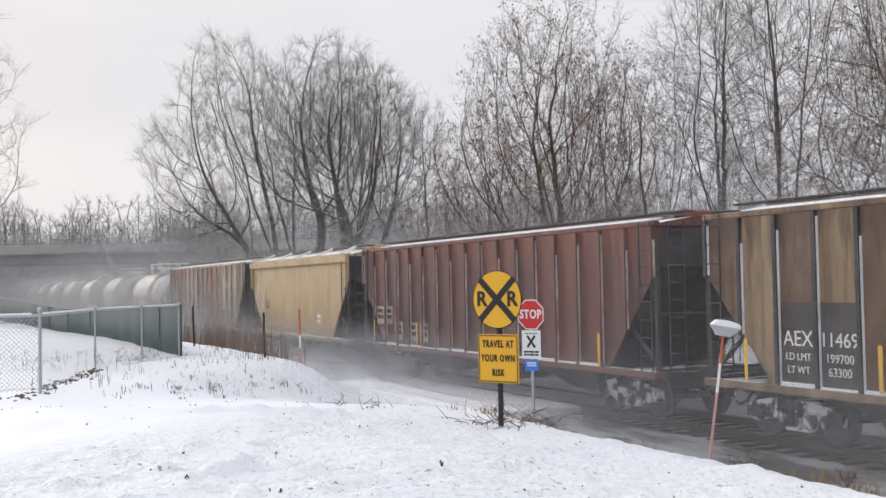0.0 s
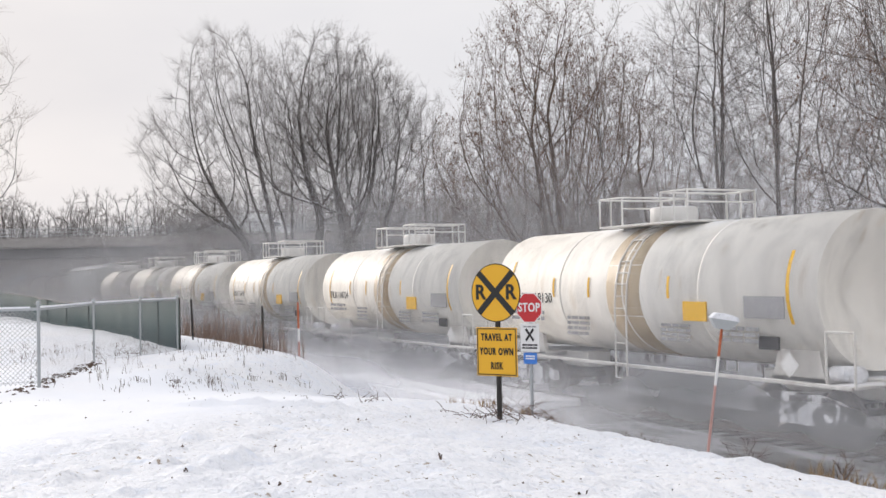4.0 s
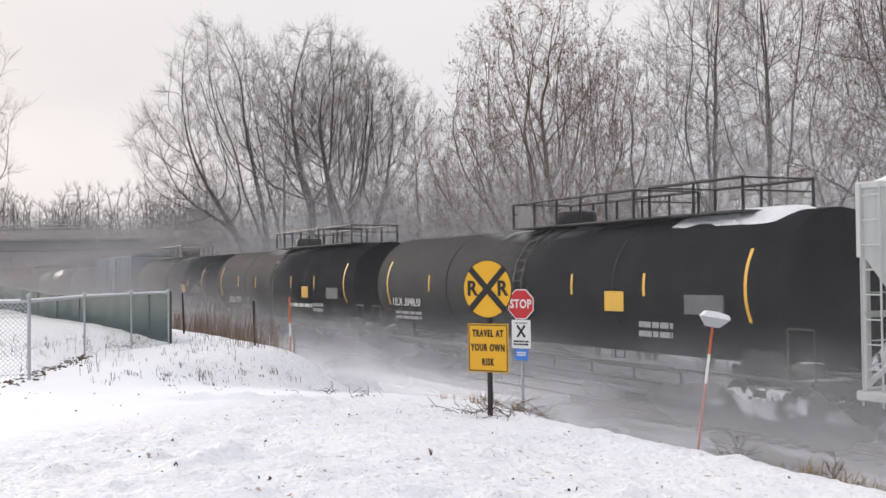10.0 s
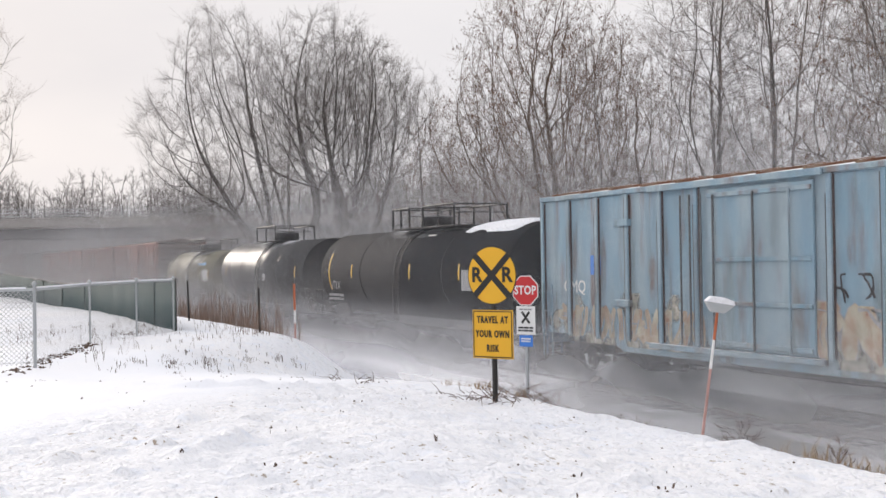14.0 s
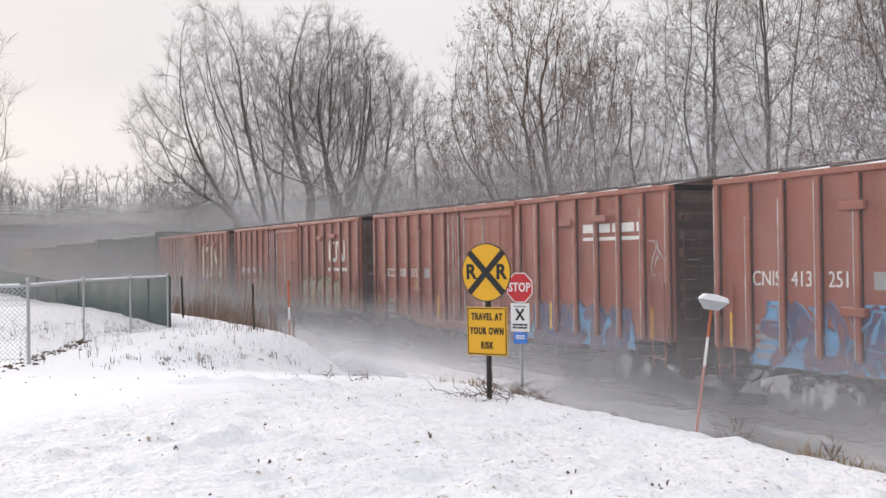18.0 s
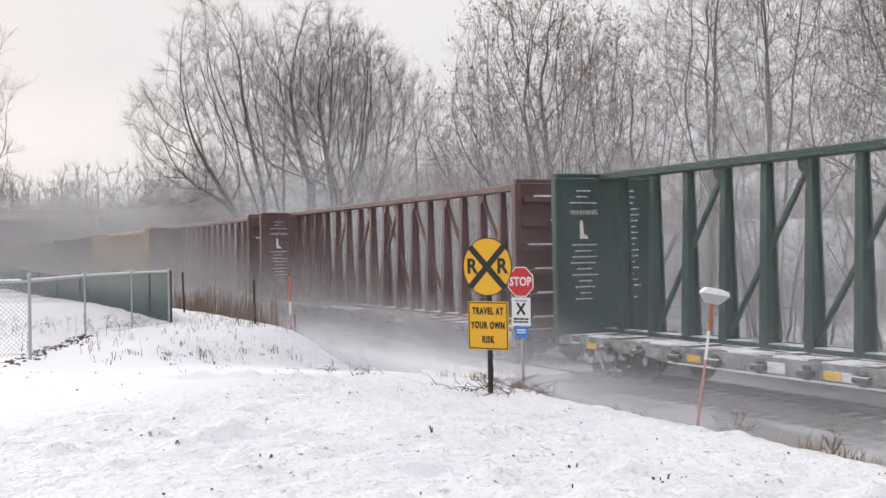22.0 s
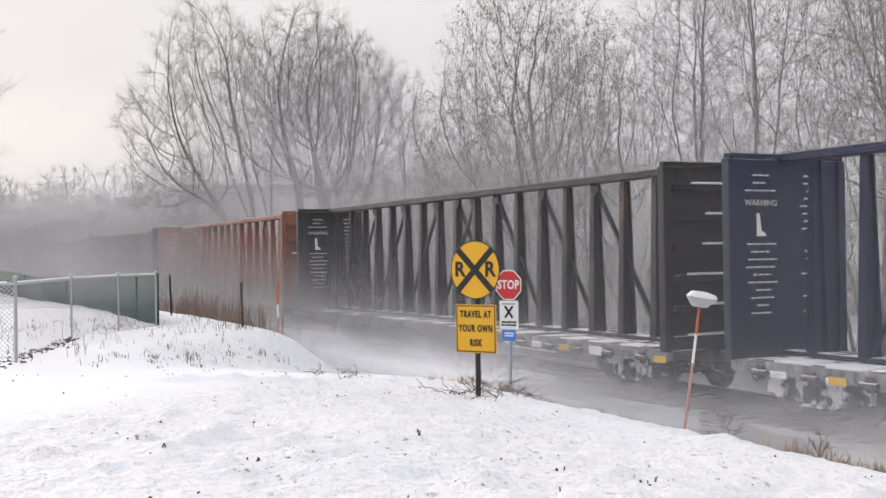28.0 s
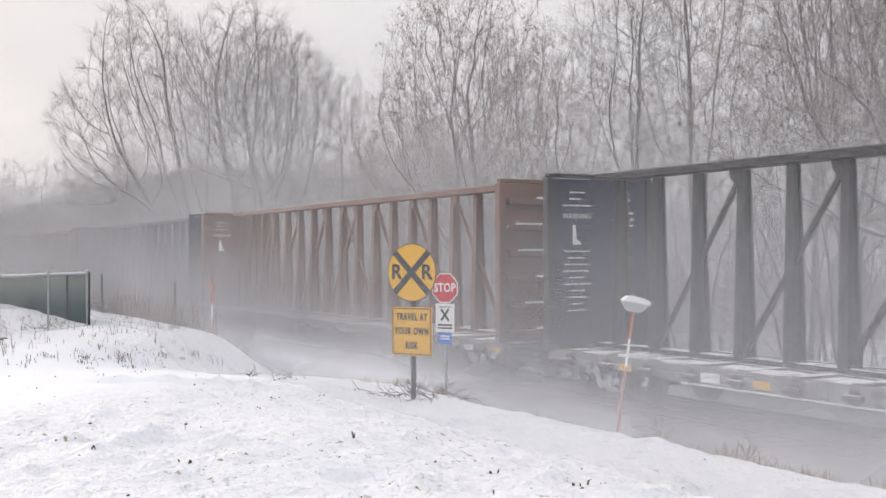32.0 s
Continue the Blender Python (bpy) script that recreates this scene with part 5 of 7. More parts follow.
    scrawl(ob, L / 2 - 3.9, -1.55, 2.0, 0.9, 0.5, MARK_GREY, 35, "grey scrawled graffiti", 4, 0.04)

    # three long black pressure tanks
    for i, words in enumerate(("TILX 304820", "SHQX 5910", "TILX 304810")):
        f = 129.2 - 21.63 * i
        ob, L = tank("tank_car", "long black pressure tank car" + (" with a cap of snow" if i == 0 else " with caged valve housing"), f - 0.35, f - 21.28, TANK_BLACK, 1.56, 2.72, FIT_BLACK, "black", stripe=(-8.75, -5.5, -2.6, 2.6, 5.5, 8.75), snow=(i == 0), ends=0.95, sections=((-1.3, 4.3), (4.9, 8.0)) if i < 2 else ((-8.0, -4.9), (-4.3, 1.3)), hood=0.4 if i < 2 else -0.4)
        side_text(ob, words, -6.5 if i == 1 else -7.4, 1.95 if i == 1 else 2.2, 0.42, MARK_WHITE, -1.50 + (0.06 if i == 1 else 0))
        if i == 1:
            bars(ob, -5.3, -1.25, 1.74, 1.5, 0.24, 2, MARK_GREY, seed=61)
            part("stencil_frame", Shape().box(-4.6, -4.2, -1.45, -1.38, 1.78, 2.12), PLATE_DIM, ob, "square stencilled frame")
        else:
            bars(ob, -7.3, -1.44, 1.9, 2.0, 0.3, 2, MARK_GREY, seed=60 + i)
        if i == 1:
            bars(ob, L / 2 - 7.0, -1.45, 1.95, 3.0, 0.22, 1, MARK_WHITE, seed=66)
        part("placard", Shape().box(4.0, 4.75, -1.575, -1.569, 2.2, 2.65), STRIPE, ob, "yellow placard")
        part("data_plate", Shape().box(6.9, 8.1, -1.575, -1.54, 2.2, 2.6), PLATE_DIM, ob, "faded data panel")
        bars(ob, L / 2 - 4.6, -1.53, 2.0, 1.2, 0.4, 2, MARK_GREY, seed=70 + i)
        for s in (-1,):
            sl = Shape()
            for z in (0.72, 1.0):
                sl.rod((-L / 2 + 3.6, -1.5, z), (L / 2 - 3.6, -1.5, z), 0.03, n=5)
            for k in range(9):
                x = -L / 2 + 3.8 + (L - 7.6) * k / 8
                sl.rod((x, -1.5, 0.68), (x, -1.5, 1.06), 0.025, n=5)
            part("side_step_rail", sl, FIT_BLACK, ob)

    # blue boxcar
    ob, L = boxcar("boxcar", "faded blue boxcar with graffiti along its lower side", 63.55, 47.6, BOX_BLUE, RUST_ROOF, BOX_BLUE_END, 14, eave=4.5, edge=RUSTY_BLUE)
    side_text(ob, "CMQ", -L / 2 + 1.5, 2.4, 0.42, MARK_WHITE, -1.6)
    mural(ob, 3.6, -1.6, 1.75, 5.4, 0.95, SPRAY_CREAM, MARK_GREY, 81, "cream and grey graffiti letters", 5, 1.3)
    mural(ob, -4.4, -1.6, 1.6, 5.6, 0.75, SPRAY_CREAM, BOX_BLUE, 83, "peeling cream graffiti letters", 8)
    scrawl(ob, 3.4, -1.6, 1.75, 3.2, 0.8, MARK_GREY, 85, "grey outlined graffiti", 6, 0.05)
    side_coat(ob, -L / 2 + 0.3, -1.5, 1.1, 2.3, FLAKE_CREAM, "peeling cream painted band")
    side_coat(ob, 1.5, L / 2 - 0.2, 1.1, 2.35, FLAKE_CREAM, "peeling cream painted band")
    part("sticker", Shape().box(-L / 2 + 2.2, -L / 2 + 2.62, -1.606, -1.6, 2.7, 3.15), SIGN_BLUE, ob, "square blue patch")
    scrawl(ob, 2.6, -1.604, 2.5, 1.4, 0.5, MARK_BLACK, 86, "black scrawled tag", 6, 0.04)
    part("rust_patch", Shape().box(3.4, 3.7, -1.606, -1.601, 2.0, 3.7), RUST_RED, ob, "upright rust patch")

    # three shorter tank cars
    ob, L = tank("tank_car", "black tank car with a drift of snow on its end", 46.4, 29.65, TANK_BLACK, 1.5, 2.66, FIT_BLACK, "black", stripe=(-6.6, -4.2, 1.0, 4.6, 6.6), snow=True, sections=((-1.6, -0.2), (0.9, 3.2)))
    side_text(ob, "VTLX", -L / 2 + 2.4, 2.2, 0.4, MARK_GREY, -1.46)
    part("data_plate", Shape().box(L / 2 - 3.6, L / 2 - 2.2, -1.512, -1.506, 2.2, 2.8), MARK_GREY, ob, "faded data panel")
    part("label_plate", Shape().box(1.2, 1.7, -0.87, -0.80, 3.86, 3.92, ), MARK_WHITE, ob, "white label")
    bars(ob, -L / 2 + 2.4, -1.44, 1.9, 1.6, 0.3, 2, MARK_GREY, seed=90)
    ob, L = tank("tank_car", "glossy black tank car with sagging jacket sheets", 28.95, 14.05, TANK_GLOSS, 1.48, 2.62, FIT_BLACK, "black", stripe=(-5.6, 5.6), sections=((-1.8, 1.2),))
    part("data_plate", Shape().box(0.8, 1.3, -1.492, -1.486, 2.3, 2.6), MARK_GREY, ob, "faded data panel")
    ob, L = tank("tank_car", "olive-grey tank car with flaking paint and yellow strips", 13.35, -0.1, TANK_KHAKI, 1.37, 2.46, FIT_BLACK, "black", stripe=(-4.9, -3.3, 0.6, 2.6, 4.9), sections=((-1.2, 2.6),))
    side_text(ob, "GAMX  5783", -L / 2 + 3.0, 2.12, 0.42, MARK_BLACK, -1.365)
    shell_patch(ob, -L / 2 + 3.0, -16, -3, 2.5, 1.37, 2.46, FLAKE_PALE, "pale worn lettering ground", 0.006)
    shell_patch(ob, -L / 2 + 2.6, 34, 66, 2.4, 1.37, 2.46, FLAKE_WHITE, "flaking white paint")
    shell_patch(ob, 1.8, 30, 62, 4.5, 1.37, 2.46, FLAKE_WHITE, "flaking white paint")
    bars(ob, -L / 2 + 3.0, -1.345, 1.84, 2.2, 0.26, 2, MARK_GREY, seed=95)
    shell_patch(ob, 2.9, 24, 34, 2.4, 1.37, 2.46, FLAKE_BLUE, "faded blue emblem", 0.009)
    part("data_plate", Shape().box(3.6, 4.8, -1.395, -1.36, 2.15, 2.75), SIGN_WHITE, ob, "white data panel")

    # four red boxcars
    for k, mark in enumerate((("CNIS", "413", "251"), ("BCOL", "100", "315"), ("CNIS", "413", "107"), ())):
        f = -1.15 - 17.62 * k
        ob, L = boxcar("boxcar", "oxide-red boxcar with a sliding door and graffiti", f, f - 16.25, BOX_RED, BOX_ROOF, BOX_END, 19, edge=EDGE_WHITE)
        if mark:
            for t_, x in zip(mark, (-6.69, -5.79, -4.90)):
                side_text(ob, t_, x, 2.6, 0.40, MARK_WHITE, -1.6, 0.88)
            bars(ob, -6.75, -1.6, 1.75, 0.5, 0.7, 4, MARK_GREY, seed=100 + k)
            part("data_frame", Shape().box(-4.15, -3.8, -1.606, -1.602, 2.45, 2.75), MARK_GREY, ob, "pale stencilled box")
        else:
            for z, n in ((3.72, 8), (3.28, 8), (2.72, 9)):
                row = Shape()
                for j in range(n):
                    x = -7.0 + 0.265 * j
                    row.box(x, x + 0.055, -1.606, -1.6, z - 0.14, z + 0.14)
                    row.box(x + 0.058, x + 0.17, -1.606, -1.6, z + (0.08 if j % 3 else -0.14), z + (0.14 if j % 3 else -0.08))
                part("painted_name", row, EDGE_WHITE, ob, "row of white painted shapes")
        if k in (0, 2):
            emblem(ob, 5.83, 3.36, 1.7, 0.78, MARK_WHITE)
            bars(ob, 5.85, -1.6, 2.76, 1.9, 0.2, 1, MARK_WHITE, seed=106)
            side_text(ob, "CNIS 413251" if k == 0 else "CNIS 413107", 0, 0, 0.2, MARK_WHITE).matrix_basis = pose(L / 2 + 0.026, 0.75, 4.57, 0, 0, 90)
            bars(ob, 7.25, -1.6, 1.75, 0.6, 0.5, 3, MARK_GREY, seed=136)
        elif k == 1:
            bars(ob, 5.88, -1.6, 3.8, 2.25, 0.32, 1, MARK_WHITE, seed=107, name="emblem")
            part("emblem_bar", Shape().box(4.75, 7.0, -1.608, -1.602, 3.42, 3.5), MARK_WHITE, ob)
            scrawl(ob, 7.7, -1.6, 2.95, 0.75, 0.85, SPRAY_PALE, 111, "pale scrawled tag", 5, 0.03)
            scrawl(ob, -4.6, -1.6, 2.15, 0.7, 0.4, SPRAY_YELLOW, 110, "yellow-green scrawled tag", 4, 0.03)
        else:
            emblem(ob, 4.98, 3.02, 4.2, 1.68, LOGO_CREAM)
            scrawl(ob, 7.75, -1.6, 2.9, 0.6, 0.9, SPRAY_YELLOW, 112, "yellow scrawled tag", 5, 0.035)
        fill, rim = ((SPRAY_BLUE, SPRAY_BLUE), (SPRAY_NAVY, SPRAY_TEAL), (SPRAY_CREAM, SPRAY_DARK), (SPRAY_YELLOW, SPRAY_GREY))[k]
        cx, cz, w, h, n = ((4.2, 1.55, 3.4, 0.85, 4), (4.4, 1.4, 4.2, 1.05, 5), (3.9, 1.6, 3.6, 1.3, 7), (4.3, 1.4, 6.0, 1.05, 10))[k]
        mural(ob, cx, -1.602, cz, w, h, fill, rim, 113 + k, "large spray-painted letters", n, (1.8, 1.0, 1.0, 1.0)[k])
        coat = ((2.2, 7.0, 1.0, 2.25, FLAKE_BLUE, "blue sprayed ground"), (1.9, 6.8, 1.0, 2.0, FLAKE_BLUE, "blue sprayed ground"), (1.6, 6.4, 1.0, 2.4, FLAKE_OLIVE, "olive sprayed ground"), (1.5, 7.6, 1.0, 2.15, FLAKE_LILAC, "lilac and yellow sprayed ground"))[k]
        side_coat(ob, *coat)
        coat = ((-7.4, -1.6, 1.0, 2.2, FLAKE_BLUE, "blue sprayed ground"), (-7.0, -1.6, 1.0, 1.9, FLAKE_PALE, "pale sprayed ground"), (-7.6, -1.6, 1.0, 2.35, FLAKE_OLIVE, "olive sprayed ground"), (-7.4, -1.6, 1.0, 1.9, FLAKE_PALE, "pale sprayed ground"))[k]
        if k != 1:
            side_coat(ob, *coat)
        if k == 0:
            side_coat(ob, 2.4, 7.2, 0.99, 1.42, FLAKE_WHITE, "white sprayed edge", -1.603)
            mural(ob, 4.4, -1.6, 1.1, 4.6, 0.3, SPRAY_PALE, SPRAY_PALE, 213, "pale sprayed ground of the letters", 6)
        if k == 3:
            mural(ob, 4.0, -1.6, 1.3, 5.4, 0.7, SPRAY_NAVY, SPRAY_YELLOW, 216, "purple and blue spray-painted letters", 8)
            mural(ob, 5.0, -1.6, 1.75, 2.0, 0.5, SPRAY_BLUE, SPRAY_GREY, 217, "blue spray-painted letters", 3)
        fill, rim = ((SPRAY_NAVY, SPRAY_BLUE), (SPRAY_GREY, SPRAY_GREY), (SPRAY_OLIVE, SPRAY_DARK), (SPRAY_GREY, SPRAY_DARK))[k]
        if k != 1:
            mural(ob, -4.6, -1.6, 1.6, 4.4, 1.2 if k in (0, 2) else 0.6, fill, rim, 120 + k, "large spray-painted letters", 4)
            scrawl(ob, -4.6, -1.622, 1.6, 4.2, 1.0, (SPRAY_BLUE, SPRAY_GREY, SPRAY_PALE, SPRAY_DARK)[k], 140 + k, "sprayed outline strokes", 7, 0.045)
        stripes(ob, (-L / 2 + 0.55, -3.0, 3.4, L / 2 - 0.6), -1.69, 1.3, 1.95)

    # centrebeam flatcars
    kinds = [(CB_GREEN, CB_GREEN, "dark green"), (CB_MAROON, CB_MAROON, "maroon"), (CB_MAROON, CB_MAROON, "maroon"), (CB_YELLOW, CB_YELLOW, "yellow"), (CB_NAVY, CB_NAVY, "navy blue"), (CB_BLACK, CB_BLACK, "black"), (CB_RED, CB_RED, "rust-red"), (CB_BLACK, CB_NAVY, "black and navy"), (CB_BROWN, CB_BROWN, "brown"), (CB_NAVY, CB_NAVY, "navy blue"), (CB_MAROON, CB_MAROON, "maroon"), (CB_BLACK, CB_BLACK, "black"), (CB_NAVY, CB_NAVY, "navy blue"), (CB_GREEN, CB_GREEN, "dark green")]
    for k, (body, face, words) in enumerate(kinds):
        f = -71.1 - 25.26 * k
        centrebeam("centrebeam_flatcar", "empty " + words + " centrebeam flatcar with snow on its deck", f - 1.1, f - 24.44, body, DECK, face, seed=k)


make_train()

# ---- trees ----
def tubes(segments, sides):
    """One mesh from (a, b, r0, r1) pieces of branch."""
    a = np.array([s[0] for s in segments], float)
    b = np.array([s[1] for s in segments], float)
    r0 = np.array([s[2] for s in segments], float)[:, None]
    r1 = np.array([s[3] for s in segments], float)[:, None]
    d = b - a
    d /= np.linalg.norm(d, axis=1)[:, None] + 1e-9
    ref = np.where(np.abs(d[:, 2:3]) < 0.9, np.array([[0, 0, 1.0]]), np.array([[1.0, 0, 0]]))
    u = np.cross(d, ref)
    u /= np.linalg.norm(u, axis=1)[:, None] + 1e-9
    w = np.cross(d, u)
    rings = []
    for p, r in ((a, r0), (b, r1)):
        for i in range(sides):
            c, s = math.cos(i * math.tau / sides), math.sin(i * math.tau / sides)
            rings.append(p + (u * c + w * s) * r)
    v = np.stack(rings, 1).reshape(-1, 3)
    n = len(segments)
    base = (np.arange(n) * 2 * sides)[:, None, None]
    q = np.array([[i, (i + 1) % sides, sides + (i + 1) % sides, sides + i] for i in range(sides)])[None]
    f = (base + q).reshape(-1, 4)
    return v, f


def tube_mesh(name, segments, sides, mat, smooth=True):
    v, f = tubes(segments, sides)
    me = bpy.data.meshes.new(name)
    me.vertices.add(len(v))
    me.vertices.foreach_set("co", v.ravel())
    me.loops.add(len(f) * 4)
    me.loops.foreach_set("vertex_index", f.ravel().astype(np.int32))
    me.polygons.add(len(f))
    me.polygons.foreach_set("loop_start", np.arange(0, len(f) * 4, 4, dtype=np.int32))
    me.update(calc_edges=True)
    me.polygons.foreach_set("use_smooth", [smooth] * len(f))
    me.materials.append(mat)
    return me


def grow(out, rng, p, d, length, r, level, top, habit):
    """One branch and, from it, its side branches; habit = up, wander, kids, angles, thin."""
    up, wander, kids, angles, thin = habit
    n = (9, 6, 5, 3, 2, 2)[min(level, 5)]
    step = length / n
    start = (2, 1, 1, 0, 0)[min(level, 4)]
    for i in range(n):
        r_here, r_next = (max(thin, r * (1 - 0.85 * (j / n) ** 0.8)) for j in (i, i + 1))
        bend = up[min(level, len(up) - 1)]
        w = wander if level < 3 else wander * 0.6
        d = (d + Vector((rng.gauss(0, w), rng.gauss(0, w), rng.gauss(0, w) + bend))).normalized()
        q = p + d * step
        out[min(level, 3)].append((tuple(p), tuple(q), r_here, r_next))
        p = q
        if level < top and i >= start:
            k = kids[min(level, len(kids) - 1)]
            for _ in range(int(k) + (rng.random() < k - int(k))):
                side = Matrix.Rotation(rng.uniform(0, math.tau), 3, d) @ d.orthogonal().normalized()
                ang = radians(rng.uniform(*angles))
                nd = d * math.cos(ang) + side * math.sin(ang)
                nl = length * rng.uniform(0.34, 0.58) * (1.2 - 0.62 * (i + 1) / n) * (1.0 if level < 2 else 1.5)
                grow(out, rng, p, nd, nl, r_here * rng.uniform(0.38, 0.58), level + 1, top, habit)


def tree_model(seed, high, stems, bark, twig, up=(0.04, 0.06, 0.06, 0.05), wander=0.06, kids=(1.6, 1.4, 1.5, 1.4), angles=(20, 46), thin=0.006, top=4):
    """stems: where each starts, how far it leans across and away, its length and radius."""
    rng = random.Random(seed)
    out = [[], [], [], []]
    for ox, lean, away, length, r in stems:
        a, b = math.tan(radians(lean)), math.tan(radians(away))
        grow(out, rng, Vector((ox, ox * rng.uniform(-0.6, 0.6), -0.3)), Vector((a, b, 1)).normalized(), length, r, 0, top, (up, wander, kids, angles, thin))
    k = 1.0 / max(s[1][2] for level in out for s in level)
    out = [[(tuple(c * k * high for c in a), tuple(c * k * high for c in b), r0, r1) for a, b, r0, r1 in level] for level in out]
    fine = out[3]
    ob = thing("bare_tree", "", "")
    for k in range(len(stems)):
        part("trunk" if k == 0 else "stem", tube_mesh("trunk", out[0][k * 9:k * 9 + 9], 9, bark), bark, ob)
    tagged(part("limb_work", tube_mesh("limb_work", out[1] + out[2], 5, bark), bark, ob), kind="stuff")
    tagged(part("crown", tube_mesh("crown", fine, 3, twig), twig, ob, "fine bare twigs"), kind="stuff")
    return ob


def colonise(rng, stems, blobs, count, step=0.45, reach=3.2, kill=0.75, lift=0.12, wander=0.08, firm=0.9):
    """Limbs that grow from given stems towards points strewn through a crown; gives places and parents.

    stems: lists of points, the first at the ground; blobs: (centre, radii, weight) of the crown's lobes."""
    nrs = np.random.RandomState(rng.randrange(1 << 30))
    pts, par = [], []
    for stem in stems:
        prev = -1
        for (ax, ay, az), (bx, by, bz) in zip(stem, stem[1:]):
            p0, p1 = np.array((ax, ay, az), float), np.array((bx, by, bz), float)
            n = max(1, int(np.linalg.norm(p1 - p0) / step))
            for i in range(n + (prev < 0)):
                t = i / n if prev < 0 and i == 0 else (i + (0 if len(pts) and prev < 0 else 1)) / n
                pts.append(p0 + (p1 - p0) * min(1.0, t) + nrs.normal(0, 0.025, 3))
                par.append(prev)
                prev = len(pts) - 1
    total = sum(w for _, _, w in blobs)
    att = []
    for centre, radii, w in blobs:
        n = int(count * w / total)
        v = nrs.normal(size=(n, 3))
        v /= np.linalg.norm(v, axis=1)[:, None]
        v *= (nrs.uniform(0.08, 1.0, n) ** 0.5)[:, None]
        att.append(np.array(centre) + v * np.array(radii))
    att = np.concatenate(att)
    node = np.array(pts)
    dist = np.full(len(att), 1e9)
    near = np.zeros(len(att), int)
    kids = [0] * len(pts)
    first = 0
    for _ in range(150):
        new_pts = node[first:]
        dd = np.linalg.norm(att[:, None, :] - new_pts[None], axis=2)
        j = dd.argmin(1)
        m = dd[np.arange(len(att)), j]
        better = m < dist
        dist[better], near[better] = m[better], j[better] + first
        keep = dist > kill
        att, dist, near = att[keep], dist[keep], near[keep]
        if len(att) == 0:
            break
        far = reach if len(node) > len(pts) else 9.0
        act = dist < far
        if not act.any():
            reach *= 1.3
            if reach > 8:
                break
            first = len(node)
            node = np.concatenate([node, node[-1:]])
            par.append(par[-1])
            kids.append(9)
            continue
        first = len(node)
        grown = []
        for k in np.unique(near[act]):
            if kids[k] > 2:
                continue
            d = att[act & (near == k)] - node[k]
            d = (d / np.linalg.norm(d, axis=1)[:, None]).mean(0)
            if par[k] >= 0:
                o = node[k] - node[par[k]]
                d = d + firm * o / (np.linalg.norm(o) + 1e-6)
            d = d + nrs.normal(0, wander, 3) + np.array((0, 0, lift))
            grown.append((k, node[k] + step * d / (np.linalg.norm(d) + 1e-6)))
        if not grown:
            break
        for k, p in grown:
            par.append(int(k))
            kids[k] += 1
            kids.append(0)
        node = np.concatenate([node, np.array([p for _, p in grown])])
    return node, par


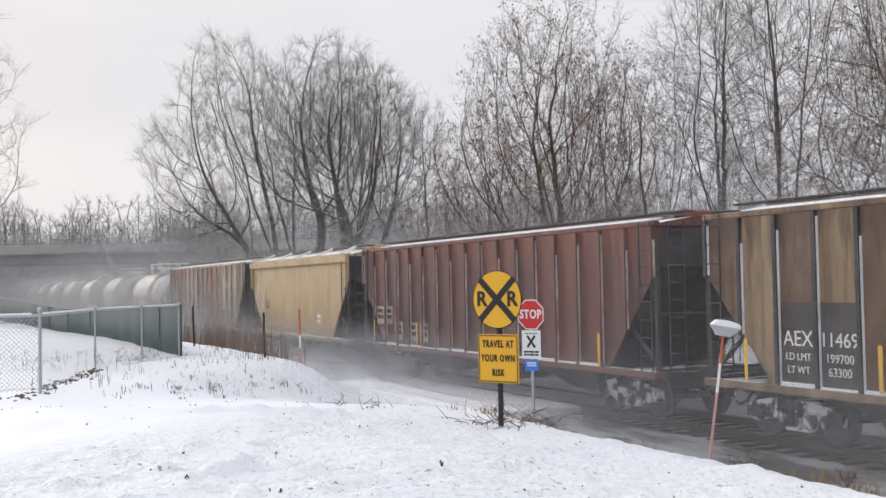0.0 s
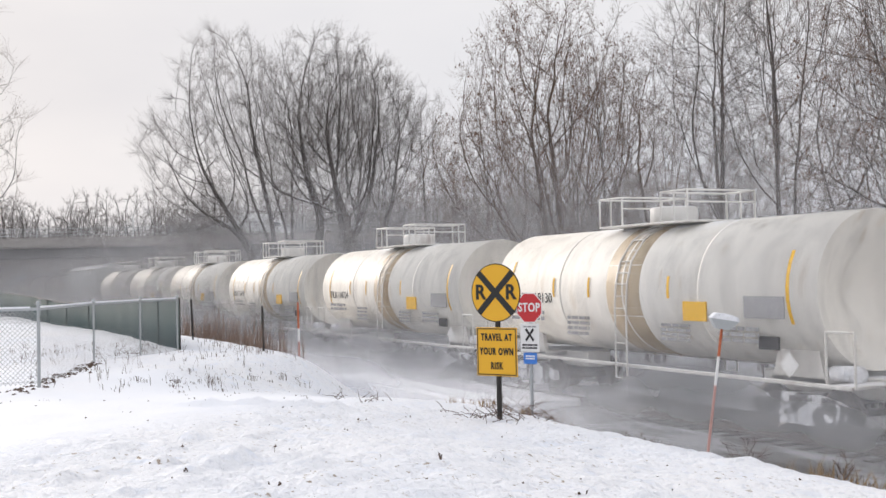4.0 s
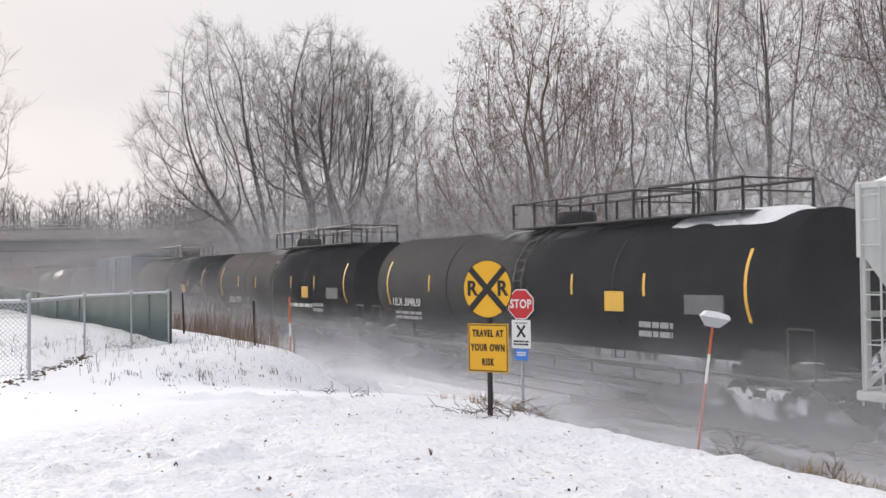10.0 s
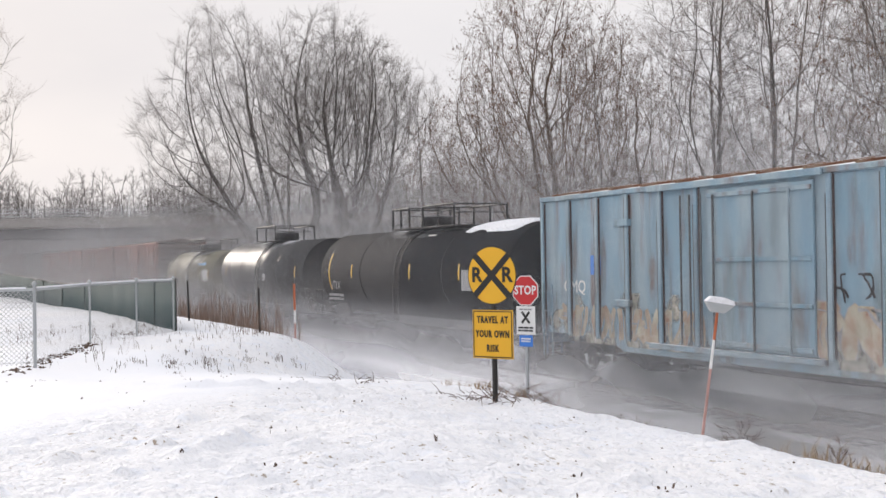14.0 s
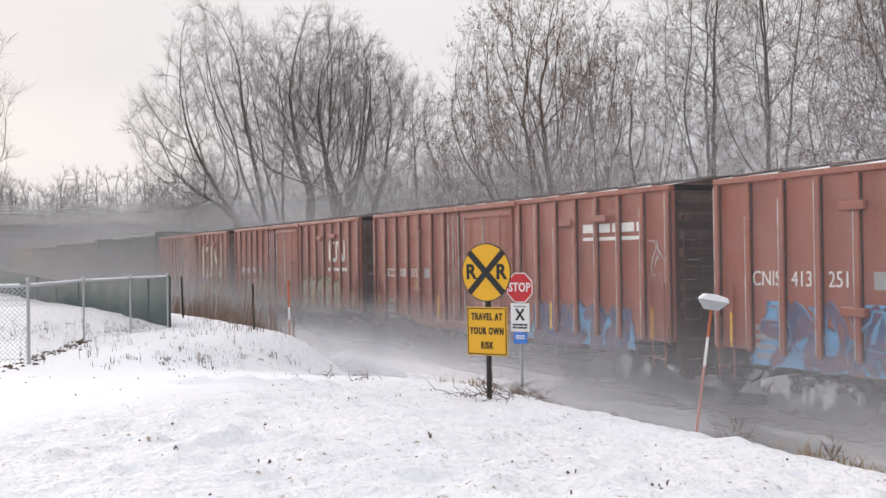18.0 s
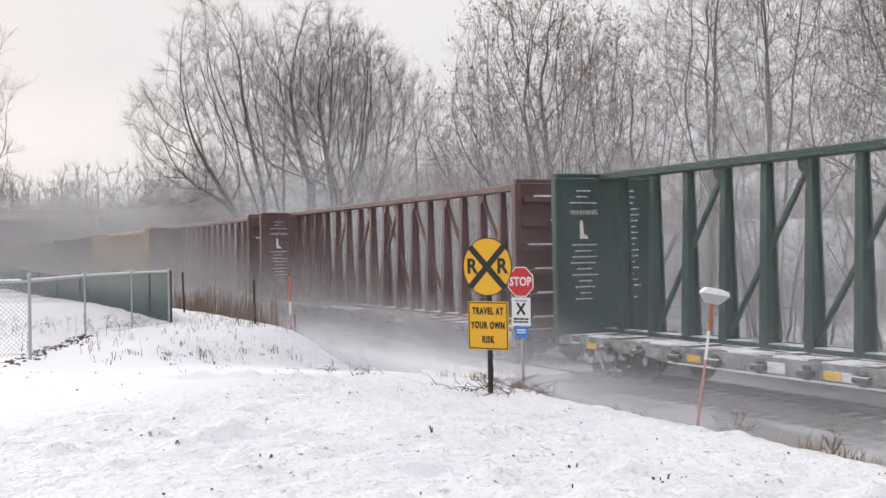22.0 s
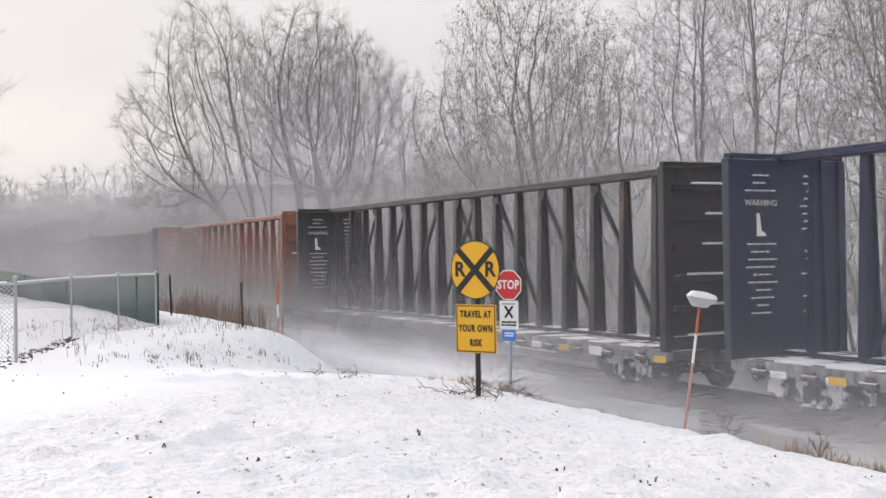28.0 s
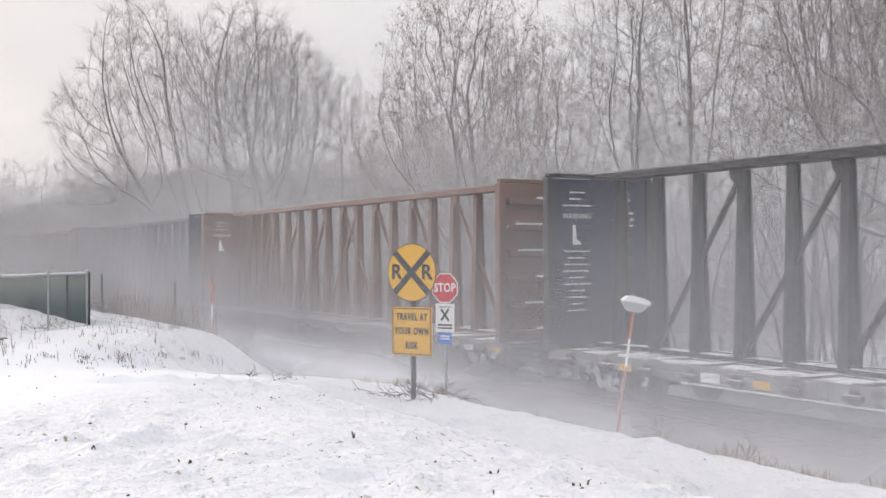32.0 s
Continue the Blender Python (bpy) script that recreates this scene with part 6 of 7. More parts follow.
def crown_model(seed, stems, blobs, bark, twig, count=900, foot=0.3, twigs=3, twig_len=0.9, tip=0.008, leaves=0, droop=0.0, thick=0.2, **how):
    """A tree whose limbs fill the lobes of its crown, with forked twigs at their ends; foot is the trunk's radius."""
    rng = random.Random(seed)
    node, par = colonise(rng, stems, blobs, count, **how)
    n = len(node)
    area = np.zeros(n)
    child = np.zeros(n, int)
    for i in range(n - 1, -1, -1):
        if child[i] == 0:
            area[i] = 1.0
        if par[i] >= 0:
            area[par[i]] += area[i]
            child[par[i]] += 1
    r = area ** 0.6
    # the thickest stem has the given foot; the finest limbs are a little thicker than a twig
    r = tip + (foot - tip) * (r - 1.0) / (r.max() - 1.0)
    trunk, limb, fine = [[] for _ in stems], [], []
    first = []
    for i in range(n):
        if par[i] < 0:
            first.append(i)
    stem_of = {}
    for i in range(n):
        stem_of[i] = first.index(i) if par[i] < 0 else stem_of[par[i]]
    heavy = {}
    for i in range(n):
        if par[i] >= 0 and (par[i] not in heavy or area[i] > area[heavy[par[i]]]):
            heavy[par[i]] = i
    main = set()
    for i in first:
        k = i
        while k in heavy and r[k] > foot * thick:
            k = heavy[k]
            main.add(k)
    for i in range(n):
        p = par[i]
        if p < 0 or np.linalg.norm(node[i] - node[p]) < 1e-4:
            continue
        piece = (tuple(node[p]), tuple(node[i]), r[p] if i == heavy[p] else min(r[p], r[i] * 1.15), r[i])
        if i in main:
            trunk[stem_of[i]].append(piece)
        else:
            limb.append(piece)
    for i in range(n):
        if par[i] < 0 or r[i] > tip * 3.2 or i in main:
            continue
        o = Vector(node[i] - node[par[i]])
        if o.length < 1e-4:
            continue
        o.normalize()
        for _ in range(twigs if child[i] == 0 else rng.choice((0, 1, 1, max(1, twigs - 3)))):
            side = Matrix.Rotation(rng.uniform(0, math.tau), 3, o) @ o.orthogonal().normalized()
            ang = radians(rng.uniform(10, 52))
            d = (o * math.cos(ang) + side * math.sin(ang) + Vector((0, 0, 0.18 - droop))).normalized()
            p = Vector(node[i])
            long = twig_len * rng.uniform(0.55, 1.25)
            for k in range(2):
                q = p + d * long / 2
                fine.append((tuple(p), tuple(q), tip * (0.85 - 0.25 * k), tip * (0.6 - 0.25 * k)))
                for _ in range(2 - k):
                    s2 = Matrix.Rotation(rng.uniform(0, math.tau), 3, d) @ d.orthogonal().normalized()
                    e = (d * 0.8 + s2 * 0.55 + Vector((0, 0, 0.12 - droop))).normalized()
                    o2 = p + (q - p) * rng.uniform(0.3, 1.0)
                    fine.append((tuple(o2), tuple(o2 + e * long * rng.uniform(0.25, 0.5)), tip * 0.6, tip * 0.35))
                p, d = q, (d + Vector((rng.gauss(0, 0.13), rng.gauss(0, 0.13), rng.gauss(0.05 - droop, 0.1)))).normalized()
    ob = thing("bare_tree", "", "")
    for k, pieces in enumerate(trunk):
        if pieces:
            part("trunk" if k == 0 else "stem", tube_mesh("trunk", pieces, 9, bark), bark, ob)
    tagged(part("limb_work", tube_mesh("limb_work", limb, 5, bark), bark, ob), kind="stuff")
    tagged(part("crown", tube_mesh("crown", fine, 3, twig), twig, ob, "fine bare twigs"), kind="stuff")
    if leaves:
        withered(ob, rng, fine, leaves)
    return ob


def withered(ob, rng, fine, count):
    """Brown leaves left in loose clumps."""
    s = Shape()
    for _ in range(count):
        c = Vector(rng.choice(fine)[1])
        for _ in range(rng.choice((1, 1, 3, 5))):
            m = Matrix.Translation(c + Vector((rng.gauss(0, 0.1), rng.gauss(0, 0.1), rng.gauss(0, 0.1)))) @ Euler((rng.uniform(0, 6), rng.uniform(0, 6), rng.uniform(0, 6))).to_matrix().to_4x4()
            k = rng.uniform(0.03, 0.07)
            s.add([m @ Vector(q) for q in ((-k, 0, 0), (0, -k * 0.5, 0.02), (k, 0, 0), (0, k * 0.5, 0.02))], [(0, 1, 2, 3)])
    me = s.mesh("withered_leaves")
    me.materials.append(LEAF)
    o = new("withered_leaves", me)
    o.parent = ob
    tagged(o, "a few brown withered leaves", kind="stuff")


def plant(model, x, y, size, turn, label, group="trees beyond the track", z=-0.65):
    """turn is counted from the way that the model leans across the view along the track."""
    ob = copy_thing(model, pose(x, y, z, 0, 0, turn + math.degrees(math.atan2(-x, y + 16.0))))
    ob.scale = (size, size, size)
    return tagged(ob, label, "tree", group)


def make_trees():
    rng = random.Random(11)
    # across = to the lot's right as one looks along the track; lengths in metres
    round_top = crown_model(3, (((0, 0, -0.3), (0.2, 0, 5.5), (0.5, 0.2, 7.0)), ((0.5, 0.3, -0.3), (1.6, 0.2, 4.0), (2.8, 0, 6.5)), ((-0.5, 0.5, -0.3), (-0.8, 0.6, 5.0)), ((-0.2, -0.6, -0.3), (-0.3, -1.0, 5.0))),
                            (((1.3, 0, 16.0), (4.4, 4.2, 4.9), 3.0), ((4.7, 0, 13.8), (3.0, 3.4, 4.4), 1.6), ((-2.2, 0.5, 13.5), (3.2, 3.8, 5.4), 1.5), ((3.6, 0, 9.0), (3.0, 3.0, 2.6), 0.6)), BARK, TWIG, count=2600, foot=0.30, twigs=6, twig_len=1.1, kill=0.6, step=0.45, lift=0.05, reach=4.5)
    fan = crown_model(5, (((0, 0, -0.3), (-0.9, 0, 5.0)), ((-0.6, 0.3, -0.3), (-2.2, 0.4, 4.5)), ((0.4, -0.3, -0.3), (0.3, -0.5, 5.0)), ((-0.9, -0.4, -0.3), (-3.0, -0.6, 3.6)), ((0.8, 0.5, -0.3), (1.2, 0.6, 5.0))),
                      (((-5.2, 0, 17.3), (3.9, 4.0, 4.6), 2.3), ((-8.0, 0, 12.6), (4.0, 4.0, 4.0), 1.9), ((-1.0, 0, 14.0), (3.4, 4.0, 6.0), 2.0), ((-8.6, -0.5, 8.2), (3.0, 3.4, 3.0), 0.8), ((-3.5, 0, 10.5), (4.0, 4.0, 3.5), 0.8)), BARK, TWIG, count=2800, foot=0.22, twigs=6, twig_len=1.1, kill=0.6, step=0.45, lift=0.05, reach=4.5)
    upright = crown_model(19, (((0, 0, -0.3), (0.2, 0, 4.0)), ((0.4, 0.4, -0.3), (1.0, 0.3, 3.5)), ((-0.4, 0.3, -0.3), (-1.1, 0.4, 3.5)), ((0.1, -0.5, -0.3), (-0.2, -0.8, 3.0))),
                          (((0.2, 0, 12.5), (3.6, 3.0, 6.4), 2.0), ((-2.0, 0, 8.6), (2.9, 2.6, 4.6), 1.2), ((2.4, 0, 9.0), (2.8, 2.4, 4.8), 1.2)), BARK, TWIG_BROWN, count=1350, foot=0.11, twigs=4, twig_len=0.9, tip=0.006, lift=0.12, reach=4.0, kill=0.55, step=0.4)
    slim = crown_model(14, (((0, 0, -0.3), (0.3, 0, 8.0), (0.4, 0.2, 12.0)), ((0.6, 0.2, -0.3), (1.1, 0.2, 6.0)), ((-0.5, 0.2, -0.3), (-0.8, 0.3, 5.0))),
                       (((0.4, 0, 13.0), (2.9, 2.4, 5.6), 2.0), ((0.2, 0, 7.2), (2.8, 2.2, 4.4), 1.5)), BARK, TWIG, count=1150, foot=0.10, twigs=5, twig_len=0.9, tip=0.006, lift=0.12, reach=4.0, kill=0.55, step=0.4)
    brown = crown_model(8, (((0, 0, -0.3), (-0.2, 0, 4.5)), ((0.3, 0.2, -0.3), (0.9, 0.2, 4.0)), ((-0.4, 0.1, -0.3), (-1.6, 0.2, 3.5))),
                        (((-0.4, 0, 11.8), (4.4, 4.0, 5.2), 2.6), ((-3.8, 0, 8.5), (3.2, 3.0, 3.8), 1.3), ((3.0, 0, 8.6), (2.8, 3.0, 4.4), 1.3)), BARK_BROWN, TWIG_BROWN, count=1600, foot=0.17, twigs=4, twig_len=0.85, tip=0.0065, leaves=1700, reach=4.0, wander=0.13, lift=0.03, kill=0.55, step=0.4)
    snowy = crown_model(27, (((0, 0, -0.3), (-0.5, 0, 4.0)), ((0.5, 0.2, -0.3), (1.0, 0.3, 4.5))),
                        (((-0.5, 0, 10.0), (4.6, 3.6, 5.2), 2.0), ((-3.8, 0, 7.2), (3.4, 3.0, 3.6), 1.2), ((2.6, 0, 8.0), (3.2, 3.0, 4.4), 1.0)), BARK_SNOWY, TWIG_BROWN, count=1600, foot=0.15, twigs=5, twig_len=0.9, tip=0.0065, leaves=600, wander=0.2, reach=4.0, lift=-0.03, droop=0.1, kill=0.55, step=0.4)
    thicket = crown_model(33, (((0, 0, -0.3), (-0.4, 0, 3.0)), ((1.0, 0.4, -0.3), (1.4, 0.4, 2.5)), ((-1.4, 0.2, -0.3), (-2.0, 0.3, 2.5)), ((2.4, -0.3, -0.3), (2.9, -0.4, 2.5)), ((0.4, -0.8, -0.3), (0.5, -1.0, 3.0))),
                          (((-0.4, 0, 6.4), (3.0, 2.4, 4.4), 1.2), ((2.6, 0, 5.4), (2.6, 2.2, 3.8), 1.0), ((-2.8, 0, 4.8), (2.4, 2.2, 3.6), 0.9)), BARK_BROWN, TWIG, count=1000, foot=0.07, twigs=5, twig_len=0.8, tip=0.0065, lift=0.12, reach=3.5, step=0.4, kill=0.6)
    distant = crown_model(51, (((0, 0, -0.3), (0.2, 0, 4.0)), ((2.2, 0.2, -0.3), (2.4, 0.2, 4.0)), ((-2.0, 0.2, -0.3), (-2.2, 0.3, 4.0))),
                          (((0, 0, 9.5), (4.6, 3.0, 5.4), 1.0), ((3.2, 0, 6.5), (3.6, 2.6, 4.8), 0.7), ((-3.2, 0, 6.2), (3.6, 2.6, 4.8), 0.7)), BARK, TWIG, count=700, foot=0.14, twigs=4, twig_len=1.1, tip=0.022, kill=0.9, step=0.6)
    crooked = tree_model(41, 9.5, ((0, -24, 3, 8.0, 0.14), (-0.3, -62, 8, 10.5, 0.13)), BARK_SNOWY, TWIG, up=(0.03, 0.10, 0.08, 0.05), wander=0.20, kids=(0.55, 0.7, 1.0, 1.0), angles=(30, 60), thin=0.007)
    scrub = tree_model(47, 5.0, ((0, -30, 5, 4.5, 0.03), (0.3, 20, -8, 4.6, 0.03), (-0.5, -8, 20, 4.0, 0.03), (0.6, 42, 5, 4.0, 0.025)), BARK_BROWN, TWIG, kids=(1.3, 1.0, 0.9, 0.8), top=3, thin=0.006)
    models = (round_top, fan, slim, upright, brown, snowy, thicket, distant, crooked, scrub)
    fans, browns, pale = "large bare spreading tree with many snow-lined stems", "bare tree with reddish twigs and a few withered leaves", "slim bare tree with several pale stems"
    brush = "thicket of thin bare saplings"
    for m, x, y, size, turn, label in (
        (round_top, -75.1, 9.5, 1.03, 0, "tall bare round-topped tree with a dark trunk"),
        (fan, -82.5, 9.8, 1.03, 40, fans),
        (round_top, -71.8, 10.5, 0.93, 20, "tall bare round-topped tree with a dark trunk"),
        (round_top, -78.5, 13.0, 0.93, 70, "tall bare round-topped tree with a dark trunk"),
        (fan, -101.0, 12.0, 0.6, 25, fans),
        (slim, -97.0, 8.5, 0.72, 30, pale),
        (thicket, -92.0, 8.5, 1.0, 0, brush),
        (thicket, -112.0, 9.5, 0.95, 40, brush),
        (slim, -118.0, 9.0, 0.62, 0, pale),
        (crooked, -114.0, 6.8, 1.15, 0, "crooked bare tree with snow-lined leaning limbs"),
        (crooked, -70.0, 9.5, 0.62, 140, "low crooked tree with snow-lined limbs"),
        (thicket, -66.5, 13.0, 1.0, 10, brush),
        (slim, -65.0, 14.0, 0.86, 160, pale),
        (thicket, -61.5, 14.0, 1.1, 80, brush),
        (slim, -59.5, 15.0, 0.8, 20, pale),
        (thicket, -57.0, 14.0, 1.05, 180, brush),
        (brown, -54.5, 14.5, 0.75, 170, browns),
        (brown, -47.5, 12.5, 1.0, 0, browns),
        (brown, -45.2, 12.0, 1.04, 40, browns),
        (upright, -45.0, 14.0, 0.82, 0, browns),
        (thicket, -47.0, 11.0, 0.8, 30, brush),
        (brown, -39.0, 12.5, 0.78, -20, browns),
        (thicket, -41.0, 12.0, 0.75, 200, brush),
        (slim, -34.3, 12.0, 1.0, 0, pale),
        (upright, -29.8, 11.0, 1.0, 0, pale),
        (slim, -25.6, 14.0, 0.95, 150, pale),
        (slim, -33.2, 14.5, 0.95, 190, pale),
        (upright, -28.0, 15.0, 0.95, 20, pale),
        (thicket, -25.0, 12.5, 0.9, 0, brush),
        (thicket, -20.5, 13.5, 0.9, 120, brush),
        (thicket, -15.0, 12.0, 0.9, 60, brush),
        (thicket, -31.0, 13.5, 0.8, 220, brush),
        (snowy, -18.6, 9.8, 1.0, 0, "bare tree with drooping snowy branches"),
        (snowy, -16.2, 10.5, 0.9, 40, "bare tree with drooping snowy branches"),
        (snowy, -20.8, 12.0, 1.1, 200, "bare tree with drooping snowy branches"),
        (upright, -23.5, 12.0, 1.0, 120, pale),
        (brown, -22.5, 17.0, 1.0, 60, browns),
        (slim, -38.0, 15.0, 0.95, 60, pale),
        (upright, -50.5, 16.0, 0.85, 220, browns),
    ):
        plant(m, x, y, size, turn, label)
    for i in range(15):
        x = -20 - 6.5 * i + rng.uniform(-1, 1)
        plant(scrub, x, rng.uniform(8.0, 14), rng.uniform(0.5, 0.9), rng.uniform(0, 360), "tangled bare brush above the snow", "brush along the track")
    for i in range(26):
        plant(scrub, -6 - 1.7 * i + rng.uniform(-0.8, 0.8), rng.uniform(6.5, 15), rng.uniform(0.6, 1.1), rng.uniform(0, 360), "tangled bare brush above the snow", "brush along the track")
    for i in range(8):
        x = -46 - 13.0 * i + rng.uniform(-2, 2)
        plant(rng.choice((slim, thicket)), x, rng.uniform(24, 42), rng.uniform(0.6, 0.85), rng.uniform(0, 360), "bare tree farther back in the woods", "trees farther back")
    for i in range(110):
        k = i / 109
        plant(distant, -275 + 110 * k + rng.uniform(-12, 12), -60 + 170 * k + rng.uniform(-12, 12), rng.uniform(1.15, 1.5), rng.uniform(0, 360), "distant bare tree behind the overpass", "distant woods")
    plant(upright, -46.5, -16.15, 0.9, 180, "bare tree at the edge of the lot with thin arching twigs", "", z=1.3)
    for m in models:
        for o in (*m.children_recursive, m):
            bpy.data.objects.remove(o)


make_trees()

# ---- signs, stakes, fences ----
def ring_outline(r, n=40):
    return [(r * math.cos(i * math.tau / n), r * math.sin(i * math.tau / n)) for i in range(n)]


def make_signs():
    # round advance sign and a square plate on a dark post; their faces look along -y of the sign
    s = thing("railroad_sign", "yellow round railroad sign over a yellow plate on dark post", "road sign", m=pose(-12.78, -9.18, 1.2, 0, 0, 28))
    part("post", Shape().soft_box(-0.03, 0.03, 0.0, 0.05, -0.3, 2.0, 0.008), POST_DARK, s)
    d = part("round_plate", Shape().prism(ring_outline(0.381, 48), "y", -0.012, -0.006), SIGN_BLACK, s, m=pose(0, 0, 1.69))
    part("face", Shape().prism(ring_outline(0.367, 48), "y", -0.017, -0.0125), SIGN_YELLOW, d, "yellow reflective face")
    for a in (45, -45):
        part("cross_bar", Shape().box(-0.372, 0.372, -0.0215 - 0.001 * (a > 0), -0.0175, -0.042, 0.042, Matrix.Rotation(radians(a), 4, "Y")), SIGN_BLACK, d)
    for x in (-0.235, 0.235):
        write("R", 0.27, SIGN_BLACK, d, pose(x, -0.021, 0.0), bold=0.007)
    p = part("square_plate", Shape().soft_box(-0.315, 0.315, -0.014, -0.004, -0.315, 0.315, 0.004), SIGN_YELLOW, s, m=pose(0, 0, 0.925))
    b = Shape()
    for x0, x1, z0, z1 in ((-0.3, 0.3, 0.29, 0.302), (-0.3, 0.3, -0.302, -0.29), (-0.302, -0.29, -0.289, 0.289), (0.29, 0.302, -0.289, 0.289)):
        b.box(x0, x1, -0.018, -0.0145, z0, z1)
    part("border", b, SIGN_BLACK, p)
    for words, z in (("TRAVEL AT", 0.185), ("YOUR OWN", 0.0), ("RISK", -0.185)):
        write(words, 0.125, SIGN_BLACK, p, pose(0, -0.017, z), 0.65, bold=0.004, gap=1.22)
    # stop sign nearer the track
    s = thing("stop_sign", "red octagonal stop sign over small plates on steel post", "road sign", m=pose(-19.8, -4.67, 0.12, 0, 0, 28))
    part("post", Shape().soft_box(-0.028, 0.028, 0.0, 0.045, -0.4, 2.55, 0.006), STEEL, s)
    r = 0.305 / math.cos(math.pi / 8)
    octo = lambda k: [(k * r * math.cos(math.pi / 8 + i * math.pi / 4), k * r * math.sin(math.pi / 8 + i * math.pi / 4)) for i in range(8)]
    o = part("octagon", Shape().prism(octo(1.0), "y", -0.01, -0.004), SIGN_WHITE, s, m=pose(0, 0, 2.33))
    part("face", Shape().prism(octo(0.93), "y", -0.016, -0.0105), SIGN_RED, o, "red reflective face")
    write("STOP", 0.25, SIGN_WHITE, o, pose(0, -0.02, 0.0), 0.82, bold=0.006, gap=1.08)
    p = part("white_plate", Shape().soft_box(-0.225, 0.225, -0.012, -0.004, -0.29, 0.29, 0.006), SIGN_WHITE, s, m=pose(0, 0, 1.72))
    for a in (52, -52):
        part("cross_bar", Shape().box(-0.15, 0.15, -0.0175 - 0.001 * (a > 0), -0.0125, -0.024, 0.024, Matrix.Translation((0, 0, 0.06)) @ Matrix.Rotation(radians(a), 4, "Y")), SIGN_BLACK, p)
    bars(p, 0, -0.0125, 0.24, 0.3, 0.05, 1, MARK_GREY, seed=5, out=0.004)
    bars(p, 0, -0.0125, -0.13, 0.36, 0.12, 2, MARK_BLACK, seed=6, out=0.004)
    q = part("blue_plate", Shape().soft_box(-0.16, 0.16, -0.012, -0.004, -0.115, 0.115, 0.005), SIGN_BLUE, s, m=pose(0, 0, 1.30))
    bars(q, 0, -0.0125, 0.06, 0.22, 0.1, 2, SIGN_WHITE, seed=9, out=0.003)
    # leaning stake with a snow-laden head on the brow of the bank
    s = thing("marker_stake", "leaning orange and white stake with a snow-laden box head", "marker stake", m=pose(-10.1, -7.95, 1.12))
    tip = Vector((0.13, 0.13, 1.36))
    for a, b, mat, words in ((-0.15, 0.52, FADED_RED, "faded red shaft"), (0.52, 0.76, SIGN_WHITE, "silvery band"), (0.76, 1.0, ORANGE, "orange shaft")):
        part("shaft", Shape().rod(tip * a, tip * b, 0.016, 0.015, 8), mat, s, words)
    turn = Matrix.Translation(tip) @ Matrix.Rotation(radians(61), 4, "Z") @ Matrix.Rotation(radians(10), 4, "Y")
    part("head", Shape().prism([(-0.07, -0.02), (0.06, -0.02), (0.165, 0.085), (-0.15, 0.085)], "y", -0.10, 0.10, turn), STEEL, s, "dull metal box")
    part("snow", Shape().prism([(-0.152, 0.087), (0.168, 0.087), (0.145, 0.135), (0.03, 0.158), (-0.10, 0.15)], "y", -0.105, 0.105, turn), SNOW_CAP, s, "cap of white snow")
    # posts on the mound
    for x, y, z, h, mats, words in ((-24.1, -9.01, 1.25, 1.3, (POST_DARK,), "thin dark weathered post among weeds"), (-26.2, -7.5, 0.62, 1.95, (FADED_RED, FADED_RED, FADED_RED, FADED_RED, SIGN_WHITE, ORANGE, ORANGE), "thin orange and white reflector stake"), (-30.3, -9.18, 1.45, 1.2, (POST_DARK,), "thin dark weathered post among weeds")):
        s = thing("reflector_stake" if len(mats) > 1 else "old_post", words, "stake", m=pose(x, y, z, random.uniform(-2, 2), random.uniform(-3, 3), 0))
        for i, mt in enumerate(mats):
            part("shaft", Shape().rod((0, 0, -0.3 + (h + 0.3) * i / len(mats)), (0, 0, -0.3 + (h + 0.3) * (i + 1) / len(mats)), 0.028, n=6), mt, s)


def chain_link(s, a, b, z0, z1):
    """Crossed wires between two points on the ground."""
    a, b = Vector(a), Vector(b)
    d = b - a
    L, h = d.length, z1 - z0
    d = d.normalized()
    n = Vector((-d.y, d.x, 0)) * 0.003
    step, w = 0.075, 0.0048
    for sgn, off in ((1, 0.004), (-1, -0.004)):
        k = -h
        while k < L:
            u0, v0, u1, v1 = k, 0.0, k + h, h
            if u0 < 0:
                v0, u0 = -u0, 0.0
            if u1 > L:
                v1 -= u1 - L
                u1 = L
            if u1 > u0:
                if sgn < 0:
                    v0, v1 = h - v0, h - v1
                p = a + d * u0 + Vector((0, 0, z0 + v0)) + n * (off / 0.003)
                q = a + d * u1 + Vector((0, 0, z0 + v1)) + n * (off / 0.003)
                up = Vector((0, 0, w))
                s.add([p - up, q - up, q + up, p + up], [(0, 1, 2, 3)])
            k += step


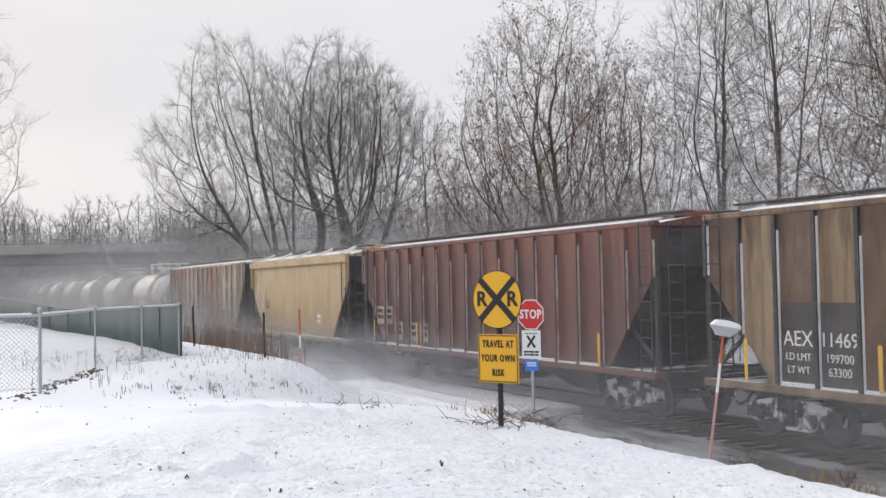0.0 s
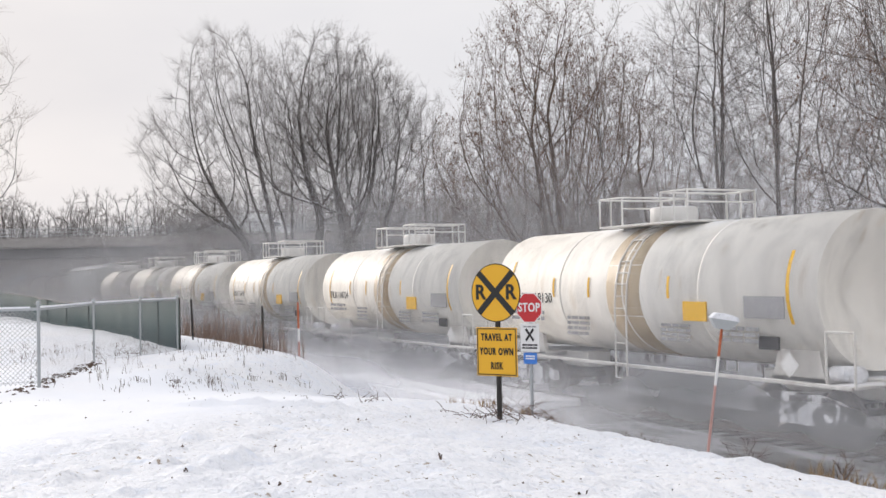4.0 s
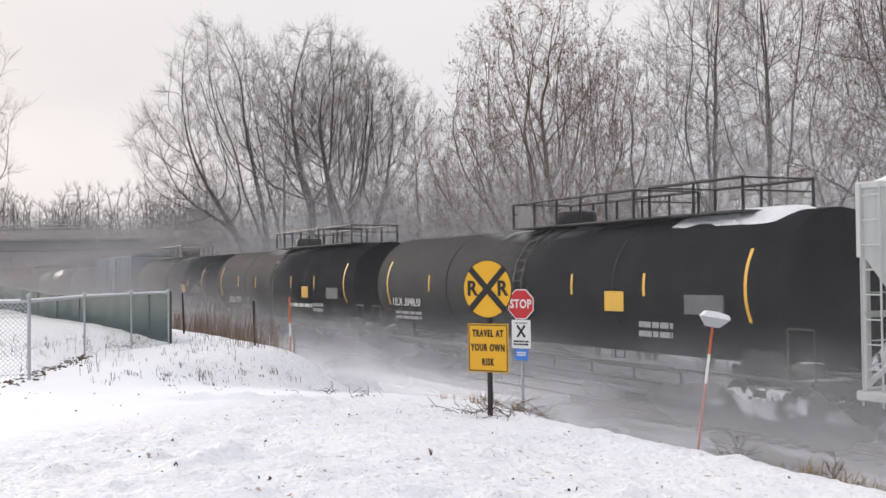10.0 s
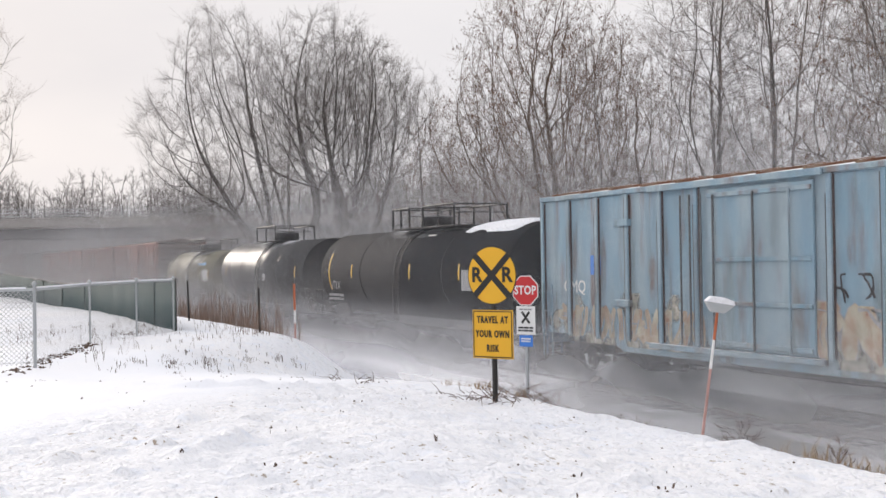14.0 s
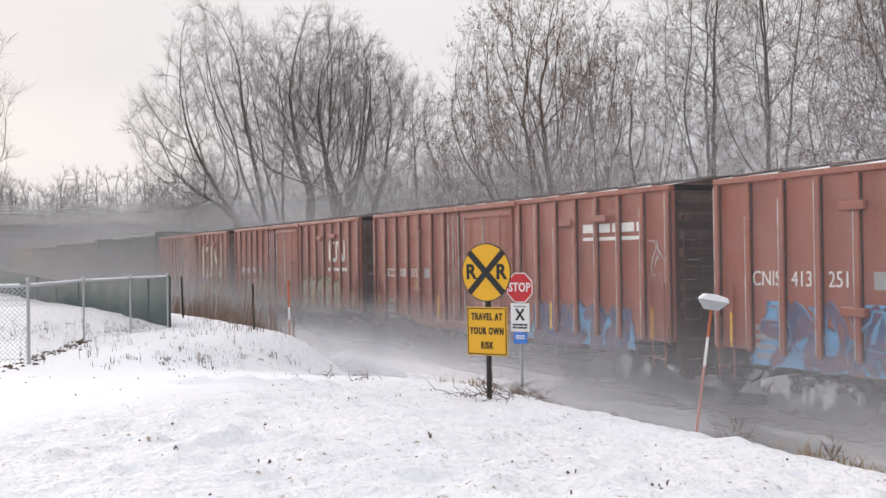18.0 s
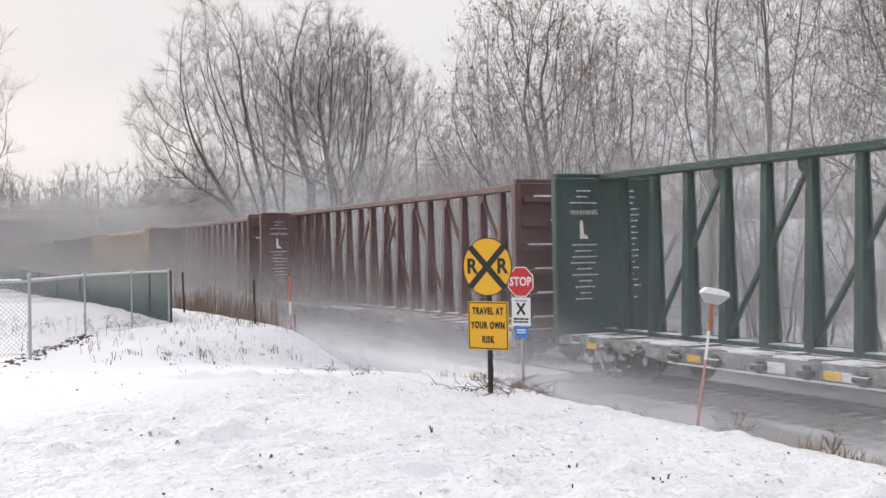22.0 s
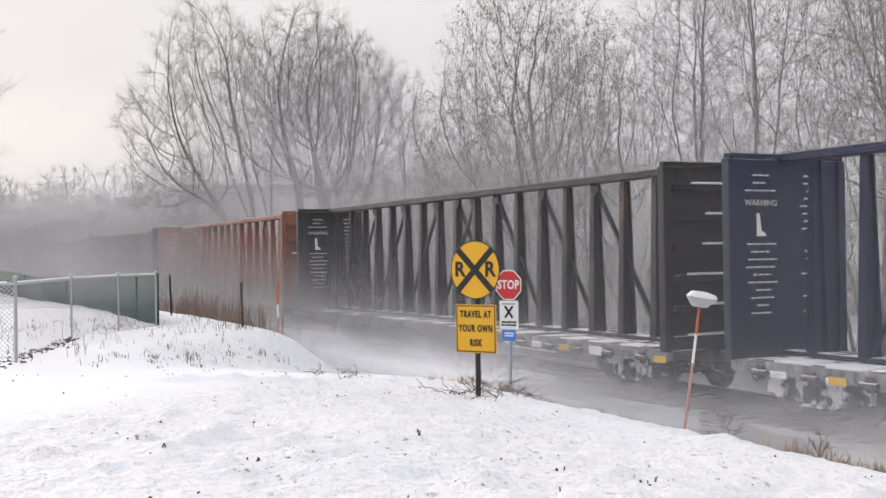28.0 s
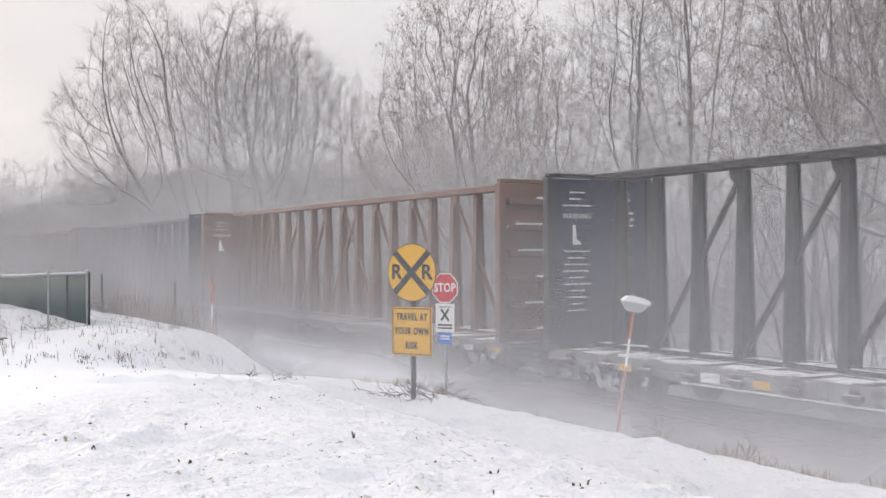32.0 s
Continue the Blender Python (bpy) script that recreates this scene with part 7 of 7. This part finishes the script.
def make_fences():
    f = thing("chain_link_fence", "low chain-link fence with a curved galvanised top rail", "fence")
    pts = [(-19.0, -17.4), (-19.07, -14.2), (-22.6, -12.85), (-24.6, -11.6), (-25.8, -10.55)]
    for i, (x, y) in enumerate(pts):
        p = part("post", Shape().rod((x, y, 1.2), (x, y, 2.76 if i != 1 else 2.8), 0.02 if i != 1 else 0.027, n=8), STEEL, f)
        part("cap", Shape().turned([(0, 0.04), (0.03, 0.042), (0.06, 0.02), (0.065, 0.004)], 8, pose(x, y, 2.76 if i != 1 else 2.8) @ Matrix.Rotation(radians(-90), 4, "Y")), STEEL, p)
    for (x0, y0), (x1, y1) in zip(pts, pts[1:]):
        part("top_rail", Shape().rod((x0, y0, 2.73), (x1, y1, 2.73), 0.024, n=8), STEEL, f)
        part("rail_snow", Shape().rod((x0 * 0.98 + x1 * 0.02, y0 * 0.98 + y1 * 0.02, 2.752), (x0 * 0.04 + x1 * 0.96, y0 * 0.04 + y1 * 0.96, 2.752), 0.021, n=6), SNOW_CAP, f, "line of snow")
        part("bottom_wire", Shape().rod((x0, y0, 1.56), (x1, y1, 1.56), 0.005, n=4), STEEL, f)
        s = Shape()
        chain_link(s, (x0, y0, 0), (x1, y1, 0), 1.52, 2.73)
        me = s.mesh("chain_link")
        me.materials.append(STEEL)
        o = new("chain_link", me)
        o.parent = f
    g = thing("privacy_fence", "fence hung with dark green privacy mesh, running back along the lot", "fence")
    line = [(-25.85, -10.48), (-28.7, -10.42), (-31.7, -10.35), (-34.4, -10.3), (-37.2, -10.3), (-40.6, -10.5), (-44.1, -10.85), (-48.6, -11.05), (-53.2, -11.24), (-58.5, -11.3), (-64.3, -11.4), (-72, -11.8), (-81.4, -12.3), (-92, -13.4), (-104.7, -14.8)]
    rise = [0, -0.05, -0.1, -0.17, -0.24, -0.28, -0.3, -0.22, -0.12, -0.06, 0.0, 0.1, 0.2, 0.3, 0.4]
    for (x, y), dz in zip(line, rise):
        part("post", Shape().rod((x, y, 1.1 + dz), (x, y, 2.74 + dz), 0.018, n=6), POST_DARK, g)
    for i in range(len(line) - 1):
        (x0, y0), (x1, y1) = line[i], line[i + 1]
        s = Shape()
        n = 8
        for k in range(n + 1):
            t = k / n
            x, y, dz = x0 + (x1 - x0) * t, y0 + (y1 - y0) * t, rise[i] + (rise[i + 1] - rise[i]) * t
            sag = 0.03 * math.sin(math.pi * t)
            for off in (-0.006, 0.006):
                for z in (1.5 + dz, 2.72 + dz - sag):
                    s.v.append((x, y + off + 0.02 * math.sin(9 * t + i), z))
        for k in range(n):
            a = k * 4
            s.f += [(a, a + 4, a + 5, a + 1), (a + 2, a + 3, a + 7, a + 6), (a + 1, a + 5, a + 7, a + 3), (a, a + 2, a + 6, a + 4)]
        part("mesh_panel", s, DARK_GREEN, g, smooth=True)
        part("top_rail", Shape().rod((x0, y0, 2.74 + rise[i]), (x1, y1, 2.74 + rise[i + 1]), 0.02, n=6), POST_DARK, g)


def tuft(rng, s, x, y, z, n, h, lean=0.5, w=0.006):
    for _ in range(n):
        a, l = rng.uniform(0, math.tau), rng.uniform(0.1, lean)
        hh = h * rng.uniform(0.5, 1.1)
        bx, by = x + rng.gauss(0, 0.06), y + rng.gauss(0, 0.06)
        mx, my = bx + math.cos(a) * l * hh * 0.4, by + math.sin(a) * l * hh * 0.4
        tx, ty = bx + math.cos(a) * l * hh, by + math.sin(a) * l * hh
        sx, sy = -math.sin(a) * w, math.cos(a) * w
        s.add([(bx - sx, by - sy, z - 0.05), (bx + sx, by + sy, z - 0.05), (mx + sx, my + sy, z + hh * 0.6), (mx - sx, my - sy, z + hh * 0.6), (tx, ty, z + hh * 0.97)], [(0, 1, 2, 3), (3, 2, 4)])


def stuff(name, shape, mat, label, category):
    me = shape.mesh(name)
    me.materials.append(mat)
    return tagged(new(name, me), label, category, kind="stuff")


def make_weeds():
    rng = random.Random(77)
    s = Shape()
    for _ in range(300):
        x, y = rng.uniform(-30, -18.5), rng.uniform(-14.2, -7.5)
        if y > -8.4 - 0.3 * (x + 23) or x > -17.9 - 0.85 * max(0.0, y + 12.3):
            continue
        tuft(rng, s, x, y, land(x, y), rng.choice((1, 1, 2, 3, 6)), rng.uniform(0.05, 0.26), 1.0, 0.004)
    for _ in range(70):
        t = rng.random()
        x, y = -18.3 - 3.4 * t + rng.gauss(0, 0.3), -13.2 + 4.4 * t + rng.gauss(0, 0.25)
        tuft(rng, s, x, y, land(x, y), rng.choice((1, 2, 3, 10)), rng.uniform(0.04, 0.14), 1.2, 0.0045)
    stuff("mound_weeds", s, WEED, "dry brown weeds sticking out of the snowy mound", "weeds")
    s = Shape()
    for _ in range(26):
        x, y = rng.uniform(-25.5, -22.5), rng.uniform(-9.6, -8.3)
        tuft(rng, s, x, y, land(x, y), rng.randint(2, 4), rng.uniform(0.4, 0.85), 0.25, 0.005)
    for _ in range(640):
        x = rng.uniform(-46, -28.0)
        y = rng.uniform(-8.6, -6.6) - 0.07 * (x + 28)
        tuft(rng, s, x, y, land(x, y), rng.randint(2, 5), rng.uniform(0.5, 1.35), 0.22, 0.006)
    stuff("tall_weeds", s, REED, "tall reddish-brown dry reeds and stalks beside the track", "weeds")
    s = Shape()
    for _ in range(44):
        x, y, k = rng.uniform(-17, -6), rng.uniform(-14.6, -9.0), rng.uniform(0.008, 0.02)
        z = land(x, y)
        s.add([(x + k * a, y + k * b, z + k * c) for a, b, c in ((1.2, 0, 0), (-1, 0.3, 0.1), (0.1, 1, 0.2), (0.1, -1, 0), (0.2, 0.1, 0.9), (0, 0, -0.6))], ((0, 2, 4), (2, 1, 4), (1, 3, 4), (3, 0, 4), (2, 0, 5), (1, 2, 5), (3, 1, 5), (0, 3, 5)))
    stuff("fallen_leaves", s, WEED, "dark curled leaves and clods lying on the snow", "leaves")
    s = Shape()
    for cx, cy, many, tall, wide in ((-9.9, -7.2, 26, 0.24, 0.35), (-8.4, -7.45, 46, 0.36, 0.4), (-7.3, -7.4, 50, 0.3, 0.6), (-5.8, -7.5, 40, 0.3, 0.6), (-12.3, -7.4, 14, 0.16, 0.6), (-4.0, -7.5, 30, 0.3, 0.8), (-14.5, -8.6, 16, 0.16, 0.5)):
        for _ in range(many):
            x, y = cx + rng.gauss(0, wide), cy + rng.gauss(0, 0.16)
            tuft(rng, s, x, y, land(x, y), rng.randint(4, 9), tall * rng.uniform(0.4, 1.1), 0.9, 0.004)
    stuff("bank_grass", s, GRASS, "pale dry grass along the brow of the bank", "grass")
    s = Shape()
    for _ in range(70):
        x, y = rng.uniform(-19, -4), rng.uniform(-15.0, -8.4)
        tuft(rng, s, x, y, land(x, y), rng.choice((1, 2, 2, 4)), rng.uniform(0.012, 0.03), 2.6, rng.uniform(0.004, 0.012))
    stuff("lawn_grass", s, WEED, "bits of dry grass poking through trodden snow", "grass")
    for cx, cy, n, h, words in ((-12.9, -9.1, 46, 0.42, "tangle of dry twigs at the foot of the sign"), (-13.6, -8.1, 40, 0.5, "tangle of dry twigs beside the post"), (-15.4, -10.1, 16, 0.3, "small heap of twigs in the snow"), (-25.6, -11.6, 26, 0.3, "fallen branch by the fence")):
        segs = []
        for _ in range(n):
            a = rng.uniform(0, math.tau)
            p = Vector((cx + rng.gauss(0, 0.35), cy + rng.gauss(0, 0.3), 0))
            p.z = land(p.x, p.y) + 0.02
            d = Vector((math.cos(a), math.sin(a), rng.uniform(0.1, 1.2))).normalized()
            for k in range(3):
                q = p + d * h * rng.uniform(0.14, 0.38)
                segs.append((tuple(p), tuple(q), 0.0055 - 0.0013 * k, 0.0042 - 0.0013 * k))
                p, d = q, (d + Vector((rng.gauss(0, 0.4), rng.gauss(0, 0.4), rng.gauss(-0.15, 0.3)))).normalized()
        tagged(new("brush_tangle", tube_mesh("brush_tangle", segs, 4, BRUSH)), words, "brush", kind="stuff")
    for cx, cy, h in ((-10.3, -7.15, 0.75), (-12.66, -7.3, 0.3), (-12.4, -7.25, 0.32), (-12.1, -7.2, 0.34), (-11.9, -7.16, 0.26), (-8.6, -7.4, 0.5), (-9.3, -7.3, 0.3)):
        out = [[], [], [], []]
        for _ in range(3):
            grow(out, rng, Vector((cx, cy, land(cx, cy) - 0.05)), Vector((rng.uniform(-0.4, 0.4), rng.uniform(-0.4, 0.4), 1)).normalized(), h * rng.uniform(0.7, 1), 0.008, 1, 3, ((0.03,), 0.12, (0.9, 0.9, 0.7), (24, 52), 0.003))
        segs = out[1] + out[2] + out[3]
        tagged(new("dead_shrub", tube_mesh("dead_shrub", segs, 4, BRUSH)), "dead forked shrub stem on the bank", "shrub")
    rocks = Shape()
    for _ in range(240):
        t = rng.random()
        if t < 0.55:
            x, y = -19.0 + rng.gauss(0, 0.22), -17.2 + 3.0 * t / 0.55 + rng.gauss(0, 0.05)
        else:
            t = (t - 0.55) / 0.45
            x, y = -19.07 - 3.5 * t + rng.gauss(0, 0.08), -14.2 + 1.35 * t + rng.gauss(0, 0.12)
        k = rng.uniform(0.015, 0.045)
        z = land(x, y)
        rocks.add([(x + k * a, y + k * b, z + k * c) for a, b, c in ((1, 0, 0), (-1, 0.2, 0), (0, 1, 0.1), (0.1, -1, 0), (0, 0, 0.8), (0, 0, -0.6))], ((0, 2, 4), (2, 1, 4), (1, 3, 4), (3, 0, 4), (2, 0, 5), (1, 2, 5), (3, 1, 5), (0, 3, 5)))
    stuff("fallen_leaves", rocks, WEED, "brown leaves drifted along the foot of the fence", "leaves")


# ---- overpass and the truck on it ----
SPAN = Matrix.Translation((-187.8, -4.0, 0)) @ Matrix.Rotation(math.atan2(56.0, 26.7), 4, "Z")


def make_overpass():
    b = thing("overpass", "concrete road overpass on girders, hazy in blown snow", "bridge", m=SPAN, kind="structure")
    part("deck", Shape().soft_box(-120, 520, 0, 11, 9.0, 9.75, 0.05), CONCRETE, b)
    part("parapet", Shape().soft_box(-120, 520, -0.3, -0.003, 9.2, 10.6, 0.04), CONCRETE, b)
    part("parapet", Shape().soft_box(-120, 520, 11.003, 11.3, 9.2, 10.6, 0.04), CONCRETE, b)
    for y in (0.6, 3.5, 6.5, 9.5):
        part("girder", Shape().soft_box(-120, 520, y, y + 0.5, 7.5, 8.997, 0.03), GIRDER, b)
    for z in (11.0, 11.5, 12.0):
        part("rail", Shape().rod((-120, -0.15, z), (520, -0.15, z), 0.06, n=6), STEEL, b)
    for i in range(90):
        part("rail_post", Shape().box(-120 + i * 7 - 0.05, -120 + i * 7 + 0.05, -0.2, -0.1, 10.6, 12.0), STEEL, b)
    for x in (-96, -55, -14, 34, 75, 116, 160, 205, 250, 300, 350, 400, 450, 500):
        p = part("pier_cap", Shape().soft_box(x - 0.8, x + 0.8, 0, 11, 6.6, 7.497, 0.05), CONCRETE, b)
        for y in (1.5, 5.5, 9.5):
            part("column", Shape().rod((x, y, -0.8), (x, y, 6.597), 0.55, n=14), CONCRETE, p)
    part("light_pole", Shape().rod((21, 0.3, 9.7), (21, 0.3, 14.0), 0.16, 0.1, 8), SIGN_WHITE, b)
    t = thing("box_truck", "white box truck driving across the overpass", "truck")
    part("cargo_box", Shape().soft_box(-9.5, -3.2, -1.25, 1.25, 1.1, 4.0, 0.05), SIGN_WHITE, t)
    bars(t, -6.0, -1.25, 2.9, 3.4, 0.5, 1, MARK_GREY, seed=4, out=0.01)
    part("cab", Shape().prism([(-2.9, 0.8), (-2.9, 2.9), (-1.5, 2.9), (-1.1, 2.0), (0.4, 1.8), (0.5, 0.8)], "y", -1.1, 1.1), SIGN_WHITE, t)
    part("window", Shape().prism([(-2.4, 2.05), (-2.4, 2.7), (-1.6, 2.7), (-1.35, 2.05)], "y", -1.112, -1.104), SIGN_BLACK, t)
    part("chassis", Shape().soft_box(-9.5, 0.4, -0.9, 0.9, 0.5, 0.797, 0.03), SIGN_BLACK, t)
    for x in (-7.6, -6.5, -0.6):
        for y in (-1.0, 1.0):
            part("wheel", Shape().turned([(-0.14, 0.1), (-0.14, 0.48), (0.14, 0.48), (0.14, 0.1)], 16, pose(x, y, 0.5, 0, 0, 90)), SIGN_BLACK, t, smooth=True)
    return t


# ---- blown snow ----
veils = []


def veil(label, x, y, z, length, height, mat, turn=0.0, tilt=0.0, seed=0, speed=SPEED):
    """One drifting sheet of blown snow, with a wavy surface; x is counted along the train when it drifts with it."""
    rng = random.Random(seed)
    s = Shape()
    nx, nz = 14, 6
    s.uv = []
    ph = rng.uniform(0, 6)
    for i in range(nx + 1):
        for j in range(nz + 1):
            u, v = i / nx, j / nz
            s.v.append(((u - 0.5) * length, 0.14 * math.sin(u * 5 + ph) + 0.1 * math.sin(v * 4 + ph * 2), v * height))
            s.uv.append((u, v))
    s.f = [(i * (nz + 1) + j, (i + 1) * (nz + 1) + j, (i + 1) * (nz + 1) + j + 1, i * (nz + 1) + j + 1) for i in range(nx) for j in range(nz)]
    me = s.mesh("snow_veil", True)
    me.materials.append(mat)
    ob = tagged(new("snow_veil", me), label, "blown snow", "clouds of blown snow", "stuff")
    ob.matrix_basis = pose(x, y, z, tilt, 0, turn)
    veils.append((ob, x, y, z, tilt, turn, speed))
    return ob


def make_veils():
    low = veil_material("veil_low", 0.3, 0.95, 0.35, 0.86, 0.3)
    mid_low = veil_material("veil_mid_low", 0.6, 0.95, 0.35, 0.8, 0.35)
    early = veil_material("veil_early", 0.5, 0.95, 0.35, 0.5)
    skirt = veil_material("veil_skirt", 0.28, 0.95, 0.35, 0.97, 0.05)
    puff = veil_material("veil_puff", 0.5, 0.9, 0.5, 0.9)
    tall = veil_material("veil_tall", 0.4, 1.0, 0.09, 0.67)
    dense = veil_material("veil_dense", 0.38, 1.05, 0.05, 0.82)
    drift = veil_material("veil_drift", 0.24, 1.1, 0.03, 0.68)
    # haze sheets grow darker with distance: their shading is put into the grey
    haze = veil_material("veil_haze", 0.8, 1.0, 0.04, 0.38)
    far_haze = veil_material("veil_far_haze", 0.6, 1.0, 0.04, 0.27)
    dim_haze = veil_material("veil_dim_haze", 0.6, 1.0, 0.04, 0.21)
    bank = veil_material("veil_bank", 0.9, 0.95, 0.22, 0.58, 0.3)
    foot = veil_material("veil_foot", 1.0, 0.95, 0.25, 0.88, 0.05)
    front = veil_material("veil_front", 0.06, 1.1, 0.1, 0.7)
    front_late = veil_material("veil_front_late", 0.085, 1.1, 0.08, 0.7)
    # dark sheet behind the trucks: shade beneath the cars, put into its colour
    under = veil_material("veil_under_shade", 1.4, 1.1, 0.3, 0.27)
    tail = veil_material("veil_tail", 0.3, 1.1, 0.03, 0.84)
    front_tail = veil_material("veil_front_tail", 0.11, 1.15, 0.06, 0.68)
    front_mid = veil_material("veil_front_mid", 0.11, 1.1, 0.1, 0.7)
    high = veil_material("veil_high", 0.22, 1.1, 0.03, 0.78)
    gust = veil_material("veil_gust", 0.45, 1.1, 0.1, 0.8)
    words = "cloud of fine snow whirled up by the train, greyed where shaded"
    k = 0
    u = 330.0
    while u > -460.0:
        k += 1
        late = u < -60
        first = u > 235
        end = u < -170
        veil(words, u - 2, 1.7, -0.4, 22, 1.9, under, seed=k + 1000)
        veil(words, u, -2.4, -0.2, 20, 2.5 if not late else 2.1, early if first else low if late else mid_low, seed=k)
        if not first:
            veil(words, u - 6, -3.7, -0.3, 22, 1.4, skirt, seed=k + 200)
        veil(words, u - 3, 3.4, -0.7, 34, (8.0 if first else 11.5) if not late else 20.0 if end else 13.0, tail if end else tall if not late else dense, seed=k + 400)
        if not first:
            veil(words, u - 4, -3.6, -0.7, 7.5, 2.2, puff, turn=75, seed=k + 600)
        veil(words, u - 8, -2.9, -0.3, 40, 7.0, front_tail if u < -215 else front if u > 60 else front_mid if not late else front_late, seed=k + 800)
        u -= 12.0
    # snow that hangs low beside the train where the road crosses
    for i, x in enumerate((-30, -36, -42, -49, -57, -66, -76)):
        veil("low bank of blown snow beside the train", x, -2.3, -0.2, 17, 2.5, bank, seed=900 + i, speed=0.25)
        veil("low bank of blown snow beside the train", x - 1, -3.8, -0.3, 15, 1.5, foot, seed=920 + i, speed=0.25)
    for i, (x, y) in enumerate(((-19.5, -3.3), (-23.0, -3.1), (-26.0, -3.4))):
        veil("low bank of blown snow beside the train", x, y, -0.4, 10, 1.3, low, seed=940 + i, speed=0.2)
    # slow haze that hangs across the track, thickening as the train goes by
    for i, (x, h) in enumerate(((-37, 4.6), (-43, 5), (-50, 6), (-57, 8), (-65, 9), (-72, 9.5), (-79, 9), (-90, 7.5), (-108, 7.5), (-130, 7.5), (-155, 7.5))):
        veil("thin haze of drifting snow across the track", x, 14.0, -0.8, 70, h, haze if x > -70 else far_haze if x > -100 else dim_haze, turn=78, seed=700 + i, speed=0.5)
    for i, (x, h) in enumerate(((-58, 17), (-67, 19))):
        veil("thin high haze of drifting snow before the trees", x, 37.0, -0.8, 80, h, high, turn=78, seed=780 + i, speed=0.3)
    for i in range(18):
        veil("thick haze of drifting snow across the track", -148 - 11 * i, 22.0, -0.8, 80, 17, drift, turn=78, seed=720 + i, speed=9.0)
    for i in range(5):
        veil("gust of snow blowing over the lot", -225 - 20 * i, -10.6 + 0.3 * i, 0.3, 34, 4.6, gust, seed=740 + i)


make_signs()
make_fences()
make_weeds()
lorry = make_overpass()
make_veils()


def motions():
    """The train, the blown snow that follows it, and the truck on the overpass."""
    for ob, at in cars:
        walk(ob, [(0.0, pose(at - 18.0 * SPEED, 0, 0)), (32.0, pose(at + 14.0 * SPEED, 0, 0))])
    for ob, x, y, z, tilt, turn, speed in veils:
        walk(ob, [(0.0, pose(x - 18.0 * speed, y, z, tilt, 0, turn)), (32.0, pose(x + 14.0 * speed, y, z, tilt, 0, turn))])
    walk(lorry, [(t, SPAN @ pose(14.5 + 15.5 * (t - 2.0), 2.4, 9.76)) for t in (0.0, 32.0)])


motions()
